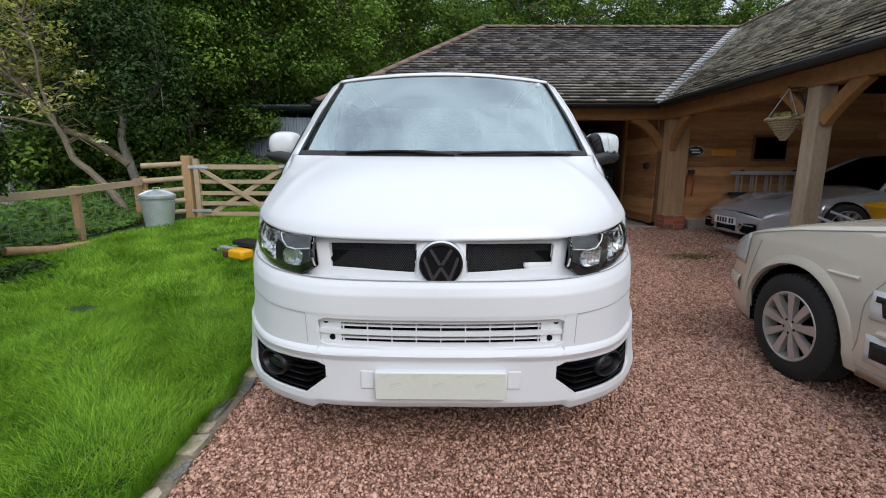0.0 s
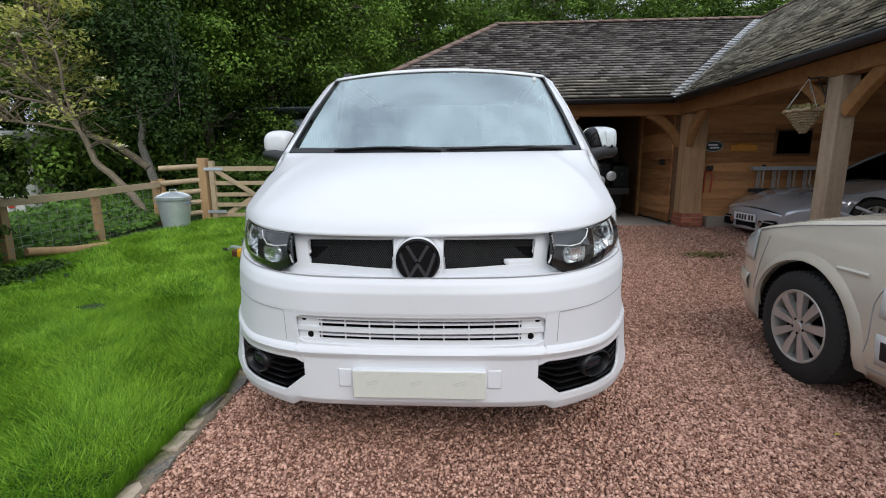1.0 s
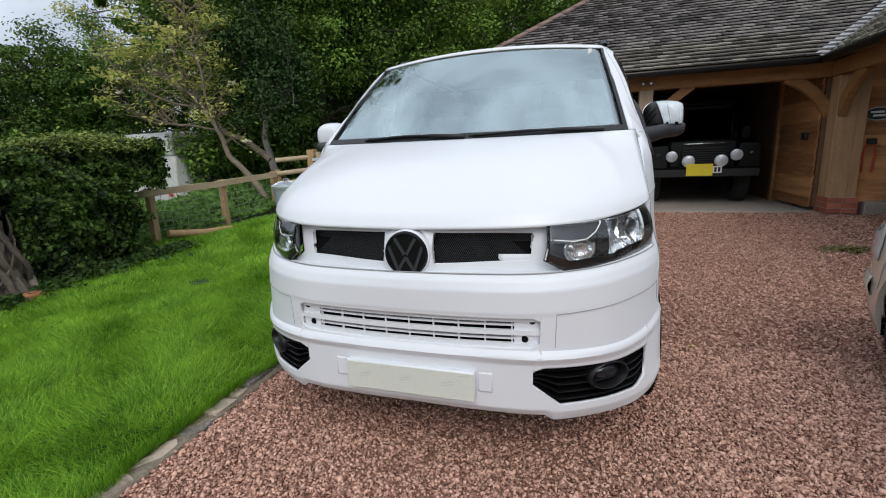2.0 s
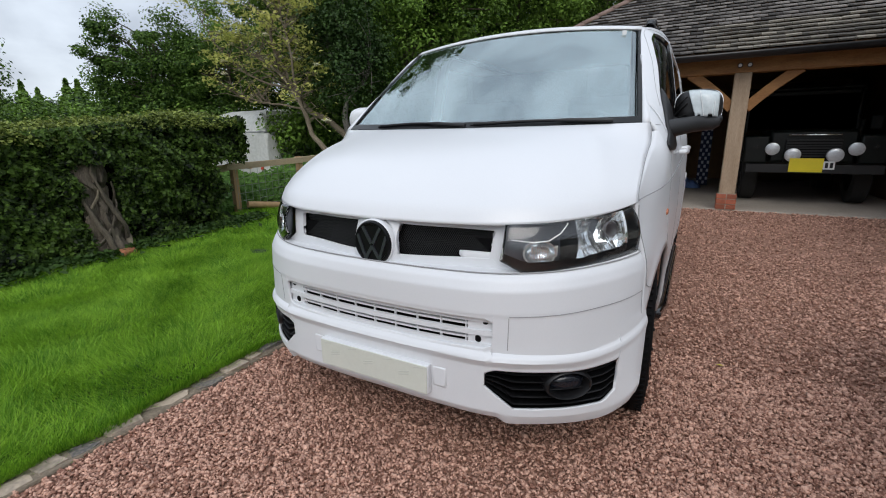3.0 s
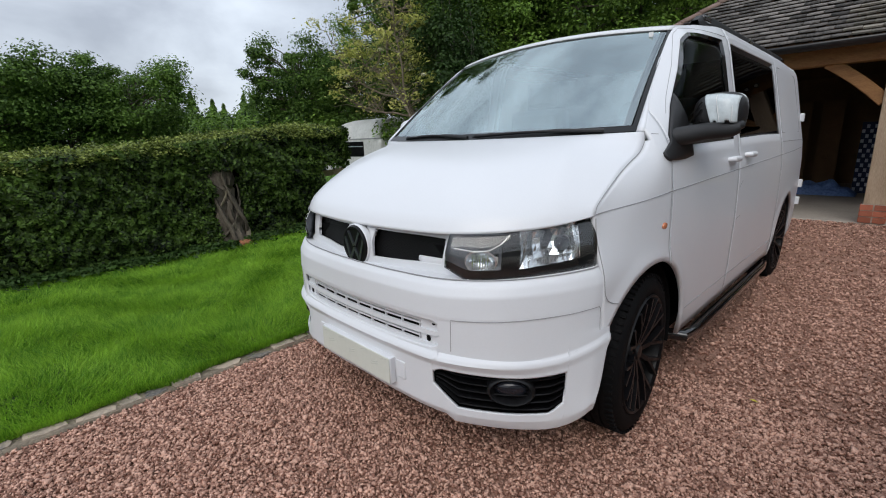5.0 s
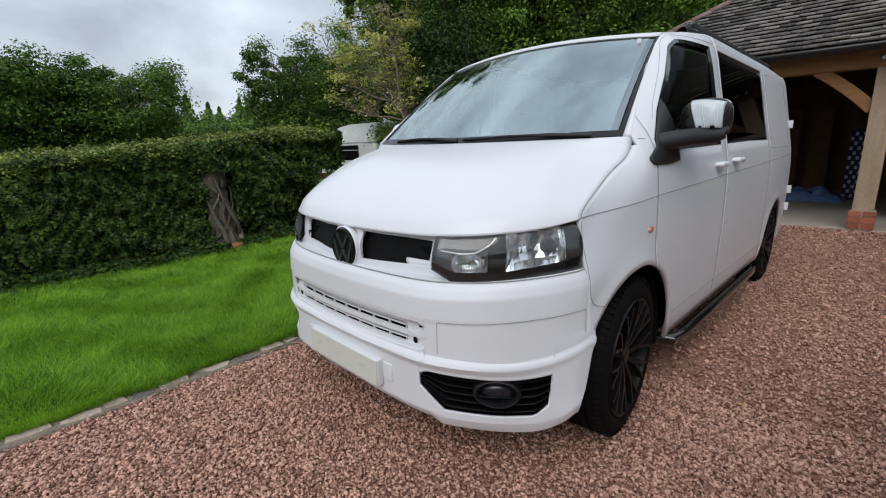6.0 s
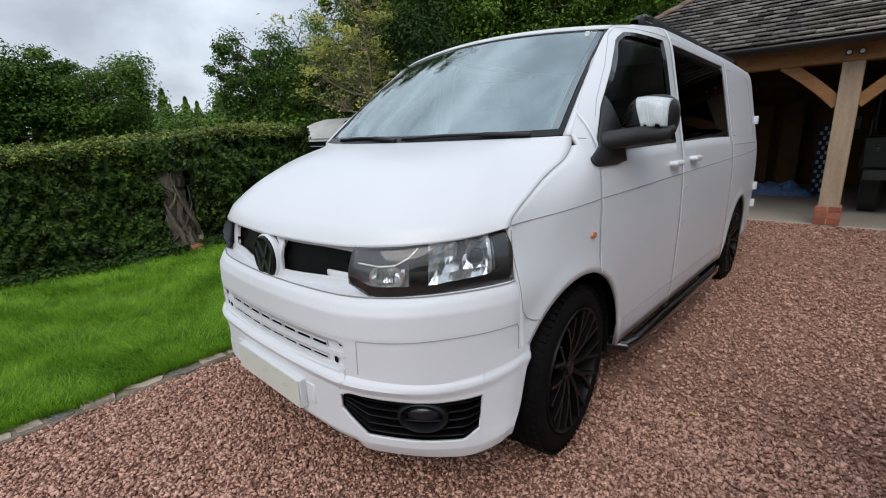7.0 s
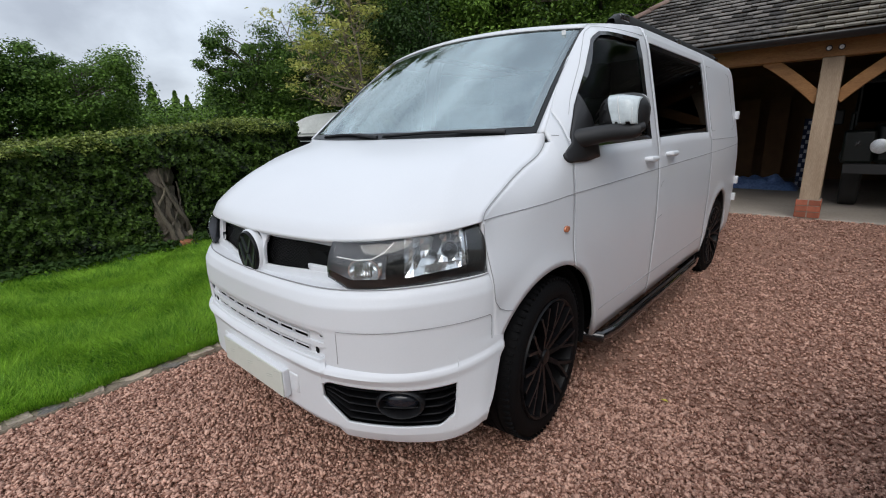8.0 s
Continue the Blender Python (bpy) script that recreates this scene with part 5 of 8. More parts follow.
        tube(bm, [c + Vector(p) for p in ((-0.13, -0.015, -0.066), (-0.08, -0.030, -0.070), (0.0, -0.038, -0.070), (0.06, -0.026, -0.064), (0.094, 0.012, -0.050))], [0.030, 0.031, 0.030, 0.027, 0.018], 14)
        part("lower_cowl", bm, BLACK_PLASTIC, mr, "black lower mirror cowl")
    return mr


mirror(1, BLACK_PLASTIC, "black door mirror with a pale taped masking sheet")
mirror(-1, WHITE, "white door mirror on a black arm")

# cabin: dashboard, seats, steering wheel, headlining
part("dashboard", boxes((0, 0.30, 1.12, 1.62, 0.62, 0.24)), BLACK_PLASTIC, van, bevel=0.05)
for x in (-0.50, 0.42):
    seat = part("seat", boxes((x, 1.10, 0.85, 0.50, 0.50, 0.16)), FABRIC, van, "grey cloth cab seat", bevel=0.04)
    part("backrest", boxes((x, 1.34, 1.20, 0.50, 0.14, 0.62)), FABRIC, seat, bevel=0.05)
    part("headrest", boxes((x, 1.38, 1.62, 0.27, 0.10, 0.20)), FABRIC, seat, bevel=0.04)
bm = bmesh.new()
tube(bm, [(0.45 + 0.19 * math.cos(a), 0.62 + 0.10 * math.sin(a), 1.22 + 0.16 * math.sin(a)) for a in steps(0, 2 * math.pi, 28)], 0.014, 8)
part("steering_wheel", bm, BLACK_PLASTIC, van)
part("bulkhead", boxes((0, 1.62, 1.05, 1.60, 0.03, 1.40)), DARK, van)
part("floor_pan", boxes((0, 1.70, 0.30, 1.70, 3.9, 0.05)), DARK, van)
part("engine_bay", boxes((0, -0.33, 0.62, 1.05, 0.75, 0.55)), DARK, van)

# wheels
def wheel(x, y, sx):
    wh = new("wheel")
    wh.parent = van
    wh["label"] = "black multi-spoke alloy wheel with a low-profile tyre"
    R, w = 0.354, 0.255
    o = sx * 0.0
    face = sx * w / 2
    bm = bmesh.new()
    prof = [(-w / 2 + 0.01, 0.262), (-w / 2, 0.28), (-w / 2 + 0.004, 0.32), (-w / 2 + 0.025, 0.346), (-w / 2 + 0.05, R)]
    for g in (-0.06, -0.02, 0.02, 0.06):
        prof += [(g - 0.006, R), (g - 0.004, R - 0.008), (g + 0.004, R - 0.008), (g + 0.006, R)]
    prof += [(w / 2 - 0.05, R), (w / 2 - 0.025, 0.346), (w / 2 - 0.004, 0.32), (w / 2, 0.28), (w / 2 - 0.01, 0.262)]
    lathe(bm, prof, 72, "x")
    for k in range(72):
        a = 2 * math.pi * k / 72
        for s in (-1, 1):
            m = Matrix.Rotation(a, 4, "X")
            box(bm, s * (w / 2 - 0.030), 0, R - 0.006, 0.034, 0.010, 0.011, m)
    part("tyre", bm, RUBBER, wh, "black low-profile tyre")
    bm = bmesh.new()
    lathe(bm, [(face - sx * 0.006, 0.264), (face + sx * 0.002, 0.260), (face - sx * 0.004, 0.250), (face - sx * 0.03, 0.243), (-face + sx * 0.03, 0.235)], 64, "x")
    part("rim", bm, SATIN_BLACK, wh, "gloss black rim")
    bm = bmesh.new()
    lathe(bm, [(face - sx * 0.16, 0.17), (face - sx * 0.16, 0.001)], 40, "x")
    part("brake_disc", bm, DISC_STEEL, wh, "dull grey brake disc")
    bm = bmesh.new()
    lathe(bm, [(face - sx * 0.06, 0.07), (face - sx * 0.035, 0.062), (face - sx * 0.03, 0.034), (face - sx * 0.022, 0.030), (face - sx * 0.020, 0.001)], 32, "x")
    part("hub", bm, SATIN_BLACK, wh)
    # ten arms, each forked in two before the rim
    for k in range(10):
        a0 = 2 * math.pi * k / 10 + 0.3
        bm = bmesh.new()
        up = (sx, 0, 0)
        P = lambda r, a, d: (face - sx * d, r * math.sin(a), r * math.cos(a))
        p1 = P(0.118, a0, 0.026)
        beam(bm, P(0.036, a0, 0.046), p1, 0.021, 0.030, up)
        for side in (-1, 1):
            pm = P(0.185, a0 + side * 0.095, 0.014)
            beam(bm, p1, pm, 0.0135, 0.028, up)
            beam(bm, pm, P(0.250, a0 + side * 0.150, 0.006), 0.0125, 0.026, up)
        part("spoke", bm, SATIN_BLACK, wh, smooth=False)
    for k in range(5):
        a = 2 * math.pi * (k + 0.5) / 5
        bm = bmesh.new()
        lathe(bm, [(face - sx * 0.034, 0.011), (face - sx * 0.034, 0.001)], 10, "x", (0, 0.045 * math.sin(a), 0.045 * math.cos(a)))
        part("wheel_bolt", bm, DARK, wh)
    wh.location = (x, y, R)
    return wh


for sx in (-1, 1):
    wheel(sx * 0.812, 0.0, sx).rotation_euler.z = radians(4.5)
    wheel(sx * 0.805, 3.0, sx)


# ---- gravel, lawn, kerb ----
rng = np.random.default_rng(11)


def gz(x, y):
    """ground_z for arrays, on the drive side."""
    t = np.clip((y - 1.6) / 3.7, 0, 1)
    return 0.19 * t * t * (3 - 2 * t)


def stones(n, x0, x1, y0, y1, size, seed):
    r = np.random.default_rng(seed)
    x, y = r.uniform(x0, x1, n), r.uniform(y0, y1, n)
    keep = x > (-1.085 - 0.055 * np.minimum(y, 0) - 0.05 * np.maximum(y, 0)) + r.uniform(-0.02, 0.02, n)
    x, y = x[keep], y[keep]
    n = len(x)
    c = np.stack([x, y, gz(x, y) - 0.004 + r.uniform(-0.004, 0.006, n)], 1)
    q = r.normal(size=(n, 3, 3))
    u = q[:, 0] * [1, 1, 0.45]
    u /= np.linalg.norm(u, axis=1)[:, None]
    v = q[:, 1] - (q[:, 1] * u).sum(1)[:, None] * u
    v /= np.linalg.norm(v, axis=1)[:, None]
    w = np.cross(u, v)
    s = (size * np.exp(r.normal(0, 0.28, n)))[:, None]
    u, v, w = u * s * 0.72, v * s * 0.5, w * s * r.uniform(0.28, 0.42, n)[:, None]
    off = lambda: r.normal(0, 0.16, (n, 3)) * s * 0.5
    p = np.stack([c + u + off(), c + v + off(), c - u + off(), c - v + off(), c + w + off() * 0.5, c - w], 1).reshape(-1, 3)
    i = np.arange(n) * 6
    tri = [(0, 1, 4), (1, 2, 4), (2, 3, 4), (3, 0, 4), (1, 0, 5), (2, 1, 5), (3, 2, 5), (0, 3, 5)]
    f = np.concatenate([np.stack([i + a, i + b, i + k], 1) for a, b, k in tri])
    return p, f


sets = [stones(105000, -1.2, 2.2, -2.3, 0.6, 0.0140, 1), stones(52000, 1.0, 4.2, -1.6, 3.2, 0.0158, 2), stones(15000, 0.0, 4.6, 3.0, 5.5, 0.018, 3), stones(7000, -1.3, 1.0, 0.5, 3.0, 0.018, 4), stones(26000, -1.3, 5.0, -6.0, -2.3, 0.024, 5), stones(7000, 2.2, 5.0, -2.4, -1.6, 0.020, 6)]
vs = np.concatenate([p for p, f in sets])
shift = np.cumsum([0] + [len(p) for p, f in sets[:-1]])
fs = np.concatenate([f + k for (p, f), k in zip(sets, shift)])
tagged(raw_mesh("gravel_chippings", vs, fs, STONE), "loose red and pink granite chippings covering the drive", "gravel", kind="stuff")

# fallen yellow leaves on the gravel
for x, y in ((1.85, -0.57), (1.27, 0.55)):
    lf = leaves("fallen_leaf", np.array([[x, y, 0.016]]), 0.03, mat("yellow_leaf", (0.55, 0.45, 0.06), 0.6, vary=0.2, bump=0.0), rng, normals=np.array([[0, 0, 1.0]]), jitter=0.2)
    tagged(lf, "small yellow fallen leaf lying on the gravel", "leaf", "fallen leaves")


def blades(n, x0, x1, y0, y1, h, w, seed):
    r = np.random.default_rng(seed)
    x, y = r.uniform(x0, x1, n), r.uniform(y0, y1, n)
    edge = -1.185 - 0.055 * np.minimum(y, 0) - 0.05 * np.maximum(y, 0)
    hedge = np.where(y < 2.1, -4.25, -4.75 + 0.18 * (y - 2.1))
    keep = (x < edge + r.normal(0, 0.018, n)) & (x > hedge - 0.3)
    bald = ((x + 2.90) / 0.20) ** 2 + ((y - 0.93) / 0.12) ** 2 < r.uniform(0.2, 1.2, n)
    keep &= ~bald
    x, y = x[keep], y[keep]
    n = len(x)
    z = np.where(y < 6, 0.02 + 0.055 * np.maximum(0, y + 0.6), 0.383 + 0.02 * (y - 6))
    s = np.clip((-x - 0.95) / 0.65, 0, 1)
    s = s * s * (3 - 2 * s)
    d = gz(x, y)
    z = d + (z + 0.02 - d) * s - 0.035
    a = r.uniform(0, 2 * np.pi, n)
    # tufts: blades of a tuft stand taller and lean one way
    tuft = np.sin(x * 23 + 3 * np.sin(y * 9)) * np.sin(y * 19 + 2.5 * np.sin(x * 11)) + 0.6 * np.sin(x * 5.1 + y * 3.3) * np.sin(y * 4.3 - x * 2.1)
    lean = r.normal(0, 0.62, (n, 2)) + 0.5 * np.stack([np.sin(x * 6.1 + 4 * np.sin(y * 2.3)), np.cos(y * 5.3 + 3 * np.sin(x * 3.1))], 1)
    hh = h * r.uniform(0.5, 1.35, n) * (0.86 + 0.26 * tuft)
    b = np.stack([x, y, z], 1)
    side = np.stack([np.cos(a), np.sin(a), np.zeros(n)], 1) * (w * r.uniform(0.6, 1.3, n))[:, None]
    tip = b + np.stack([lean[:, 0] * hh, lean[:, 1] * hh, hh], 1)
    p = np.stack([b - side, b + side, tip], 1).reshape(-1, 3)
    i = np.arange(n) * 3
    return p, np.stack([i, i + 1, i + 2], 1)


sets = [blades(230000, -3.4, -1.0, -2.6, 1.2, 0.056, 0.0024, 5), blades(60000, -4.7, -3.2, -2.6, 1.2, 0.060, 0.004, 6), blades(90000, -5.0, -1.0, 1.0, 4.0, 0.062, 0.005, 7), blades(40000, -5.2, -1.0, 4.0, 7.0, 0.07, 0.007, 8), blades(60000, -4.8, -0.7, -6.0, -2.5, 0.06, 0.007, 9)]
vs = np.concatenate([p for p, f in sets])
shift = np.cumsum([0] + [len(p) for p, f in sets[:-1]])
fs = np.concatenate([f + k for (p, f), k in zip(sets, shift)])
tagged(raw_mesh("lawn_grass", vs, fs, GRASS), "short mown bright green lawn grass", "grass", kind="stuff")

# longer tufts hanging over the kerb
r = np.random.default_rng(21)
yy = r.uniform(-2.9, 4.0, 16000)
ex = -1.185 - 0.055 * np.minimum(yy, 0) - 0.05 * np.maximum(yy, 0)
xx = ex - np.abs(r.normal(0, 0.03, len(yy))) + 0.045 * np.clip(np.sin(yy * 3.7) * np.sin(yy * 8.9 + 1), 0, 1)
base = np.stack([xx, yy, 0.0 * yy + 0.0], 1)
base[:, 2] = gz(xx, yy) + 0.0
tips = base + np.stack([np.abs(r.normal(0.02, 0.03, len(yy))), r.normal(0, 0.02, len(yy)), r.uniform(0.035, 0.075, len(yy))], 1)
sd = np.stack([0 * yy, 0.003 + 0 * yy, 0 * yy], 1)
p = np.stack([base - sd, base + sd, tips], 1).reshape(-1, 3)
i = np.arange(len(yy)) * 3
tagged(raw_mesh("edge_grass", p, np.stack([i, i + 1, i + 2], 1), GRASS), "longer grass hanging over the kerb stones", "grass", kind="stuff")

kerb = tagged(new("kerb_edging"), "worn grey and buff stone setts edging the lawn", "kerb", kind="structure")
rk = random.Random(5)
bm = sheet(lambda k, y: (kerb_x(y) + (-0.075, 0.028)[k], y, ground_z(-0.9, y) + (0.012, 0.006)[k]), [0, 1], steps(-4.2, 5.2, 60))
part("kerb_bed", bm, mat("kerb_bed", (0.20, 0.17, 0.13), 0.95, vary=0.4, scale=14, fine=90, bump=0.6, alt=(0.33, 0.27, 0.20)), kerb, "gritty bedding between the setts", solid=0.03)
y = -4.2
while y < 5.2:
    ln = rk.choice((0.10, 0.13, 0.17, 0.20, 0.24)) * rk.uniform(0.9, 1.1)
    wd = rk.uniform(0.055, 0.095)
    bm = bmesh.new()
    box(bm, 0, 0, 0, wd, ln - rk.uniform(0.002, 0.010), 0.10)
    bmesh.ops.subdivide_edges(bm, edges=bm.edges[:], cuts=1, use_grid_fill=True)
    for v in bm.verts:
        q = v.co
        v.co = Vector((q.x * (1 - 0.07 * (abs(q.y) > 0.3 * ln) - 0.08 * (q.z > 0.04)), q.y * (1 - 0.10 * (q.z > 0.04) - 0.08 * (abs(q.x) > 0.4 * wd)), q.z)) + Vector((rk.uniform(-0.008, 0.008), rk.uniform(-0.008, 0.008), rk.uniform(-0.006, 0.005)))
    ob = part("kerb_stone", bm, KERB, kerb, smooth=False)
    yc = y + ln / 2
    ob.matrix_world = pose(kerb_x(yc) - 0.012 - (0.095 - wd) * 0.3 + rk.uniform(-0.010, 0.010), yc, ground_z(-0.9, yc) - 0.033 + rk.uniform(-0.008, 0.006), rk.uniform(-2, 2), rk.uniform(-4, 4), 3 + rk.uniform(-4, 4))
    y += ln

# ---- hedge ----
def hedge_h(y):
    return float(np.interp(y, [-8, -2, -0.7, 0.6, 1.2, 2.2], [1.06, 1.20, 1.30, 1.45, 1.52, 1.55]))


hedge = tagged(new("clipped_hedge"), "dense clipped dark green hedge beside the lawn", "hedge", kind="stuff")
r = np.random.default_rng(31)
n = 140000
y = r.uniform(-7.0, 2.18, n)
face = r.uniform(0, 1, n)
h = np.interp(y, [-8, -2, -0.7, 0.6, 1.2, 2.2], [1.06, 1.20, 1.30, 1.45, 1.52, 1.55])
wob = 0.10 * np.sin(y * 3.1) + 0.06 * np.sin(y * 7.7 + 1)
gl = 0.04 + 0.055 * np.maximum(0, y + 0.6)
zz = gl + (h - gl) * r.uniform(0.0, 1.0, n) ** 0.85
front = -4.36 + wob * 0.5 - 0.12 * np.clip((zz - gl) / (h - gl), 0, 1) ** 4 - np.abs(r.normal(0, 0.12, n)) + 0.085 * np.sin(zz * 9 + y * 5) * np.sin(y * 3.3 + zz * 4) + 0.07 * np.sin(zz * 21 + 4 * np.sin(y * 7)) * np.sin(y * 23 + 3 * np.sin(zz * 6)) - 0.24 * np.clip((y - 1.86) / 0.34, 0, 1) ** 2
front += 0.16 * np.clip(0.35 - zz, 0, 0.35)
c1 = np.stack([front, y, zz], 1)
nm1 = np.tile([0.8, 0, 0.55], (n, 1))
# gap where the old trunk stands
hole = ((np.abs(y - 0.20) < 0.16) & (zz < 1.02)) | ((y > 1.62 + 0.05 * np.sin(zz * 13)) & (zz < 1.0 + 0.06 * np.sin(y * 31)))
c1, nm1 = c1[~hole], nm1[~hole]
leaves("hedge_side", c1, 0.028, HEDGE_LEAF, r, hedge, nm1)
n = 58000
y = r.uniform(-7.0, 2.22, n)
h = np.interp(y, [-8, -2, -0.7, 0.6, 1.2, 2.2], [1.06, 1.20, 1.30, 1.45, 1.52, 1.55])
x = r.uniform(-5.6, -4.40, n) - 0.2 * np.clip((y - 1.86) / 0.34, 0, 1) ** 2
c2 = np.stack([x, y, h + 0.03 * np.sin(x * 6 + y * 4) + 0.025 * np.sin(y * 17 + 2 * np.sin(x * 9)) * np.sin(x * 13) - 0.10 * np.abs((x + 5.0) / 0.6) ** 5 - 0.12 * np.clip((y - 1.88) / 0.36, 0, 1) ** 2 + np.abs(r.normal(0, 0.03, n)) + r.uniform(-0.04, 0.02, n)], 1)
# top leaves take the paler colour that carries the sunlight
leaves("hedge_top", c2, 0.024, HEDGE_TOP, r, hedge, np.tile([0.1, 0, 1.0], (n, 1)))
n = 11000
x, z = r.uniform(-5.6, -4.35, n), r.uniform(0.2, 1.56, n)
c3 = np.stack([x, 2.12 + np.abs(r.normal(0, 0.05, n)) - 0.5 * np.clip(x + 4.75, 0, 1) - 0.56 * np.clip((1.08 - z) / 0.12, 0, 1), z], 1)
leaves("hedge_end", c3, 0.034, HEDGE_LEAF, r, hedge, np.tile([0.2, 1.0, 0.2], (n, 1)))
# near-black sheet behind the leaves, standing in for the shade inside the hedge
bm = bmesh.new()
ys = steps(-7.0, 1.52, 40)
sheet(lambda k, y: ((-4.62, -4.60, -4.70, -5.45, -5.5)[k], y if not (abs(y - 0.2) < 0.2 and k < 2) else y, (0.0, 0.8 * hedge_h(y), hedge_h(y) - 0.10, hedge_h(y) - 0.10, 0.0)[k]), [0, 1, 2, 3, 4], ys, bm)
part("hedge_shade_core", bm, DARK, hedge)
# leaf litter and ground ivy at its foot
n = 9000
y = r.uniform(-6.0, 2.1, n)
c4 = np.stack([-4.28 + np.abs(r.normal(0, 0.16, n)) * 1.0 - 0.15, y, 0.05 + 0.055 * np.maximum(0, y + 0.6) + r.uniform(0, 0.06, n)], 1)
tagged(leaves("ground_ivy", c4, 0.036, IVY, r, None, np.tile([0.2, 0, 1.0], (n, 1))), "ivy and weeds creeping at the foot of the hedge", "weeds", kind="stuff")

stump = thing("ivy_trunk", "old gnarled tree trunk with twisted pale ivy stems in the hedge", "trunk", (-4.42, 0.20, 0.06))
bm = bmesh.new()
path = [spline([(0.02, 0.02, -0.05), (0.0, 0.0, 0.15), (-0.04, -0.02, 0.45), (-0.08, -0.03, 0.8), (-0.10, -0.02, 1.12)], t) for t in steps(0, 1, 26)]
tube(bm, path, [0.115 + 0.10 * (1 - t) ** 3 + 0.012 * math.sin(t * 17) for t in steps(0, 1, 26)], 40)
for v in bm.verts:
    q = v.co
    a = math.atan2(q.y, q.x)
    ridge = 0.030 * math.sin(a * 5 + q.z * 6) + 0.018 * math.sin(a * 11 - q.z * 9)
    v.co = q + Vector((math.cos(a), math.sin(a), 0)) * ridge + 0.03 * noise.noise_vector(q * 9)
part("trunk", bm, BARK, stump)
for k in range(9):
    a = k * 0.7
    twist = 2.6 if k % 2 else -1.9
    bm = bmesh.new()
    tube(bm, [((0.20 - 0.06 * t) * math.cos(a + t * twist), (0.20 - 0.06 * t) * math.sin(a + t * twist), 0.0 + (1.02 - 0.06 * k) * t) for t in steps(0, 1, 16)], [(0.034 - 0.002 * k) * (1 - 0.6 * t) for t in steps(0, 1, 16)], 8)
    for v in bm.verts:
        v.co += 0.03 * noise.noise_vector(v.co * 6 + Vector((k, 0, 0))) + Vector((-0.09 * v.co.z, 0, 0))
    part("ivy_stem", bm, BARK_PALE if k % 4 == 1 else BARK, stump)
part("cut_root", boxes((0.22, 0.06, 0.03, 0.14, 0.16, 0.10)), mat("cut_wood", (0.30, 0.12, 0.06), 0.85, vary=0.3, bump=0.4), stump, "reddish cut stump at the foot", bevel=0.03)

# ---- fence, gate, dustbin ----
def fence_rail(a, b, w, h, mname=None):
    bm = bmesh.new()
    beam(bm, a, b, w, h)
    return bm


fence = thing("post_and_rail_fence", "weathered post and rail fence with wire netting", "fence")
fposts = [(-4.99, 2.22, 0.12, 0.93), (-4.98, 3.50, 0.18, 0.97), (-5.05, 4.85, 0.25, 1.04)]
for x, y, z0, z1 in fposts:
    part("post", boxes((x, y, (z0 + z1) / 2 - 0.05, 0.085, 0.085, z1 - z0 + 0.1)), FENCE_POST, fence, "brown square fence post", smooth=False, bevel=0.006)
for (x0, y0, _, z0), (x1, y1, _, z1) in zip(fposts, fposts[1:]):
    part("rail", fence_rail((x0 + 0.055, y0 - 0.15, z0 - 0.06), (x1 + 0.055, y1 + 0.03, z1 - 0.06), 0.028, 0.095), FENCE, fence, "pale sawn top rail", smooth=False, bevel=0.004)
part("rail", fence_rail((-4.95, 0.9, 0.80), (-4.94, 2.07, 0.86), 0.028, 0.095), FENCE, fence, smooth=False, bevel=0.004)
# wire netting
vs, fs = [], []


def wire(a, b, r=0.0034):
    a, b = np.array(a), np.array(b)
    i = len(vs)
    for p in (a, b):
        vs.extend([p + (0, 0, r), p + (0, 0, -r)] if abs(a[2] - b[2]) < 0.2 else [p + (0, r, 0), p + (0, -r, 0)])
    fs.append((i, i + 1, i + 3, i + 2))


for (x0, y0, b0, z0), (x1, y1, b1, z1) in zip(fposts, fposts[1:]):
    for k in range(6):
        t = k / 6
        wire((x0 + 0.045, y0, b0 + (z0 - 0.12 - b0) * t), (x1 + 0.045, y1, b1 + (z1 - 0.12 - b1) * t))
    for k in range(10):
        t = k / 10
        wire((x0 + 0.045 + (x1 - x0) * t, y0 + (y1 - y0) * t, b0 + (b1 - b0) * t), (x0 + 0.045 + (x1 - x0) * t, y0 + (y1 - y0) * t, (z0 + (z1 - z0) * t) - 0.1))
raw_mesh("wire_netting", vs, fs, WIRE, fence)
log = bmesh.new()
tube(log, [(-4.86, 2.30, 0.30), (-4.72, 2.75, 0.24), (-4.66, 3.25, 0.22)], [0.05, 0.052, 0.05], 12)
tagged(finish("fallen_log", log, FENCE_POST), "peeled round timber lying in the grass by the fence", "log")

lf = thing("log_fence", "round rail fence panel beside the gate", "fence")
for k in range(5):
    z = 0.42 + k * 0.19
    bm = bmesh.new()
    tube(bm, [(-5.02, 4.93, z + 0.06 * (k == 4)), (-4.52, 5.30, z + 0.05 + 0.05 * (k == 4))], 0.045, 12)
    part("round_rail", bm, FENCE, lf, "peeled round rail")
part("post", boxes((-4.47, 5.33, 0.84, 0.15, 0.15, 1.16)), FENCE_POST, lf, "thick square gate post", smooth=False, bevel=0.012)
part("post", boxes((-5.02, 4.97, 0.62, 0.08, 0.08, 0.9)), FENCE_POST, lf, smooth=False, bevel=0.008)

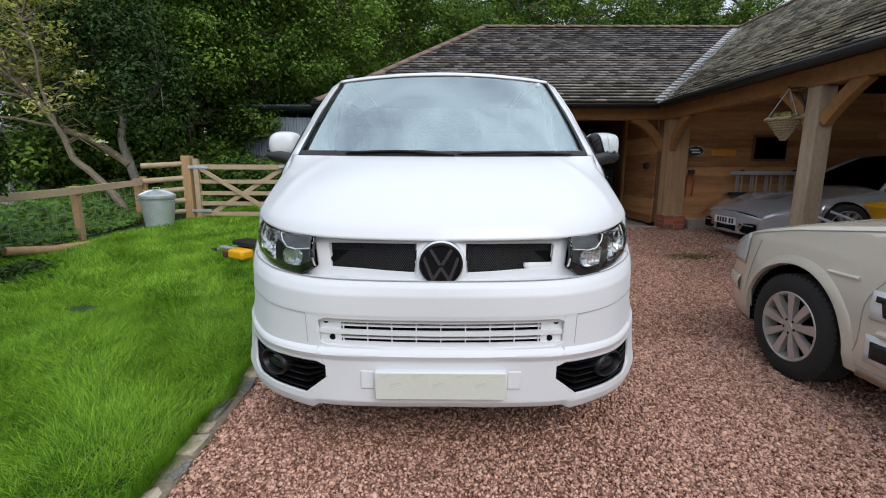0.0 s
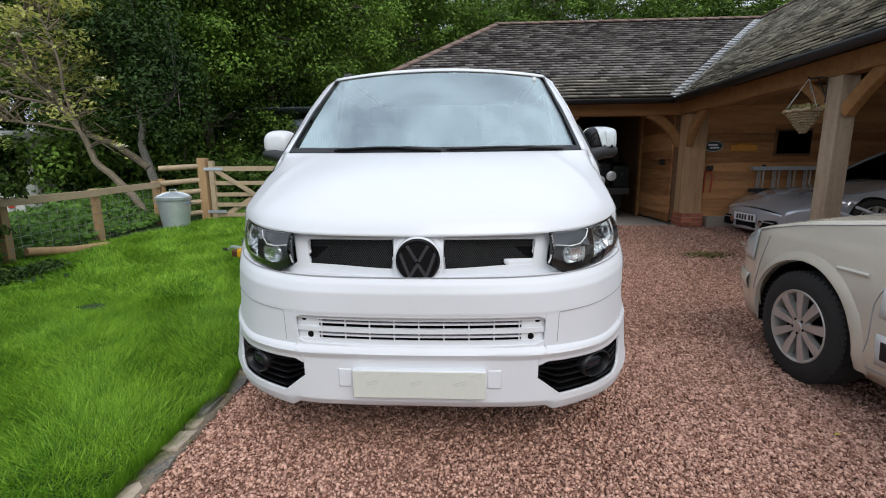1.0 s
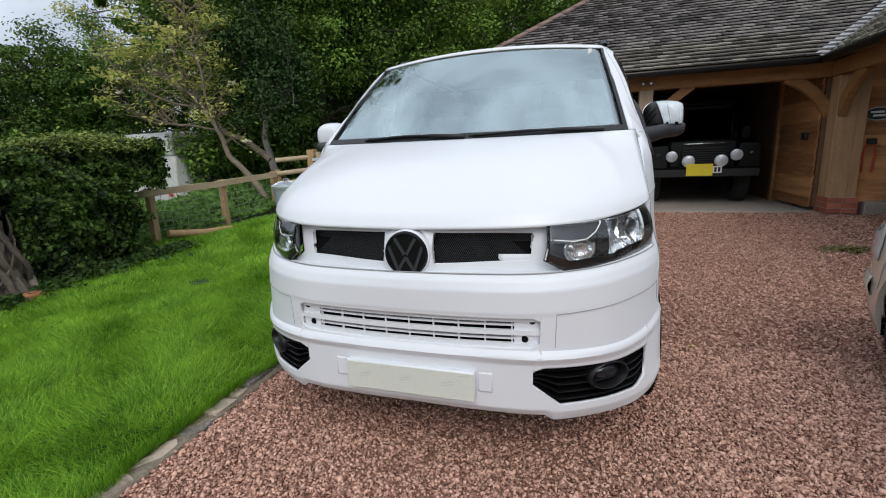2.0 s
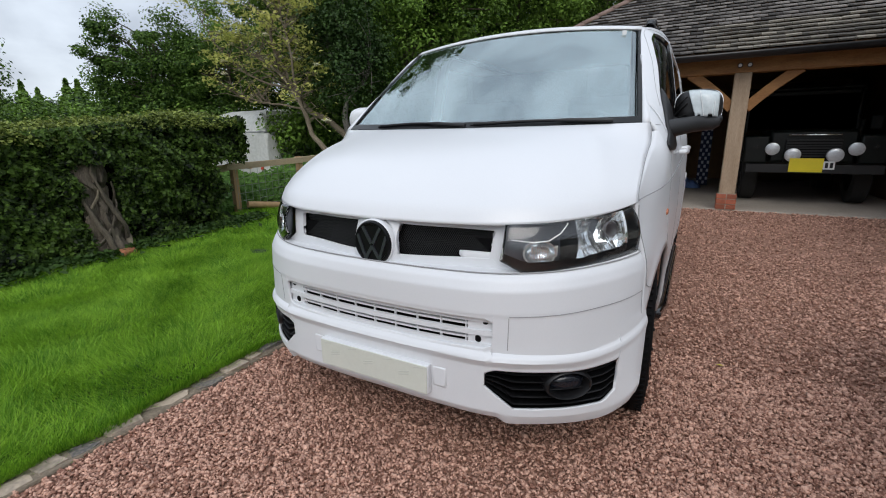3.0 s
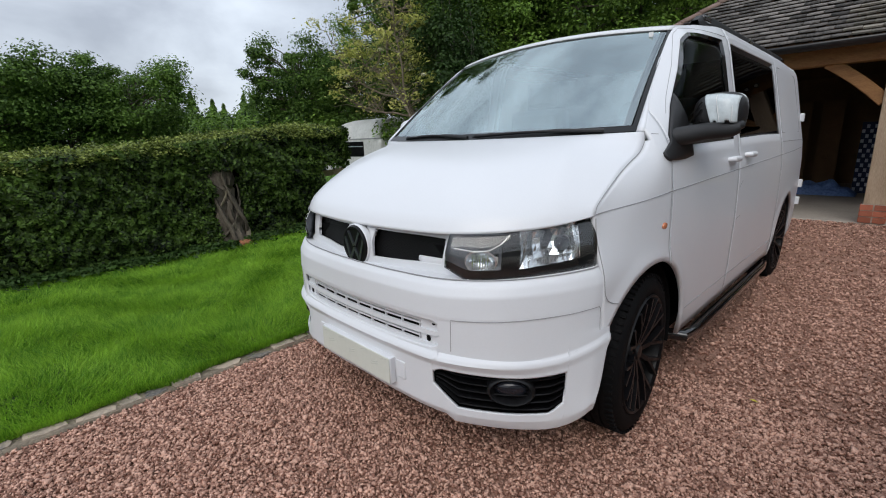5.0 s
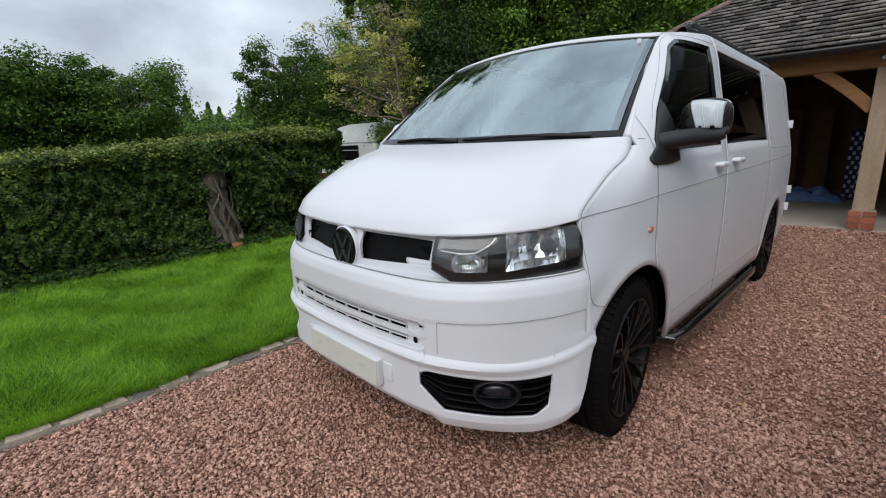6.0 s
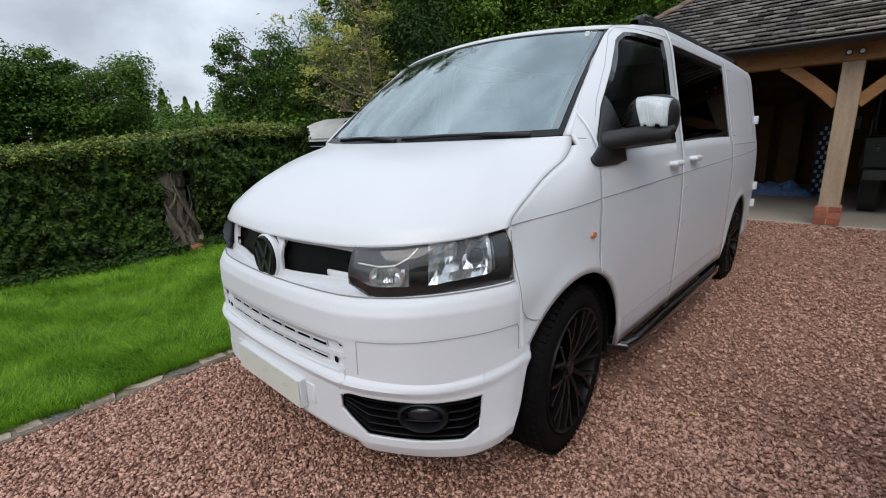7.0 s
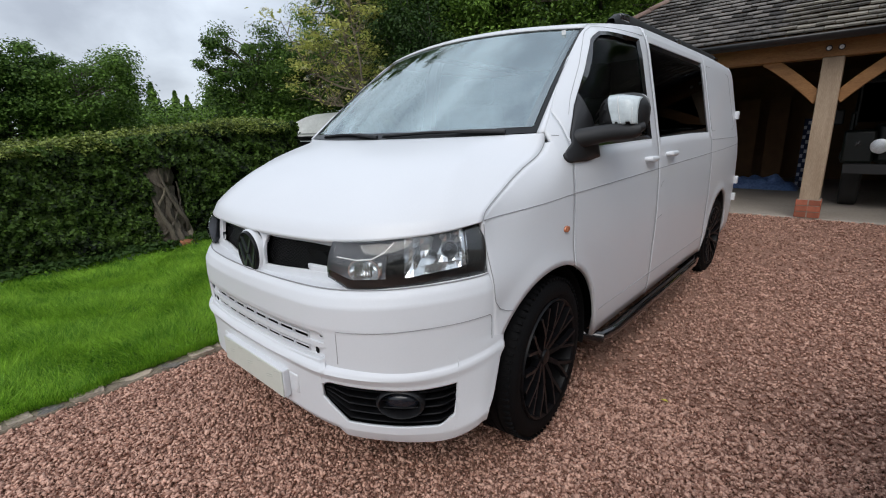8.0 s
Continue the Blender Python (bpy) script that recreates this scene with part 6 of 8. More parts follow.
gate = thing("field_gate", "pale wooden five-bar field gate, closed", "gate")
gx0, gx1, gy = -4.30, -2.72, 5.30
for k, z in enumerate((0.42, 0.60, 0.78, 0.98, 1.23)):
    part("bar", boxes(((gx0 + gx1) / 2, gy, z, gx1 - gx0, 0.025, 0.085 if k == 4 else 0.07)), FENCE, gate, smooth=False, bevel=0.004)
part("hanging_stile", boxes((gx0, gy, 0.84, 0.085, 0.075, 1.06)), FENCE, gate, smooth=False, bevel=0.006)
part("meeting_stile", boxes((gx1, gy, 0.84, 0.075, 0.06, 0.95)), FENCE, gate, smooth=False, bevel=0.006)
for a, b in (((gx0 + 0.08, 1.20), (gx1 - 0.3, 0.45)), ((gx1 - 0.1, 1.20), (gx0 + 0.15, 0.40))):
    bm = bmesh.new()
    off = -0.026 if a[0] < b[0] else 0.026
    beam(bm, (a[0], gy + off, a[1]), (b[0], gy + off, b[1]), 0.022, 0.075)
    part("cross_brace", bm, FENCE, gate, smooth=False, bevel=0.004)
for z in (1.23, 0.48):
    part("hinge", boxes((gx0 + 0.05, gy - 0.045, z, 0.34, 0.012, 0.05)), GALV, gate, "galvanised hinge strap", smooth=False)
part("latch", boxes((gx1 - 0.06, gy - 0.03, 1.235, 0.14, 0.03, 0.03)), GALV, gate, smooth=False)
tagged(finish("gate_post", boxes((gx1 + 0.15, gy + 0.03, 0.8, 0.14, 0.14, 1.1)), FENCE_POST, smooth=False, bevel=0.01), "square timber latch post beside the gate", "post")

bin_ = thing("dustbin", "ribbed galvanised steel dustbin with a lid", "dustbin", (-4.60, 4.62, 0.285))
bm = bmesh.new()
n = 60
rings = []
for z, rr, rib in ((0.0, 0.195, 0), (0.02, 0.20, 0), (0.03, 0.198, 0), (0.07, 0.202, 1), (0.40, 0.235, 1), (0.44, 0.24, 0), (0.46, 0.246, 0), (0.48, 0.243, 0)):
    rings.append([bm.verts.new(((rr + (0.005 if (k % 2 and rib) else 0)) * math.cos(2 * math.pi * k / n), (rr + (0.005 if (k % 2 and rib) else 0)) * math.sin(2 * math.pi * k / n), z)) for k in range(n)])
for r0, r1 in zip(rings, rings[1:]):
    for k in range(n):
        bm.faces.new((r0[k], r0[(k + 1) % n], r1[(k + 1) % n], r1[k]))
part("body", bm, GALV, bin_, "ribbed steel body")
bm = bmesh.new()
lathe(bm, [(0.455, 0.262), (0.495, 0.266), (0.505, 0.255), (0.55, 0.16), (0.575, 0.05), (0.578, 0.001)], 48, "z")
lid = part("lid", bm, GALV, bin_, "domed steel lid")
for k in range(16):
    a = 2 * math.pi * k / 16
    bm = bmesh.new()
    tube(bm, [(0.24 * math.cos(a), 0.24 * math.sin(a), 0.512), (0.15 * math.cos(a), 0.15 * math.sin(a), 0.556), (0.06 * math.cos(a), 0.06 * math.sin(a), 0.576)], 0.007, 6)
    part("rib", bm, GALV, lid)
bm = bmesh.new()
tube(bm, [(-0.06, 0, 0.575), (-0.05, 0, 0.62), (0.05, 0, 0.62), (0.06, 0, 0.575)], 0.007, 6)
part("lid_handle", bm, GALV, lid)
for s in (-1, 1):
    bm = bmesh.new()
    tube(bm, [(s * 0.235, -0.06, 0.40), (s * 0.29, -0.05, 0.41), (s * 0.29, 0.05, 0.41), (s * 0.235, 0.06, 0.40)], 0.008, 6)
    part("handle", bm, BLUE, bin_, "blue cord handle")

# garden trimmer lying on the lawn
tool = thing("garden_trimmer", "orange and grey garden trimmer lying on the lawn", "garden tool", (-2.50, 2.63, 0.195), -32)
part("engine", boxes((0.27, -0.06, 0.065, 0.27, 0.17, 0.115)), YELLOW, tool, "orange engine cover", bevel=0.03)
part("gearbox", boxes((0.07, -0.06, 0.055, 0.13, 0.14, 0.085)), mat("rusty_casing", (0.10, 0.035, 0.015), 0.6, vary=0.3, bump=0.2), tool, "rusty brown gear casing", bevel=0.02)
part("engine_guard", boxes((0.20, 0.14, 0.155, 0.46, 0.22, 0.06)), BLACK_PLASTIC, tool, "black upper guard", bevel=0.015)
part("guard_post", boxes((0.05, 0.14, 0.075, 0.05, 0.16, 0.13), (0.36, 0.14, 0.075, 0.05, 0.16, 0.13)), BLACK_PLASTIC, tool, bevel=0.008)
part("blade_guard", boxes((0.02, 0.03, 0.085, 0.52, 0.07, 0.030)), GALV, tool, "bare metal guide bar", bevel=0.008)
bm = bmesh.new()
tube(bm, [(-0.32, 0.02, 0.045), (-0.24, 0.03, 0.08), (0.0, 0.03, 0.075)], 0.013, 8)
part("shaft", bm, GALV, tool)
part("tip", boxes((-0.37, 0.015, 0.035, 0.11, 0.035, 0.045)), BLACK_PLASTIC, tool, "black handle end", bevel=0.006)

# ---- trees ----
def make_tree(name, label, height, spread, seed, leafmat, nleaf, leafsize, trunk_r=0.16, clumps=60, base=0.25, bark=BARK, lean=(0, 0), category="tree", clump=0.16):
    """A trunk that forks into limbs, with leaves gathered in loose clumps round the limb ends."""
    r = np.random.default_rng(seed)
    th = new(name)
    tagged(th, label, category)
    bm = bmesh.new()
    top = height * 0.8
    tr = []
    for t in steps(0, 1, 7):
        tr.append(np.array([lean[0] * t * height + 0.25 * math.sin(t * 5 + seed) * t, lean[1] * t * height + 0.25 * math.cos(t * 4 + seed) * t, top * t]))
    tube(bm, tr, [trunk_r * (1.25 if i == 0 else 1) * (1 - 0.11 * i) for i in range(8)], 9)
    ends = []
    for k in range(clumps):
        t = base + (1 - base) * r.uniform(0, 1) ** 0.8
        p0 = tr[min(7, int(t * 7))] if t < 1 else tr[-1]
        p0 = np.array(spline(tr, min(1, t * 0.95)))
        a = r.uniform(0, 2 * np.pi)
        rad = spread * (0.35 + 0.65 * math.sin(math.pi * min(1, (0.15 + 0.85 * (1 - t) + 0.12)) ** 0.8)) * r.uniform(0.55, 1.1)
        p2 = p0 + np.array([math.cos(a) * rad, math.sin(a) * rad, r.uniform(-0.05, 0.28) * height * 0.5 * (0.4 + t)])
        ends.append(p2)
        if k % 2 == 0:
            pm = (p0 + p2) / 2 + np.array([0, 0, 0.10 * rad])
            tube(bm, [p0, pm, p2], [trunk_r * 0.34 * (1.2 - t), trunk_r * 0.2, 0.012], 5, caps=False)
    part("trunk", bm, bark, th)
    ends = np.array(ends)
    w = r.uniform(0.4, 1.6, len(ends))
    idx = r.choice(len(ends), nleaf, p=w / w.sum())
    sz = (clump * spread * r.uniform(0.45, 1.9, len(ends)))[idx]
    d = r.normal(size=(nleaf, 3))
    d /= np.linalg.norm(d, axis=1)[:, None]
    rr = np.clip(np.abs(r.normal(0.66, 0.27, nleaf)), 0, 1.06)
    c = ends[idx] + d * (rr * sz)[:, None] * [1.15, 1.15, 0.75]
    c[:, 2] = np.maximum(c[:, 2], 0.15)
    leaves("crown", c, leafsize, leafmat, r, th, d + [0, 0, 0.7])
    return th


def place(proto, items, group):
    out = []
    for k, (x, y, s, rz) in enumerate(items):
        m = pose(x, y, ground_z(x, y) - 0.05, 0, 0, rz) @ Matrix.Diagonal((s, s, s, 1))
        if k == 0:
            proto.matrix_world = m
            proto["group"] = group
            out.append(proto)
        else:
            c = copy_thing(proto, m)
            c.matrix_world = m
            out.append(c)
    return out


WOODS = "trees of the wood"
protoA = make_tree("woodland_tree", "tall dark green broadleaf tree of the wood", 10.5, 3.0, 41, WOOD_LEAF, 52000, 0.056, 0.19, 110, 0.12)
protoB = make_tree("woodland_tree", "tall spreading broadleaf tree of the wood", 9.0, 3.3, 42, WOOD_LEAF, 52000, 0.056, 0.17, 105, 0.15)
protoC = make_tree("woodland_tree", "slender leafy tree of the wood", 12.0, 2.6, 43, WOOD_LEAF, 50000, 0.056, 0.17, 110, 0.1)


def polar(az, d, s, rz):
    a = radians(az)
    return (-d * math.sin(a), -1.6 + d * math.cos(a), s, rz)


place(protoA, [polar(41, 15.5, 0.9, 10), polar(38, 13.2, 1.0, 80), polar(24, 13.5, 1.0, 150), polar(8, 17.5, 1.05, 220), polar(-8, 18.5, 1.0, 300), polar(-22, 20, 1.0, 30), polar(-34, 21, 1.0, 99),
               polar(36, 19, 1.3, 200), polar(30, 20, 1.35, 260), polar(14, 22, 1.3, 310), polar(-2, 23, 1.2, 45)], WOODS)
place(protoB, [polar(39.5, 12.8, 0.90, 0), polar(47, 17.5, 0.85, 45), polar(31, 12.4, 0.95, 70), polar(17, 15.0, 1.0, 140), polar(0, 18.0, 1.0, 200), polar(-15, 19.5, 1.0, 260), polar(-28, 21, 1.0, 320),
               polar(38, 20, 1.4, 120), polar(22, 21, 1.4, 220), polar(5, 24, 1.4, 10)], WOODS)
place(protoC, [polar(34, 15.5, 1.0, 0), polar(20, 17.5, 1.0, 60), polar(37, 16, 1.0, 130), polar(10, 20, 1.1, 200), polar(27, 17, 1.05, 270), polar(41, 23, 1.2, 33), polar(-12, 24, 1.2, 90), polar(-26, 25, 1.2, 150)], WOODS)
protoD = make_tree("field_tree", "rounded green field tree behind the hedge", 6.2, 2.3, 51, FAR_LEAF, 42000, 0.078, 0.14, 120, 0.14, clump=0.21)
place(protoD, [polar(84.5, 18.5, 0.74, 0), polar(78.5, 18.5, 0.74, 110), polar(91, 18, 0.78, 200), polar(98, 20, 0.8, 20), polar(106, 20, 0.8, 77)], "field trees")
protoE = make_tree("field_tree", "tall bushy green tree beside the field", 7.6, 2.5, 52, FAR_LEAF, 46000, 0.078, 0.16, 130, 0.10, clump=0.21)
place(protoE, [polar(60.5, 16.5, 0.66, 0), polar(57.5, 17.5, 0.60, 140), polar(53.0, 15.5, 0.60, 250)], "field trees")


def fir(name, h, seed):
    th = tagged(new(name), "distant dark conical fir tree on the skyline", "tree")
    bm = bmesh.new()
    tube(bm, [(0, 0, 0), (0, 0, h)], [0.2, 0.02], 6)
    part("trunk", bm, BARK, th)
    r = np.random.default_rng(seed)
    n = 2600
    t = r.uniform(0.08, 1, n)
    a = r.uniform(0, 2 * np.pi, n)
    rad = (1 - t) ** 0.85 * h * 0.36 * r.uniform(0.25, 1.1, n) * (0.75 + 0.25 * np.sin(t * 60))
    c = np.stack([rad * np.cos(a), rad * np.sin(a), t * h - rad * 0.3], 1)
    leaves("crown", c, 0.42, WOOD_LEAF, r, th, np.stack([np.cos(a), np.sin(a), 0.5 + 0 * a], 1))
    return th


firs = fir("fir_tree", 12.0, 61)
rf = random.Random(9)
place(firs, [polar(56 + k * 1.55 + rf.uniform(-0.5, 0.5), 88 + rf.uniform(-8, 10), rf.uniform(0.66, 0.82), k * 40) for k in range(26)], "skyline firs")


def bush(name, label, seed, leafmat, n=8500, size=0.058):
    th = tagged(new(name), label, "bush")
    r = np.random.default_rng(seed)
    bm = bmesh.new()
    for k in range(9):
        a = r.uniform(0, 6.28)
        tube(bm, [(0, 0, 0), (0.4 * math.cos(a), 0.4 * math.sin(a), 0.6), (0.8 * math.cos(a), 0.8 * math.sin(a), 1.2)], [0.025, 0.018, 0.006], 5)
    part("stem", bm, BARK, th)
    cl = r.normal(0, 0.42, (26, 3)) * [1.2, 1.2, 0.7] + [0, 0, 0.85]
    idx = r.integers(0, 26, n)
    d = r.normal(size=(n, 3))
    d /= np.linalg.norm(d, axis=1)[:, None]
    c = cl[idx] + d * r.uniform(0.15, 0.42, n)[:, None]
    c[:, 2] = np.abs(c[:, 2])
    leaves("foliage", c, size, leafmat, r, th, d + [0, 0, 0.6])
    return th


b1 = bush("undergrowth_bush", "dark leafy bush under the trees", 71, WOOD_LEAF)
place(b1, [polar(az, d, s, az * 7) for az, d, s in ((50, 15.5, 1.2), (45, 11.5, 1.1), (40, 12.0, 1.3), (35, 12, 1.2), (30, 12.5, 1.3), (25, 15.5, 1.2), (20, 16, 1.4), (14, 15, 1.4), (60, 15, 1.3), (66, 17, 1.4), (70, 19, 1.4), (73, 22, 1.5), (80, 17, 1.2), (88, 17, 1.2), (62, 30, 1.8), (68, 32, 1.8), (74, 32, 1.8), (74, 40, 2.6), (71, 38, 2.4), (68, 40, 2.7), (65, 39, 2.5), (62, 42, 2.6), (77, 39, 2.4))], "undergrowth")
b2 = bush("round_shrub", "rounded mid-green shrub in front of the shed", 72, FAR_LEAF, 5200, 0.07)
place(b2, [(-4.5, 8.2, 0.75, 0), (-5.6, 8.6, 0.7, 80)], "shrubs")

# rough weeds and brambles beyond the fence
r = np.random.default_rng(81)
n = 42000
x, y = r.uniform(-11, -4.9, n), r.uniform(1.5, 9.5, n)
hh = (0.35 + 0.35 * np.sin(x * 2.1 + y) ** 2 + 0.25 * np.sin(y * 3.3 - x) ** 2) * np.clip((-x - 4.75) / 1.6, 0.2, 0.62)
hh = np.where((x < -6.6) & (y < 5.6), hh * 0.3, hh)
c = np.stack([x, y, 0.05 + 0.055 * np.clip(y + 0.6, 0, 6.6) + r.uniform(0, 1, n) ** 0.7 * hh], 1)
tagged(leaves("weeds", c, 0.046, WEED, r, None, np.tile([0.3, -0.5, 0.8], (n, 1)), long=2.2), "rank nettles and weeds growing beyond the fence", "weeds", kind="stuff")

# elder: leaning pale stems, thin foliage and cream flower heads
elder = thing("elder_tree", "leaning half-bare elder with pale stems and sparse yellow-green leaves", "tree")
r = np.random.default_rng(91)
bm = bmesh.new()
stems = [[(-5.45, 5.2, 0.25), (-5.59, 5.2, 0.54), (-5.95, 5.2, 1.02), (-6.34, 5.2, 1.40), (-6.51, 5.2, 1.91), (-6.72, 5.2, 2.15), (-7.00, 5.2, 2.51), (-7.52, 5.2, 2.92), (-8.3, 5.1, 3.3)],
         [(-5.78, 5.76, 1.26), (-6.31, 5.7, 1.66), (-6.80, 5.6, 1.91), (-7.07, 5.5, 2.35), (-7.33, 5.5, 2.78), (-7.65, 5.5, 3.35), (-7.60, 5.5, 3.85), (-7.30, 5.5, 4.16), (-6.9, 5.4, 4.3)],
         [(-6.51, 5.2, 1.91), (-6.62, 5.1, 2.5), (-6.55, 5.0, 3.1), (-6.75, 5.0, 3.7), (-6.6, 4.9, 4.3)],
         [(-6.80, 5.6, 1.91), (-7.4, 5.3, 2.05), (-8.0, 5.1, 2.1), (-8.6, 4.9, 2.4)],
         [(-7.07, 5.5, 2.35), (-7.8, 5.2, 2.55), (-8.5, 4.9, 3.1), (-8.9, 4.7, 3.8)]]
thick = (0.075, 0.07, 0.032, 0.028, 0.03)
for s, w in zip(stems, thick):
    pts = [spline(s, t) for t in steps(0, 1, 3 * len(s))]
    pts = [p + 0.03 * np.array(noise.noise_vector(Vector(p) * 3)) * (0 < i) for i, p in enumerate(pts)]
    tube(bm, pts, [w * (1 - 0.78 * i / (len(pts) - 1)) for i in range(len(pts))], 8)
part("stem", bm, BARK_PALE, elder)
bm = bmesh.new()
ends = []
for k in range(190):
    s = stems[(0, 1, 2, 3, 4, 0, 1)[k % 7]]
    p = np.array(spline(s, r.uniform(0.42, 1)))
    a = r.uniform(0, 6.28)
    ln = r.uniform(0.4, 1.2)
    q = p + np.array([math.cos(a) * ln * 0.8, math.sin(a) * ln * 0.8, r.uniform(-0.15, 0.7) * ln])
    mid = (p + q) / 2 + [0, 0, 0.12 * ln] + r.normal(0, 0.06, 3)
    tube(bm, [p, mid, q], [0.013, 0.008, 0.003], 5, caps=False)
    side = mid + (q - p) * 0.35 + r.normal(0, 0.12, 3)
    tube(bm, [mid, side], [0.006, 0.003], 4, caps=False)
    ends.append(q if k % 3 else side)
part("twig_growth", bm, BARK_PALE, elder)
ends = np.array(ends)
n = 4000
w = r.uniform(0, 1, len(ends)) ** 3 * (0.25 + np.clip(ends[:, 2] - 1.6, 0, 2.2))
idx = r.choice(len(ends), n, p=w / w.sum())
c = ends[idx] + r.normal(0, 0.13, (n, 3)) * [1, 1, 0.55] + [0, 0, 0.05]
leaves("crown", c, 0.046, ELDER_LEAF, r, elder, np.tile([0, 0, 1.0], (n, 1)), long=2.2)
idx = np.repeat(r.integers(0, len(ends), 16), 60)
c = ends[idx] + r.normal(0, 0.045, (len(idx), 3)) * [1, 1, 0.3] + [0, 0, 0.16]
leaves("flower_heads", c, 0.022, mat("elder_flower", (0.72, 0.70, 0.50), 0.7, vary=0.1, bump=0.0), r, elder, np.tile([0, 0, 1.0], (len(idx), 1)))

# small tree with a grey forked trunk behind the log fence
edge_tree = thing("small_tree", "small dark-leaved tree with a grey forked trunk behind the fence", "tree")
r = np.random.default_rng(95)
bm = bmesh.new()
limbs = [([(-5.62, 5.8, 0.2), (-5.66, 5.8, 0.69), (-5.82, 5.8, 1.36), (-5.90, 5.8, 1.71), (-5.83, 5.8, 2.05), (-5.86, 5.8, 2.39), (-5.75, 5.85, 3.0), (-5.8, 5.9, 3.7)], 0.092),
         ([(-5.84, 5.8, 2.0), (-5.6, 5.75, 2.2), (-5.25, 5.7, 2.38), (-5.0, 5.7, 2.75)], 0.035),
         ([(-5.86, 5.8, 2.39), (-6.15, 5.85, 2.8), (-6.3, 5.9, 3.4)], 0.04)]
tips = []
for s, w in limbs:
    pts = [spline(s, t) for t in steps(0, 1, 3 * len(s))]
    tube(bm, [p + 0.02 * np.array(noise.noise_vector(Vector(p) * 4)) for p in pts], [w * (1 - 0.75 * i / (len(pts) - 1)) for i in range(len(pts))], 9)
    for k in range(26):
        p = np.array(spline(s, r.uniform(0.6, 1)))
        q = p + r.normal(0, 0.36, 3) + [0, 0, 0.30]
        tube(bm, [p, (p + q) / 2 + r.normal(0, 0.05, 3), q], [0.014, 0.008, 0.003], 4, caps=False)
        tips.append(q)
part("trunk", bm, BARK_GREY, edge_tree, "grey fissured trunk")
tips = np.array(tips)
n = 16000
d = r.normal(size=(n, 3))
leaves("crown", tips[r.integers(0, len(tips), n)] + d * 0.19, 0.040, IVY, r, edge_tree, d + [0, 0, 1.0])

# ---- shed and caravan beyond the fence ----
shed = thing("tin_shed", "low shed clad in blue-grey corrugated tin under the trees", "shed", (-3.75, 9.9, 0.40))
bm = sheet(lambda x, z: (x, 0.02 * math.sin(x * 2 * math.pi / 0.076), z), steps(-1.8, 1.8, 280), [0.0, 2.15])
part("cladding", bm, TIN, shed, "corrugated tin sheets", solid=0.003)
bm = sheet(lambda x, y: (x, y, 2.42 - 0.09 * y + 0.022 * math.sin(x * 2 * math.pi / 0.10)), steps(-2.0, 2.0, 240), [-0.25, 2.2])
part("roof", bm, TIN, shed, "corrugated tin roof", solid=0.004)
part("side_wall", boxes((-1.8, 1.1, 1.1, 0.06, 2.2, 2.2), (1.8, 1.1, 1.1, 0.06, 2.2, 2.2), (0, 2.2, 1.05, 3.6, 0.06, 2.1)), TIN, shed, smooth=False)

cv = thing("touring_caravan", "old white touring caravan parked behind the hedge", "caravan", (-9.30, 5.3, 0.26))
bm = bmesh.new()
prof = [(0.06, 0.04), (0.0, 0.3), (0.0, 0.5), (0.0, 1.15), (0.05, 1.30), (0.14, 1.44), (0.26, 1.56), (0.42, 1.66), (0.70, 1.74), (1.2, 1.78), (3.0, 1.78), (3.8, 1.62), (4.2, 1.1), (4.2, 0.06)]
half = lambda z: 1.46 - 0.10 * smooth(z, 0.55, 1.2) - 0.62 * smooth(z, 1.30, 1.80) - 0.14 * (1 - smooth(z, 0.0, 0.4))
left = [bm.verts.new((-half(z), y, z)) for y, z in prof]
right = [bm.verts.new((half(z), y, z)) for y, z in prof]
for i in range(len(prof)):
    j = (i + 1) % len(prof)
    bm.faces.new((left[i], right[i], right[j], left[j]))
bm.faces.new(left)
bm.faces.new(right[::-1])
bmesh.ops.recalc_face_normals(bm, faces=bm.faces)
part("body", bm, CARAVAN, cv, "white caravan body", bevel=0.06)
part("trim", boxes((0, 0.022, 1.19, 2.74, 0.06, 0.022)), GAP, cv, smooth=False)
ob = part("rear_window", boxes((0, 0, 0, 1.55, 0.02, 0.40)), TINT_GLASS, cv, "dark rear window", bevel=0.02)
ob.matrix_world = cv.matrix_world @ pose(-0.13, 0.0, 0.92, 0, 0, 0)
part("window_rail", boxes((-0.13, -0.012, 0.99, 1.50, 0.016, 0.022)), GALV, cv, "metal window rail", smooth=False)
part("number_plate", boxes((0.50, -0.008, 0.38, 0.50, 0.02, 0.12)), mat("old_orange_plate", (0.60, 0.24, 0.03), 0.5, vary=0.1, bump=0.0), cv, "orange rear plate", smooth=False)
for k in range(4):
    part("plate_bar", boxes((0.35 + k * 0.1, -0.020, 0.38, 0.055, 0.004, 0.07)), INK, cv, smooth=False)
bm = bmesh.new()
v = [bm.verts.new(p) for p in ((1.10, -0.006, 0.30), (1.22, -0.006, 0.30), (1.16, -0.006, 0.42), (1.10, -0.03, 0.30), (1.22, -0.03, 0.30), (1.16, -0.03, 0.42))]
for f in ((3, 4, 5), (0, 3, 5, 2), (1, 2, 5, 4), (0, 1, 4, 3)):
    bm.faces.new([v[k] for k in f])
part("reflector", bm, RED, cv, "red triangular reflector", smooth=False)
for s in (-1, 1):
    bm = bmesh.new()
    lathe(bm, [(-0.08, 0.30), (0.08, 0.30), (0.08, 0.001)], 24, "x", (s * 1.0, 2.2, 0.30))
    part("wheel", bm, RUBBER, cv)


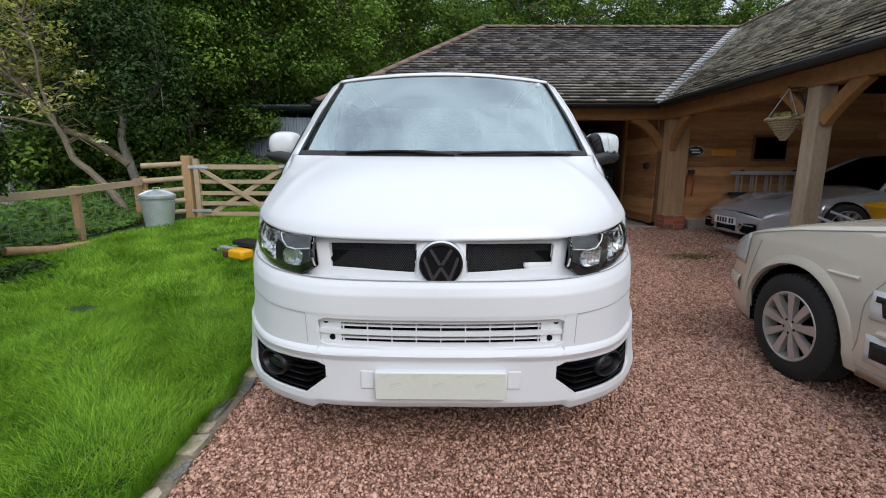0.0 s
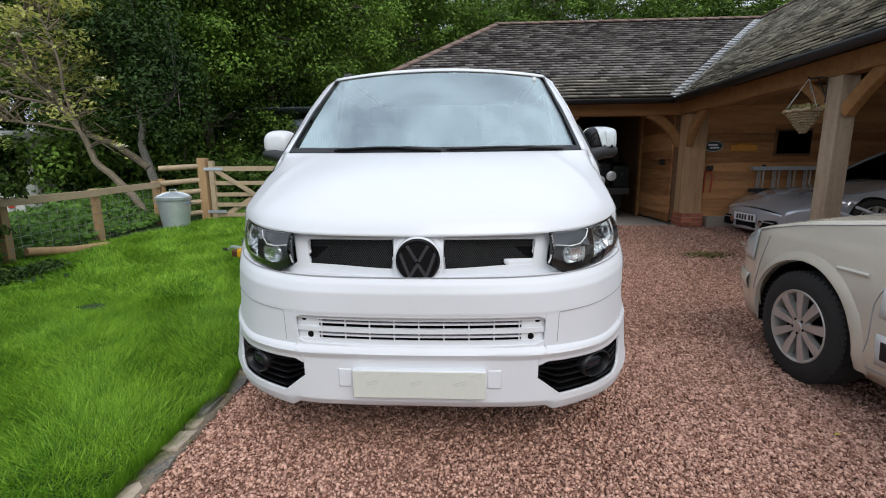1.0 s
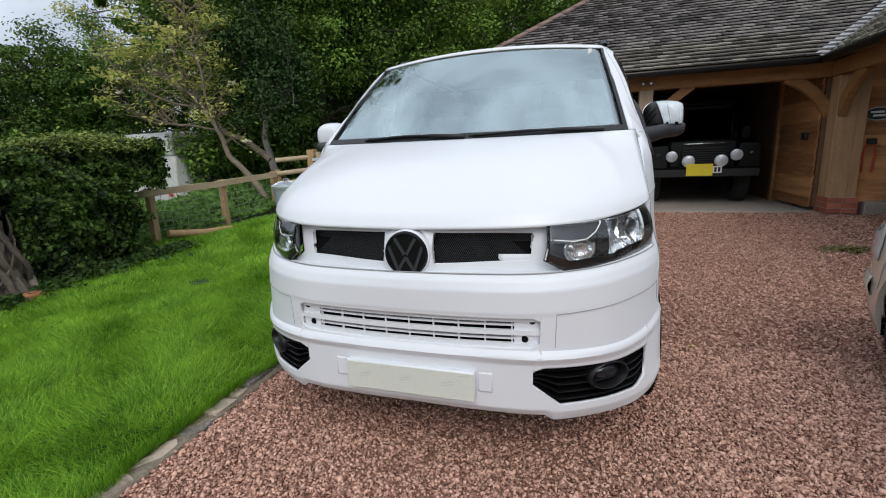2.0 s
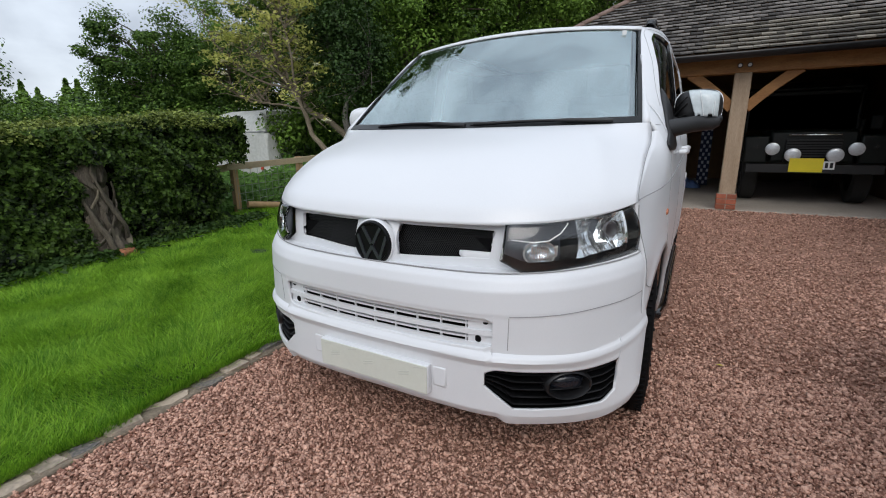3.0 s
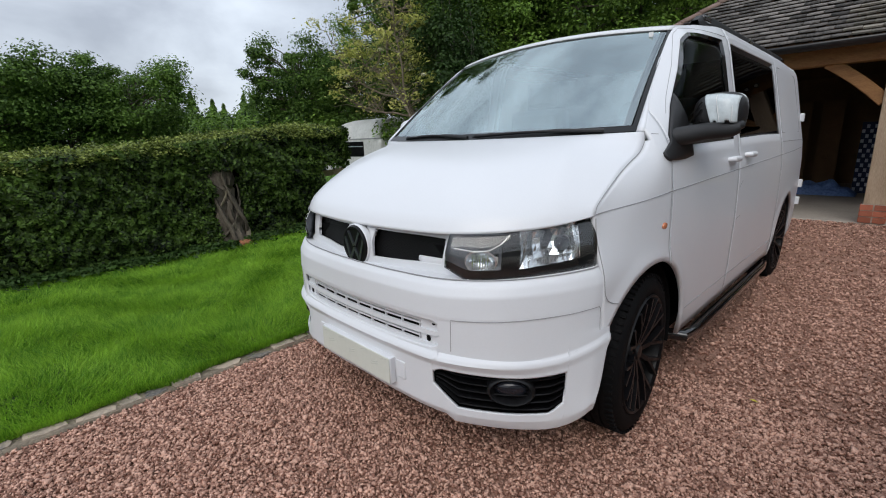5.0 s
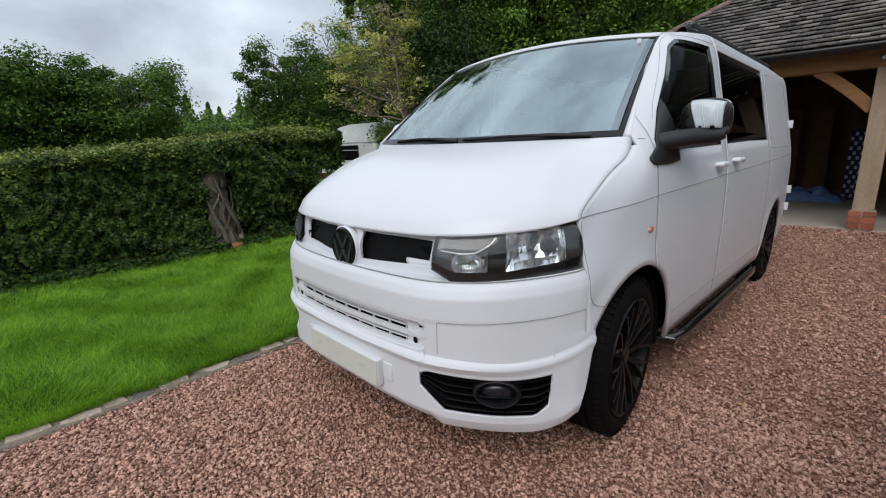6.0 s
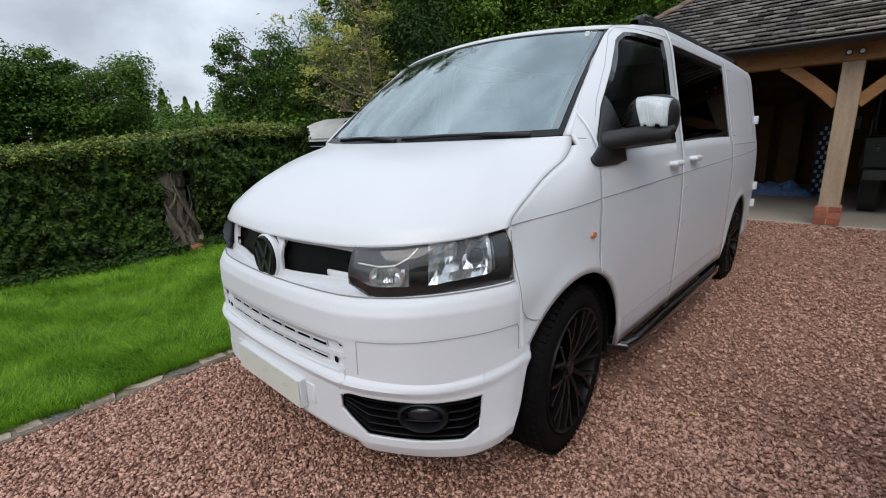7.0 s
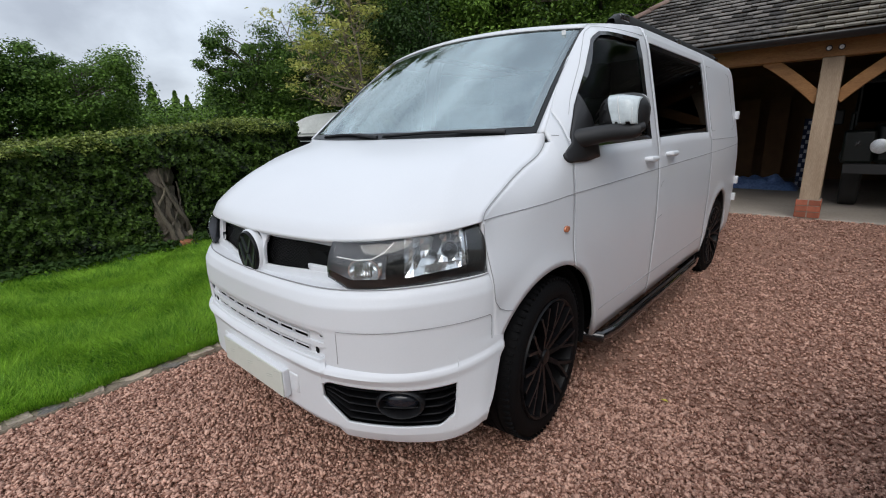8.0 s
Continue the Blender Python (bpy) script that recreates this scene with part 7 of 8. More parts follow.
# ---- cars ----
def car_shell(car, paint, half, belt, taper, y_front, y_rear, hubs, arch_r, wheel_r, sill, roof_z, cabin, glass, lower=0.0):
    """A painted body: sides with wheel arches, bonnet and boot, nose and tail, glasshouse and roof. +y is forward."""
    hx = lambda y, z: float(np.interp(z, [a for a, b in half], [b for a, b in half])) * taper(y)

    def bottom(y):
        b = sill
        for yc in hubs:
            if abs(y - yc) < arch_r:
                b = max(b, wheel_r + math.sqrt(arch_r ** 2 - (y - yc) ** 2))
        return b
    B = lambda y: float(np.interp(y, [a for a, b in belt], [b for a, b in belt]))
    cs = steps(y_rear, y_front, 110)
    for sx in (-1, 1):
        bm = bmesh.new()
        columns(cs, lambda y: [(min(bottom(y), B(y) - 0.02), B(y))], lambda y, z: (sx * hx(y, z), y, z), 14, bm)
        part("side_panel", outward(bm, (0, 0, 0.5)), paint, car, solid=0.01)
        for yc in hubs:
            bm = bmesh.new()
            lathe(bm, [(sx * 0.45, arch_r - 0.02), (sx * (hx(yc, wheel_r) - 0.02), arch_r - 0.004)], 28, "x", (0, yc, wheel_r))
            bmesh.ops.delete(bm, geom=[f for f in bm.faces if f.calc_center_median().z < sill], context="FACES")
            part("wheel_housing", bm, DARK, car)
    top = lambda u, y: (u * hx(y, B(y)), y, B(y) + 0.055 * (1 - u * u) + 0.012 * (1 - abs(u) ** 8))
    y_cowl, y_screen_top, y_back_top, y_back = cabin
    bm = sheet(top, steps(-1, 1, 28), steps(y_cowl - 0.06, y_front, 24))
    part("bonnet", outward(bm, (0, 0, 0.2)), paint, car, "painted bonnet", solid=0.008)
    bm = sheet(top, steps(-1, 1, 20), steps(y_rear, y_back + 0.05, 8))
    part("boot_lid", outward(bm, (0, 0, 0.2)), paint, car, solid=0.008)
    for ye, s in ((y_front, 1), (y_rear, -1)):
        bm = sheet(lambda u, z: (u * hx(ye, z), ye + s * 0.10 * (1 - abs(u) ** 2.5), z if z < B(ye) - 0.01 else B(ye) + 0.067 * (1 - u * u)), steps(-1, 1, 28), steps(sill, B(ye), 12))
        part("bumper_skin", outward(bm, (0, ye - s, 0.4)), paint, car, solid=0.008)
    rw = hx(y_screen_top, B(y_screen_top)) * 0.76

    def cabin_pt(y, t, sx=1):
        if y > y_screen_top:
            k = (y_cowl - y) / (y_cowl - y_screen_top)
        elif y < y_back_top:
            k = (y - y_back) / (y_back_top - y_back)
        else:
            k = 1.0
        zt = B(y) + (roof_z - B(y)) * max(0.0, min(1.0, k)) ** 0.8
        z = B(y) + (zt - B(y)) * t
        q = (z - B(y)) / (roof_z - B(y))
        return (sx * (hx(y, B(y)) - 0.02 + (rw - hx(y, B(y)) + 0.02) * q), y, z)
    for sx in (-1, 1):
        bm = sheet(lambda y, t: cabin_pt(y, t, sx), steps(y_back, y_cowl, 44), steps(0, 1, 8))
        part("side_glass", outward(bm, (0, (y_cowl + y_back) / 2, 0.9)), glass, car, "dark side glass")
        for a in (0.0, 1.0):
            pts = [cabin_pt(y, 1.0, sx) for y in steps(y_back, y_cowl, 30)]
        bm = bmesh.new()
        tube(bm, [(p[0] + sx * 0.004, p[1], p[2]) for p in pts], 0.030, 8)
        part("roof_frame", bm, paint, car)
        ym = (y_screen_top + y_back_top) / 2 - 0.05
        bm = bmesh.new()
        tube(bm, [tuple(Vector(cabin_pt(ym, t, sx)) + Vector((sx * 0.003, 0, 0))) for t in steps(0, 1, 5)], 0.034, 6)
        part("door_pillar", bm, BLACK_PLASTIC, car)
    cross = lambda y0, y1, n: sheet(lambda u, y: (abs(cabin_pt(y, 1)[0]) * u, y + 0.0, cabin_pt(y, 1)[2] + 0.03 * (1 - u * u)), steps(-1, 1, 18), steps(y0, y1, n))
    part("windscreen", outward(cross(y_screen_top, y_cowl - 0.002, 14), (0, 0, 0)), glass, car, "raked windscreen")
    part("rear_screen", outward(cross(y_back + 0.002, y_back_top, 10), (0, 0, 0)), glass, car, "rear screen")
    part("roof", outward(cross(y_back_top, y_screen_top, 12), (0, 0, 0)), paint, car, "painted roof", solid=0.01)
    part("floor_pan", boxes((0, (y_front + y_rear) / 2, sill + 0.03, 1.2, y_front - y_rear - 0.3, 0.05)), DARK, car)
    return hx, B


def car_wheel(car, x, y, r, rim, w, sx, spokes, rim_mat, label):
    wh = new("wheel")
    wh.parent = car
    wh["label"] = label
    face = sx * w / 2
    bm = bmesh.new()
    lathe(bm, [(-face * 0.95, rim), (-face, rim + 0.03), (-face * 0.96, r - 0.03), (-face * 0.75, r), (face * 0.75, r), (face * 0.96, r - 0.03), (face, rim + 0.03), (face * 0.95, rim)], 64, "x")
    for k in range(56):
        box(bm, sx * w * 0.36, 0, r - 0.003, w * 0.16, 0.007, 0.007, Matrix.Rotation(2 * math.pi * k / 56, 4, "X"))
    part("tyre", bm, RUBBER_DUSTY, wh, "worn dusty black tyre")
    bm = bmesh.new()
    lathe(bm, [(face * 0.93, rim + 0.004), (face * 0.99, rim - 0.004), (face * 0.92, rim - 0.016), (face * 0.5, rim - 0.025), (-face * 0.5, rim - 0.03)], 56, "x")
    part("rim", bm, rim_mat, wh, "alloy rim")
    bm = bmesh.new()
    lathe(bm, [(face * 0.2, rim - 0.02), (face * 0.2, 0.001)], 32, "x")
    part("brake_disc", bm, DARK, wh)
    bm = bmesh.new()
    lathe(bm, [(face * 0.55, 0.062), (face * 0.80, 0.052), (face * 0.86, 0.034), (face * 0.86, 0.001)], 32, "x")
    part("hub", bm, rim_mat, wh, "round hub")
    bm = bmesh.new()
    lathe(bm, [(face * 0.86, 0.026), (face * 0.90, 0.024), (face * 0.90, 0.001)], 20, "x")
    part("hub_cap", bm, rim_mat, wh, "plain hub cap")
    for k in range(5):
        a = 2 * math.pi * (k + 0.5) / 5
        bm = bmesh.new()
        lathe(bm, [(face * 0.80, 0.009), (face * 0.865, 0.008), (face * 0.865, 0.001)], 8, "x", (0, 0.041 * math.sin(a), 0.041 * math.cos(a)))
        part("wheel_bolt", bm, DARK, wh)
    for k in range(spokes):
        a = 2 * math.pi * k / spokes
        bm = bmesh.new()
        rows = []
        for rr, ww, ff in ((0.040, 0.030, 0.84), (rim * 0.6, 0.043, 0.94), (rim - 0.010, 0.052, 0.96)):
            for s in (-1, 1):
                rows.append(bm.verts.new((face * ff, s * ww / 2 * math.cos(a) + rr * math.sin(a), rr * math.cos(a) - s * ww / 2 * math.sin(a))))
                rows.append(bm.verts.new((face * (ff - 0.34), s * ww / 2 * math.cos(a) + rr * math.sin(a), rr * math.cos(a) - s * ww / 2 * math.sin(a))))
        for j in (0, 4):
            v = rows[j:j + 8]
            bm.faces.new((v[0], v[2], v[6], v[4]))
            bm.faces.new((v[0], v[4], v[5], v[1]))
            bm.faces.new((v[2], v[3], v[7], v[6]))
        bmesh.ops.recalc_face_normals(bm, faces=bm.faces)
        part("spoke", bm, rim_mat, wh)
    wh.location = (x, y, r)
    return wh


# champagne hatchback beside the van, nose to the barn
hb = thing("hatchback_car", "champagne metallic hatchback with silver alloys parked on gravel", "car", (2.93, 0.02, 0.0))
taper_h = lambda y: 1 - 0.20 * (max(0.0, y - 0.22) / 0.58) ** 2.2 - 0.12 * (max(0.0, -y - 2.6) / 0.75) ** 2
hx, HB = car_shell(hb, SILVER_GOLD, [(0.18, .82), (0.30, .875), (0.45, .888), (0.62, .888), (0.80, .868), (0.90, .835), (1.0, .80)],
                   [(-3.36, .93), (-3.0, 1.0), (-1.5, .995), (-0.55, .965), (-0.3, .935), (0.1, .885), (0.45, .815), (0.64, .740), (0.71, .68), (0.76, .61)],
                   taper_h, 0.76, -3.36, (0.0, -2.625), 0.372, 0.312, 0.20, 1.44, (-0.55, -1.25, -2.6, -3.2), TINT_GLASS)
for sx in (-1, 1):
    for y in (0.0, -2.625):
        car_wheel(hb, sx * 0.79, y, 0.312, 0.205, 0.195, sx, 9, ALLOY, "nine-spoke silver alloy wheel")
    # flared arch lip
    for yc in (0.0, -2.625):
        bm = bmesh.new()
        def lip(a, k):
            rr = (0.372, 0.374, 0.395, 0.430)[k]
            yy, zz = yc + rr * math.cos(a), 0.312 + rr * math.sin(a)
            return (sx * (hx(yy, zz) + (-0.01, 0.016, 0.018, -0.003)[k]), yy, zz)
        sheet(lip, steps(-0.22, math.pi + 0.22, 36), [0, 1, 2, 3], bm)
        part("arch_lip", bm, SILVER_GOLD, hb)
    # lamp, bumper strip, repeater, door seam, handle, mirror
    def on(y, z, out=0.0, sx=sx):
        return (sx * (hx(y, z) + out), y, z)
    bm = sheet(lambda y, t: on(y, 0.60 + t * (HB(y) - 0.615) , 0.006), steps(0.44, 0.755, 10), steps(0, 1, 5))
    part("headlamp", bm, mat("lamp_glass", (0.42, 0.44, 0.43), 0.12, vary=0.1, bump=0.0, coat=0.5), hb, "pale headlamp glass", solid=0.004)
    bm = sheet(lambda y, t: on(y, 0.40 + t * 0.10, 0.018 * math.sin(math.pi * t)), steps(0.50, 0.76, 10), steps(0, 1, 5))
    part("bumper_strip", bm, SILVER_GOLD, hb, "raised bumper corner strip", solid=0.006)
    bm = bmesh.new()
    tube(bm, [on(y, 0.700, 0.004) for y in steps(-0.22, -0.40, 4)], 0.011, 6)
    part("side_repeater", bm, mat("clear_repeater", (0.55, 0.53, 0.47), 0.2, vary=0.05, bump=0.0), hb, "clear side repeater")
    for pts in ([on(-0.445 + 0.20 * smooth(z, 0.55, 0.95) * -1 + 0.06 * smooth(z, 0.45, 0.2), z, 0.001) for z in steps(0.22, 0.955, 16)],
                [on(-1.62, z, 0.001) for z in steps(0.22, 0.98, 12)], [on(y, HB(y) - 0.012, 0.0015) for y in steps(-0.50, 0.45, 20)],
                [on(0.42 - 0.1 * t, 0.42 + 0.36 * t, 0.001) for t in steps(0, 1, 6)], [on(y, 0.265, 0.001) for y in steps(-0.40, -2.2, 12)]):
        bm = bmesh.new()
        tube(bm, pts, 0.0028, 5)
        part("panel_gap", bm, GAP, hb)
    bm = bmesh.new()
    tube(bm, [on(y, 0.475, 0.008) for y in steps(-0.55, -2.15, 14)], 0.017, 8)
    part("door_moulding", bm, SILVER_GOLD, hb, "body-coloured door moulding")
    bm = bmesh.new()
    tube(bm, [on(-1.40, 0.86, 0.0), on(-1.43, 0.86, 0.03), on(-1.55, 0.86, 0.03), on(-1.58, 0.86, 0.0)], 0.012, 8)
    part("door_handle", bm, SILVER_GOLD, hb)
    bm = boxes((sx * 0.93, -0.86, 1.03, 0.20, 0.11, 0.13))
    mm = part("door_mirror", bm, SILVER_GOLD, hb, "door mirror", bevel=0.04)
    part("mirror_stalk", boxes((sx * 0.83, -0.80, 0.985, 0.10, 0.10, 0.05)), BLACK_PLASTIC, mm, bevel=0.015)
    # magnetic door signs with illegible lettering
    for z0, z1 in ((0.53, 0.67), (0.31, 0.455)):
        bm = sheet(lambda y, z: on(y, z, 0.006), steps(-0.485, -1.50, 12), steps(z0, z1, 3))
        sg = part("door_sign", bm, WHITE_PLATE, hb, "white magnetic door sign", solid=0.002)
        for k in range(5):
            bm = sheet(lambda y, z: on(y, z, 0.0105), steps(-0.515 - k * 0.17, -0.605 - k * 0.17, 3), steps(z0 + 0.03, z1 - 0.03, 3))
            if z0 > 0.5 and k == 1:
                bm.free()
                bm = sheet(lambda y, z: on(y + 0.25 * (z - z0 - 0.07), z, 0.0105), steps(-0.635, -0.668, 2), steps(z0 + 0.025, z1 - 0.024, 3))
            if z0 > 0.5 and k == 0:
                bm.free()
                bm = sheet(lambda y, z: on(y, z, 0.0105), steps(-0.51, -0.61, 3), steps(z1 - 0.052, z1 - 0.024, 2))
                sheet(lambda y, z: on(y + 0.25 * (z - z0 - 0.07), z, 0.0105), steps(-0.545, -0.58, 2), steps(z0 + 0.025, z1 - 0.045, 3), bm)
            part("lettering_bar", bm, INK, sg, solid=0.001)
part("front_plate", boxes((0, 0.918, 0.42, 0.50, 0.01, 0.11)), WHITE_PLATE, hb, bevel=0.003)
part("front_grille", boxes((0, 0.91, 0.31, 0.9, 0.02, 0.12)), BLACK_PLASTIC, hb, bevel=0.02)

# silver sports car in the side bay, nose outwards
sc = thing("sports_car", "low silver sports car parked in the barn bay", "car", (5.48, 4.44, 0.13), 90)
taper_s = lambda y: 1 - 0.30 * (max(0.0, y - 0.25) / 0.75) ** 2.4 - 0.15 * (max(0.0, -y - 2.5) / 0.9) ** 2
sx_h, SB = car_shell(sc, SILVER_BLUE, [(0.12, .80), (0.25, .87), (0.45, .895), (0.60, .87), (0.68, .80), (0.78, .74)],
                     [(-3.35, .66), (-2.9, .86), (-1.8, .88), (-0.6, .80), (-0.2, .735), (0.05, .70), (0.35, .665), (0.65, .575), (0.88, .47), (0.98, .40)],
                     taper_s, 0.98, -3.35, (0.0, -2.415), 0.35, 0.315, 0.14, 1.28, (-0.55, -1.35, -2.0, -3.0), TINT_GLASS)
for s in (-1, 1):
    for y in (0.0, -2.415):
        car_wheel(sc, s * 0.80, y, 0.315, 0.23, 0.22, s, 10, ALLOY, "silver alloy wheel")
    bm = bmesh.new()
    r0 = bmesh.ops.create_uvsphere(bm, u_segments=24, v_segments=12, radius=1.0)
    ob = part("headlamp", bm, CLEAR, sc, "oval clear headlamp")
    ob.matrix_world = sc.matrix_world @ pose(s * 0.60, 0.44, 0.605, -28, s * 22, s * 18) @ Matrix.Diagonal((0.125, 0.23, 0.055, 1))
    bm = bmesh.new()
    bmesh.ops.create_uvsphere(bm, u_segments=16, v_segments=8, radius=1.0)
    o2 = part("reflector", bm, CHROME, sc, "chrome lamp reflector")
    o2.matrix_world = sc.matrix_world @ pose(s * 0.60, 0.44, 0.595, -28, s * 22, s * 18) @ Matrix.Diagonal((0.10, 0.19, 0.03, 1))
    part("air_intake", boxes((s * 0.44, 1.025, 0.235, 0.32, 0.07, 0.16)), DARK, sc, "black side air intake", bevel=0.03)
    part("intake_bar", boxes((s * 0.44, 1.065, 0.285, 0.32, 0.02, 0.016)), SILVER_BLUE, sc, bevel=0.004)
    bm = bmesh.new()
    lathe(bm, [(1.085, 0.001), (1.08, 0.045), (1.04, 0.052)], 24, "y", (s * 0.34, 0, 0.258))
    part("fog_lamp", bm, CHROME, sc, "round fog lamp")
part("centre_intake", boxes((0, 1.055, 0.215, 0.48, 0.05, 0.10)), DARK, sc, "black centre intake", bevel=0.02)
pl = part("number_plate", boxes((0, 1.092, 0.318, 0.52, 0.012, 0.112)), WHITE_PLATE, sc, "white front number plate", bevel=0.002)
for k in range(6):
    part("plate_bar", boxes((-0.19 + k * 0.066 + (0.03 if k > 1 else 0), 1.0995, 0.318, 0.042, 0.003, 0.075)), INK, pl, smooth=False)

# dark four-by-four in the rear bay
LAMP_FACE = mat("lamp_face_glass", (0.62, 0.65, 0.68), 0.3, metal=0.4, vary=0.2, scale=30, fine=120, bump=0.1)
lr = thing("off_road_car", "dark green boxy off-road vehicle garaged in the barn", "car", (2.51, 6.42, 0.2), 180)
bm = boxes((0, -0.75, 0.86, 1.06, 1.35, 0.50))
part("bonnet", bm, GREEN_BLACK, lr, "dark flat bonnet", bevel=0.05)
for s in (-1, 1):
    wing = part("wing", boxes((s * 0.69, -0.72, 0.82, 0.32, 1.40, 0.42)), GREEN_BLACK, lr, "square front wing", bevel=0.03)
    part("arch_trim", boxes((s * 0.84, -0.55, 0.70, 0.05, 0.95, 0.10)), BLACK_PLASTIC, lr, bevel=0.02)
    bm = bmesh.new()
    lathe(bm, [(-0.01, 0.092), (0.02, 0.092), (0.024, 0.082), (0.030, 0.05), (0.032, 0.001)], 28, "y", (s * 0.49, 0.0, 0.83))
    part("headlamp", bm, LAMP_FACE, lr, "round headlamp")
    bm = bmesh.new()
    lathe(bm, [(-0.03, 0.098), (0.02, 0.10), (0.028, 0.09), (0.034, 0.05), (0.036, 0.001)], 28, "y", (s * 0.245, 0.10, 0.745))
    part("spot_lamp", bm, LAMP_FACE, lr, "round spot lamp on the bumper")
    bm = bmesh.new()
    lathe(bm, [(0.0, 0.035), (0.03, 0.03), (0.035, 0.001)], 16, "y", (s * 0.70, 0.0, 0.86))
    part("side_lamp", bm, CLEAR, lr)
    car_wheel(lr, s * 0.70, -0.62, 0.38, 0.205, 0.22, s, 5, BLACK_PLASTIC, "black off-road wheel")
    car_wheel(lr, s * 0.70, -2.98, 0.38, 0.205, 0.22, s, 5, BLACK_PLASTIC, "black off-road wheel")
    part("door_mirror", boxes((s * 0.98, -1.35, 1.22, 0.15, 0.04, 0.22)), BLACK_PLASTIC, lr, bevel=0.02)
    part("side_body", boxes((s * 0.80, -2.4, 0.95, 0.06, 2.2, 0.65)), GREEN_BLACK, lr, bevel=0.02)
    part("side_window", boxes((s * 0.78, -2.4, 1.52, 0.02, 2.0, 0.45)), TINT_GLASS, lr)
    part("screen_pillar", boxes((s * 0.77, -1.46, 1.42, 0.06, 0.10, 0.66)), GREEN_BLACK, lr, bevel=0.01)
part("front_grille", boxes((0, -0.05, 0.80, 0.66, 0.06, 0.34)), BLACK_PLASTIC, lr, "black radiator grille", bevel=0.01)
for k in range(8):
    part("grille_bar", boxes((0, -0.015, 0.67 + k * 0.038, 0.64, 0.012, 0.012)), DARK, lr, smooth=False)
part("bonnet_trim", boxes((0, -0.03, 1.035, 0.62, 0.02, 0.02)), CHROME, lr, "thin bright strip", bevel=0.004)
part("bumper", boxes((0, 0.05, 0.545, 1.62, 0.14, 0.13)), BLACK_PLASTIC, lr, "black steel bumper", bevel=0.01)
npv = part("number_plate", boxes((0.0, 0.128, 0.60, 0.52, 0.01, 0.115)), WHITE_PLATE, lr, "white plate half hidden by a yellow card", bevel=0.002)
part("yellow_card", boxes((0.075, 0.139, 0.60, 0.40, 0.006, 0.20)), YELLOW_PLATE, lr, "plain yellow card")
for k in range(2):
    part("plate_bar", boxes((-0.165 - k * 0.055, 0.135, 0.60, 0.034, 0.003, 0.075)), INK, npv, smooth=False)
ob = part("windscreen", boxes((0, 0, 0, 1.48, 0.012, 0.56)), TINT_GLASS, lr, "upright windscreen")
ob.matrix_world = lr.matrix_world @ pose(0, -1.50, 1.42, 8, 0, 0)
part("roof", boxes((0, -2.5, 1.79, 1.62, 2.2, 0.08)), GREEN_BLACK, lr, bevel=0.03)
part("tub", boxes((0, -2.4, 0.62, 1.5, 2.2, 0.1)), DARK, lr)
part("screen_header", boxes((0, -1.52, 1.73, 1.56, 0.08, 0.08)), GREEN_BLACK, lr, bevel=0.01)

# ---- things in and on the barn ----
bk = thing("hanging_basket", "empty conical wicker hanging basket on a bracket", "hanging basket", (3.75, 2.58, 1.54))
n, turns = 0, 9
for k in range(turns):
    t = k / (turns - 1)
    bm = bmesh.new()
    R = 0.035 + 0.185 * t
    tube(bm, [((R + 0.007 * math.sin(i * 3.1 + k)) * math.cos(2 * math.pi * i / 40), (R + 0.007 * math.sin(i * 3.1 + k)) * math.sin(2 * math.pi * i / 40), 0.02 + 0.22 * t + 0.005 * math.sin(i * 2.3)) for i in range(41)], 0.014, 6, caps=False)
    part("wicker_ring", bm, WICKER, bk)
for k in range(14):
    a = 2 * math.pi * k / 14
    bm = bmesh.new()
    tube(bm, [(0.03 * math.cos(a), 0.03 * math.sin(a), 0.0), (0.23 * math.cos(a), 0.23 * math.sin(a), 0.26)], 0.006, 5)
    part("stake", bm, WICKER, bk)
bm = bmesh.new()
tube(bm, [(0.235 * math.cos(2 * math.pi * i / 40), 0.235 * math.sin(2 * math.pi * i / 40), 0.245 + 0.008 * math.sin(i * 1.7)) for i in range(41)], 0.018, 7, caps=False)
part("rim", bm, WICKER, bk)
r = np.random.default_rng(7)
c = np.stack([r.normal(0, 0.10, 160), r.normal(0, 0.10, 160), r.uniform(0.23, 0.30, 160)], 1)
leaves("dry_moss", c, 0.05, mat("dry_moss", (0.28, 0.24, 0.09), 0.9, vary=0.3, bump=0.0), r, bk)
for k in range(3):
    a = 2 * math.pi * k / 3 + 0.5
    bm = bmesh.new()
    tube(bm, [(0.225 * math.cos(a), 0.225 * math.sin(a), 0.25), (0, 0, 0.60)], 0.004, 5)
    part("chain", bm, GALV, bk)
bm = bmesh.new()
tube(bm, [(3.79, 2.375, 1.82), (3.785, 2.375, 2.06), (3.77, 2.45, 2.08), (3.75, 2.56, 2.085), (3.75, 2.60, 2.11)], 0.008, 6)
tube(bm, [(3.79, 2.375, 1.88), (3.765, 2.48, 2.08)], 0.006, 6)
bk.scale = (0.76, 0.76, 0.92)
tagged(finish("basket_bracket", bm, INK), "black wrought iron bracket on the oak post", "bracket")

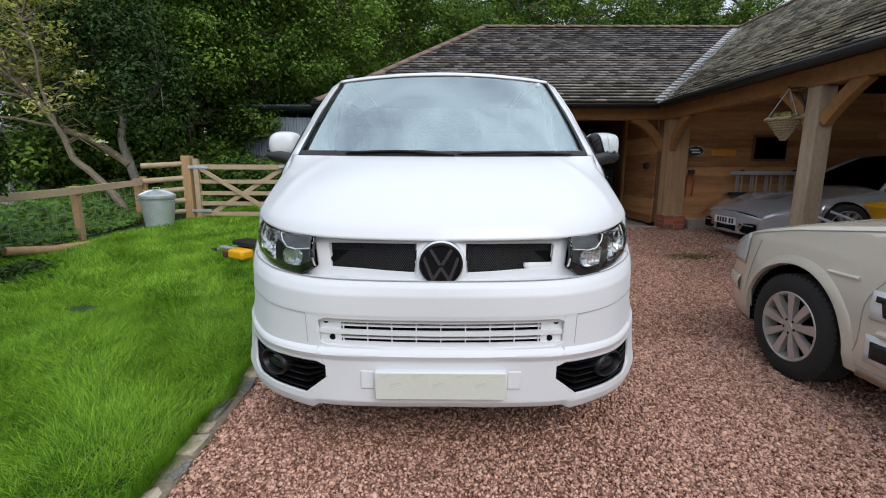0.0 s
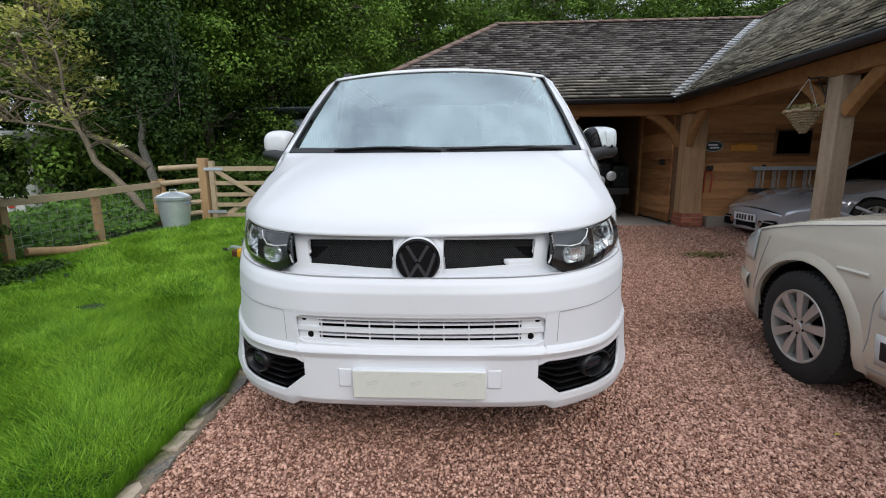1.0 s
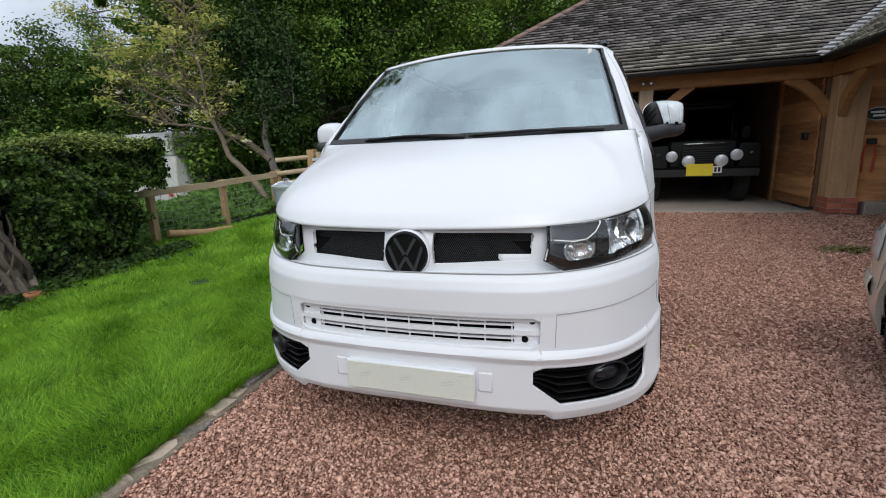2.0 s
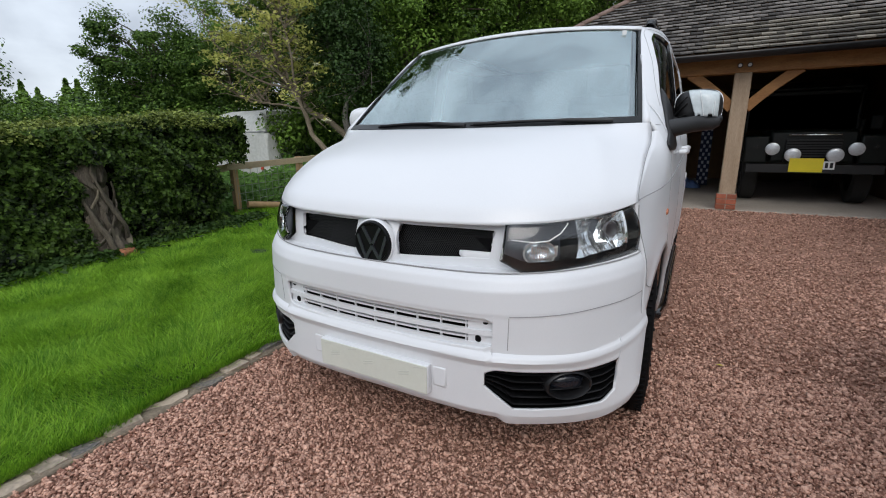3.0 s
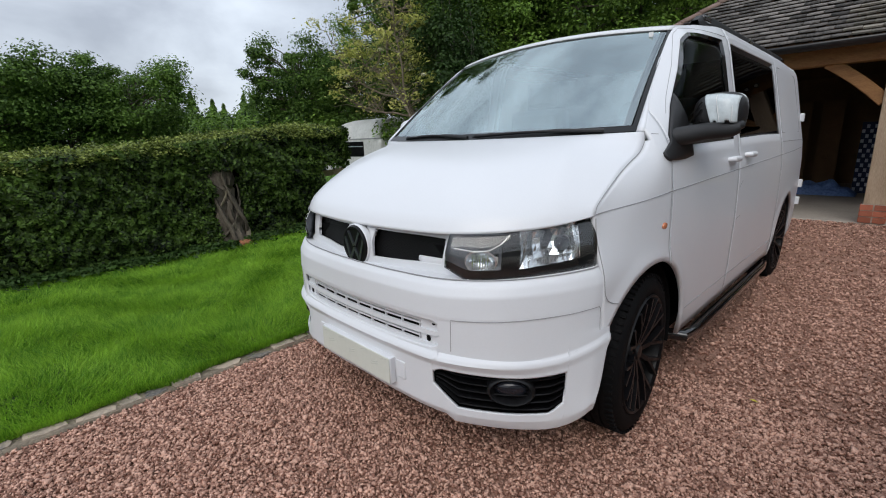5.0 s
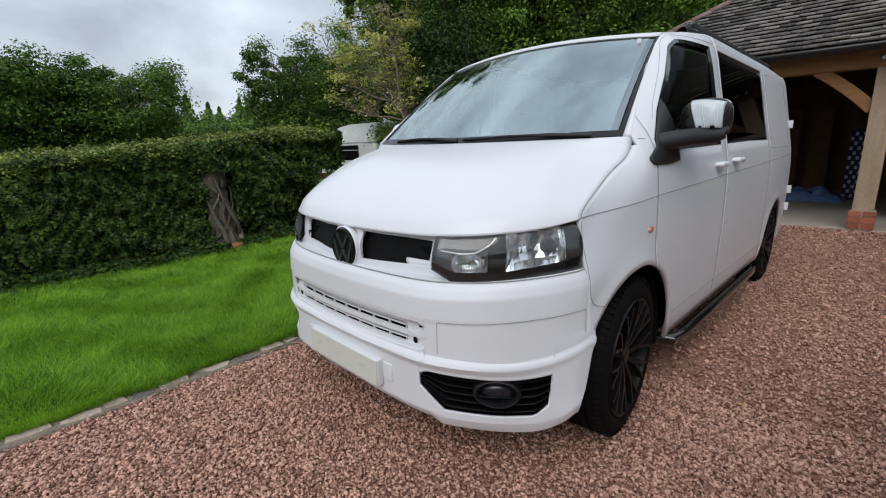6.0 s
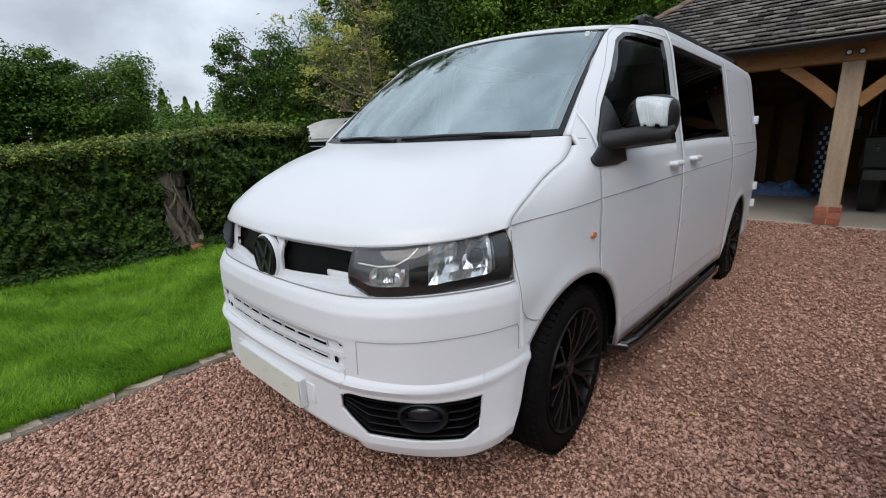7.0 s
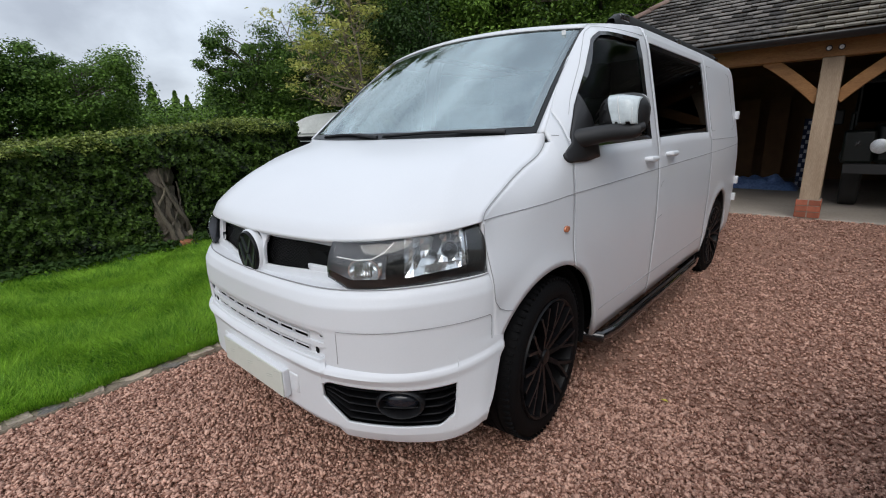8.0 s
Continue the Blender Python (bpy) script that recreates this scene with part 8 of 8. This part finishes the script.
ov = thing("oval_sign", "dark green oval metal sign with pale bars on the boarding", "sign", (4.325, 5.372, 1.53))
bm = bmesh.new()
lathe(bm, [(0.0, 0.001), (0.0, 0.155), (0.012, 0.155)], 40, "y")
ob = part("plate", bm, mat("sign_green", (0.012, 0.03, 0.022), 0.4, vary=0.1, bump=0.0), ov)
ob.matrix_world = ov.matrix_world @ Matrix.Diagonal((1, 1, 0.56, 1))
bm = bmesh.new()
tube(bm, [(0.148 * math.cos(2 * math.pi * i / 40), -0.003, 0.083 * math.sin(2 * math.pi * i / 40)) for i in range(41)], 0.004, 5, caps=False)
part("border", bm, WHITE_PLATE, ov)
for x, z, w in ((-0.015, 0.022, 0.15), (0.015, -0.024, 0.15)):
    part("bar", boxes((x, -0.004, z, w, 0.004, 0.026)), WHITE_PLATE, ov, smooth=False)
os_ = thing("orange_sign", "faded orange wooden sign on the boarding", "sign", (4.82, 5.372, 1.50))
part("board", boxes((0, 0, 0, 0.42, 0.02, 0.10)), mat("orange_board", (0.62, 0.26, 0.03), 0.6, vary=0.25, bump=0.2), os_, bevel=0.004)
part("board", boxes((0, 0, 0.066, 0.22, 0.018, 0.03)), mat("orange_crest", (0.55, 0.22, 0.03), 0.6, vary=0.25, bump=0.2), os_, bevel=0.008)
tw = thing("towing_pole", "red and black folding towing pole hung on the wall", "towing pole", (4.27, 5.36, 0.84))
part("black_head", boxes((0.02, 0, 0.33, 0.10, 0.05, 0.08)), BLACK_PLASTIC, tw, bevel=0.01)
for x in (-0.06, 0.07):
    bm = bmesh.new()
    tube(bm, [(x * 0.6, 0, 0.30), (x, -0.01, 0.15), (x * 0.8, 0, -0.08)], 0.013, 8)
    part("bar", bm, RED, tw, "red steel bar")
ld = thing("ladder", "aluminium ladder hung level on the boarded wall", "ladder", (5.62, 5.33, 0.80))
for z in (0.0, 0.36):
    for y in (0.0, -0.06):
        part("rail", boxes((0, y, z, 1.35, 0.025, 0.06)), BLACK_PLASTIC if z == 0 else GALV, ld, smooth=False, bevel=0.004)
for k in range(5):
    for dx in (-0.035, 0.0, 0.04):
        bm = bmesh.new()
        tube(bm, [(-0.52 + k * 0.25 + dx, -0.03 * (dx > 0), 0.0), (-0.52 + k * 0.25 + dx, -0.03 * (dx > 0), 0.36)], 0.012, 8)
        part("rung", bm, ALLOY, ld)
for x in (-0.45, 0.45):
    part("hook", boxes((x, 0.03, 0.40, 0.03, 0.06, 0.03)), INK, ld, smooth=False)
w1 = tagged(finish("window_1", boxes((5.60, 5.375, 1.58, 0.58, 0.03, 0.44)), SHADE_WALL, smooth=False, bevel=0.006), "small dark window in the boarded wall", "window", kind="structure")
part("pane", boxes((5.60, 5.352, 1.58, 0.52, 0.02, 0.36)), TINT_GLASS, w1, "dark pane", smooth=False)
tagged(finish("wall_switch", boxes((3.71, 5.86, 1.28, 0.05, 0.12, 0.10)), BLACK_PLASTIC, bevel=0.01), "small black switch box on the boarding", "switch")
for x in (1.405, 1.515):
    lm = thing("security_lamp", "small twin security lamp on the oak post", "lamp", (x, PY - 0.13, 2.15), group="security lamps")
    bm = bmesh.new()
    lathe(bm, [(0.06, 0.02), (0.0, 0.03), (-0.02, 0.032), (-0.018, 0.001)], 20, "y")
    part("head", bm, BLACK_PLASTIC, lm)
    bm = bmesh.new()
    lathe(bm, [(-0.021, 0.022), (-0.026, 0.001)], 16, "y")
    part("lens", bm, WHITE_PLATE, lm, "pale lens")
    part("bracket", boxes((0, 0.06, 0.0, 0.03, 0.06, 0.02)), BLACK_PLASTIC, lm)

# rear left bay: checked windbreak against the wall, blue tarpaulin heap
ck = thing("checked_windbreak", "blue and white checked folded cloth leaning in the barn", "cloth", (1.16, 8.9, 0.2))
ck.scale = (0.62, 1, 1)
part("backing", boxes((0, 0.04, 0.62, 0.34, 0.02, 1.22)), mat("navy_cloth", (0.02, 0.03, 0.07), 0.9, vary=0.2, bump=0.2), ck)
for i in range(4):
    for j in range(14):
        if (i + j) % 2 == 0:
            part("check", boxes((-0.125 + i * 0.083, 0.025, 0.08 + j * 0.083, 0.066, 0.012, 0.058)), CHECK, ck, smooth=False)
bm = bmesh.new()
sheet(lambda u, v: (0.0 + u * 1.15, 8.3 + v * 0.6, 0.205 + 0.28 * math.sin(math.pi * u) ** 0.6 * math.sin(math.pi * v) ** 0.6 * (0.6 + 0.8 * abs(noise.noise(Vector((u * 5, v * 4, 2.0)))))), steps(0, 1, 30), steps(0, 1, 20), bm)
tagged(finish("tarpaulin", bm, BLUE), "crumpled blue and white tarpaulin heaped on the slab", "tarpaulin")
for k, (x, w) in enumerate(((-0.6, 0.5), (-0.05, 0.4), (0.5, 0.35), (-1.2, 0.5))):
    tagged(finish("timber_sheet", boxes((x, 10.6 - 0.05 * k, 1.05, w, 0.03, 1.7)), SHADE_WALL, smooth=False, bevel=0.004), "brown timber sheet leaning on the back wall", "timber", "stored sheets")

# yellow wheelbarrow in the side bay
wb = thing("wheelbarrow", "yellow plastic wheelbarrow with steel handles", "wheelbarrow", (4.95, 1.98, 0.10), 30)
bm = bmesh.new()
rings = []
for z, sx, sy in ((0.40, 0.24, 0.34), (0.55, 0.30, 0.42), (0.72, 0.36, 0.50), (0.735, 0.38, 0.52)):
    rings.append([bm.verts.new((sx * math.copysign(abs(math.cos(a)) ** 0.4, math.cos(a)), sy * math.copysign(abs(math.sin(a)) ** 0.4, math.sin(a)), z + 0.03 * math.sin(a))) for a in [2 * math.pi * k / 32 for k in range(32)]])
for r0, r1 in zip(rings, rings[1:]):
    for k in range(32):
        bm.faces.new((r0[k], r0[(k + 1) % 32], r1[(k + 1) % 32], r1[k]))
bm.faces.new(rings[0][::-1])
part("tray", bm, YELLOW, wb, "yellow tray", solid=0.006)
for s in (-1, 1):
    bm = bmesh.new()
    tube(bm, [(s * 0.10, -0.75, 0.25), (s * 0.20, -0.2, 0.40), (s * 0.27, 0.5, 0.46), (s * 0.29, 0.95, 0.62)], 0.016, 8)
    part("handle", bm, GALV, wb)
    bm = bmesh.new()
    tube(bm, [(s * 0.25, 0.30, 0.44), (s * 0.24, 0.36, 0.0)], 0.014, 8)
    part("leg", bm, GALV, wb)
bm = bmesh.new()
lathe(bm, [(-0.045, 0.12), (-0.045, 0.17), (-0.02, 0.19), (0.02, 0.19), (0.045, 0.17), (0.045, 0.12), (0.045, 0.001)], 28, "x", (0, -0.72, 0.19))
part("wheel", bm, RUBBER, wb)

# moss and dead weeds on the gravel by the barn
r = np.random.default_rng(17)
for x, y in ((3.27, 3.26),):
    n = 300
    c = np.stack([x + r.normal(0, 0.12, n), y + r.normal(0, 0.06, n), np.zeros(n)], 1)
    c[:, 2] = [ground_z(a, b) + 0.015 for a, b in c[:, :2]]
    tagged(leaves("moss_patch", c, 0.03, mat("moss", (0.17, 0.14, 0.05), 0.9, vary=0.4, bump=0.0), r, None, np.tile([0, 0, 1.0], (n, 1))), "patch of moss and dead weed on the gravel", "moss", kind="stuff")


# ---- single roof tiles over the open bays, nearest the drive ----
bm = bmesh.new()
w, ln = 0.168 * 0.965, 0.116 * 1.35
v = [bm.verts.new(p) for p in ((0, 0, 0.052), (w, 0, 0.052), (w, ln, 0.006), (0, ln, 0.006), (0, 0, 0.032), (w, 0, 0.032), (w, ln, -0.014), (0, ln, -0.014))]
for f in ((0, 1, 2, 3), (4, 5, 1, 0), (4, 0, 3, 7), (1, 5, 6, 2)):
    bm.faces.new([v[k] for k in f])
tile_mesh = bpy.data.meshes.new("roof_tile")
bm.to_mesh(tile_mesh)
bm.free()
tile_mesh.materials.append(TILE_ONE)
lichen_mesh = tile_mesh.copy()
lichen_mesh.materials.clear()
lichen_mesh.materials.append(TILE_LICHEN_ONE)
for at, u, v, n, lift, tw, lichened in SINGLES:
    ob = new("roof_tile", lichen_mesh if lichened else tile_mesh)
    ob.parent = roof
    m = Matrix((u, v, n)).transposed().to_4x4()
    m.translation = at
    ob.matrix_world = m @ pose(0, 0, lift, math.degrees(-lift * 5), math.degrees(tw * 8), 0)
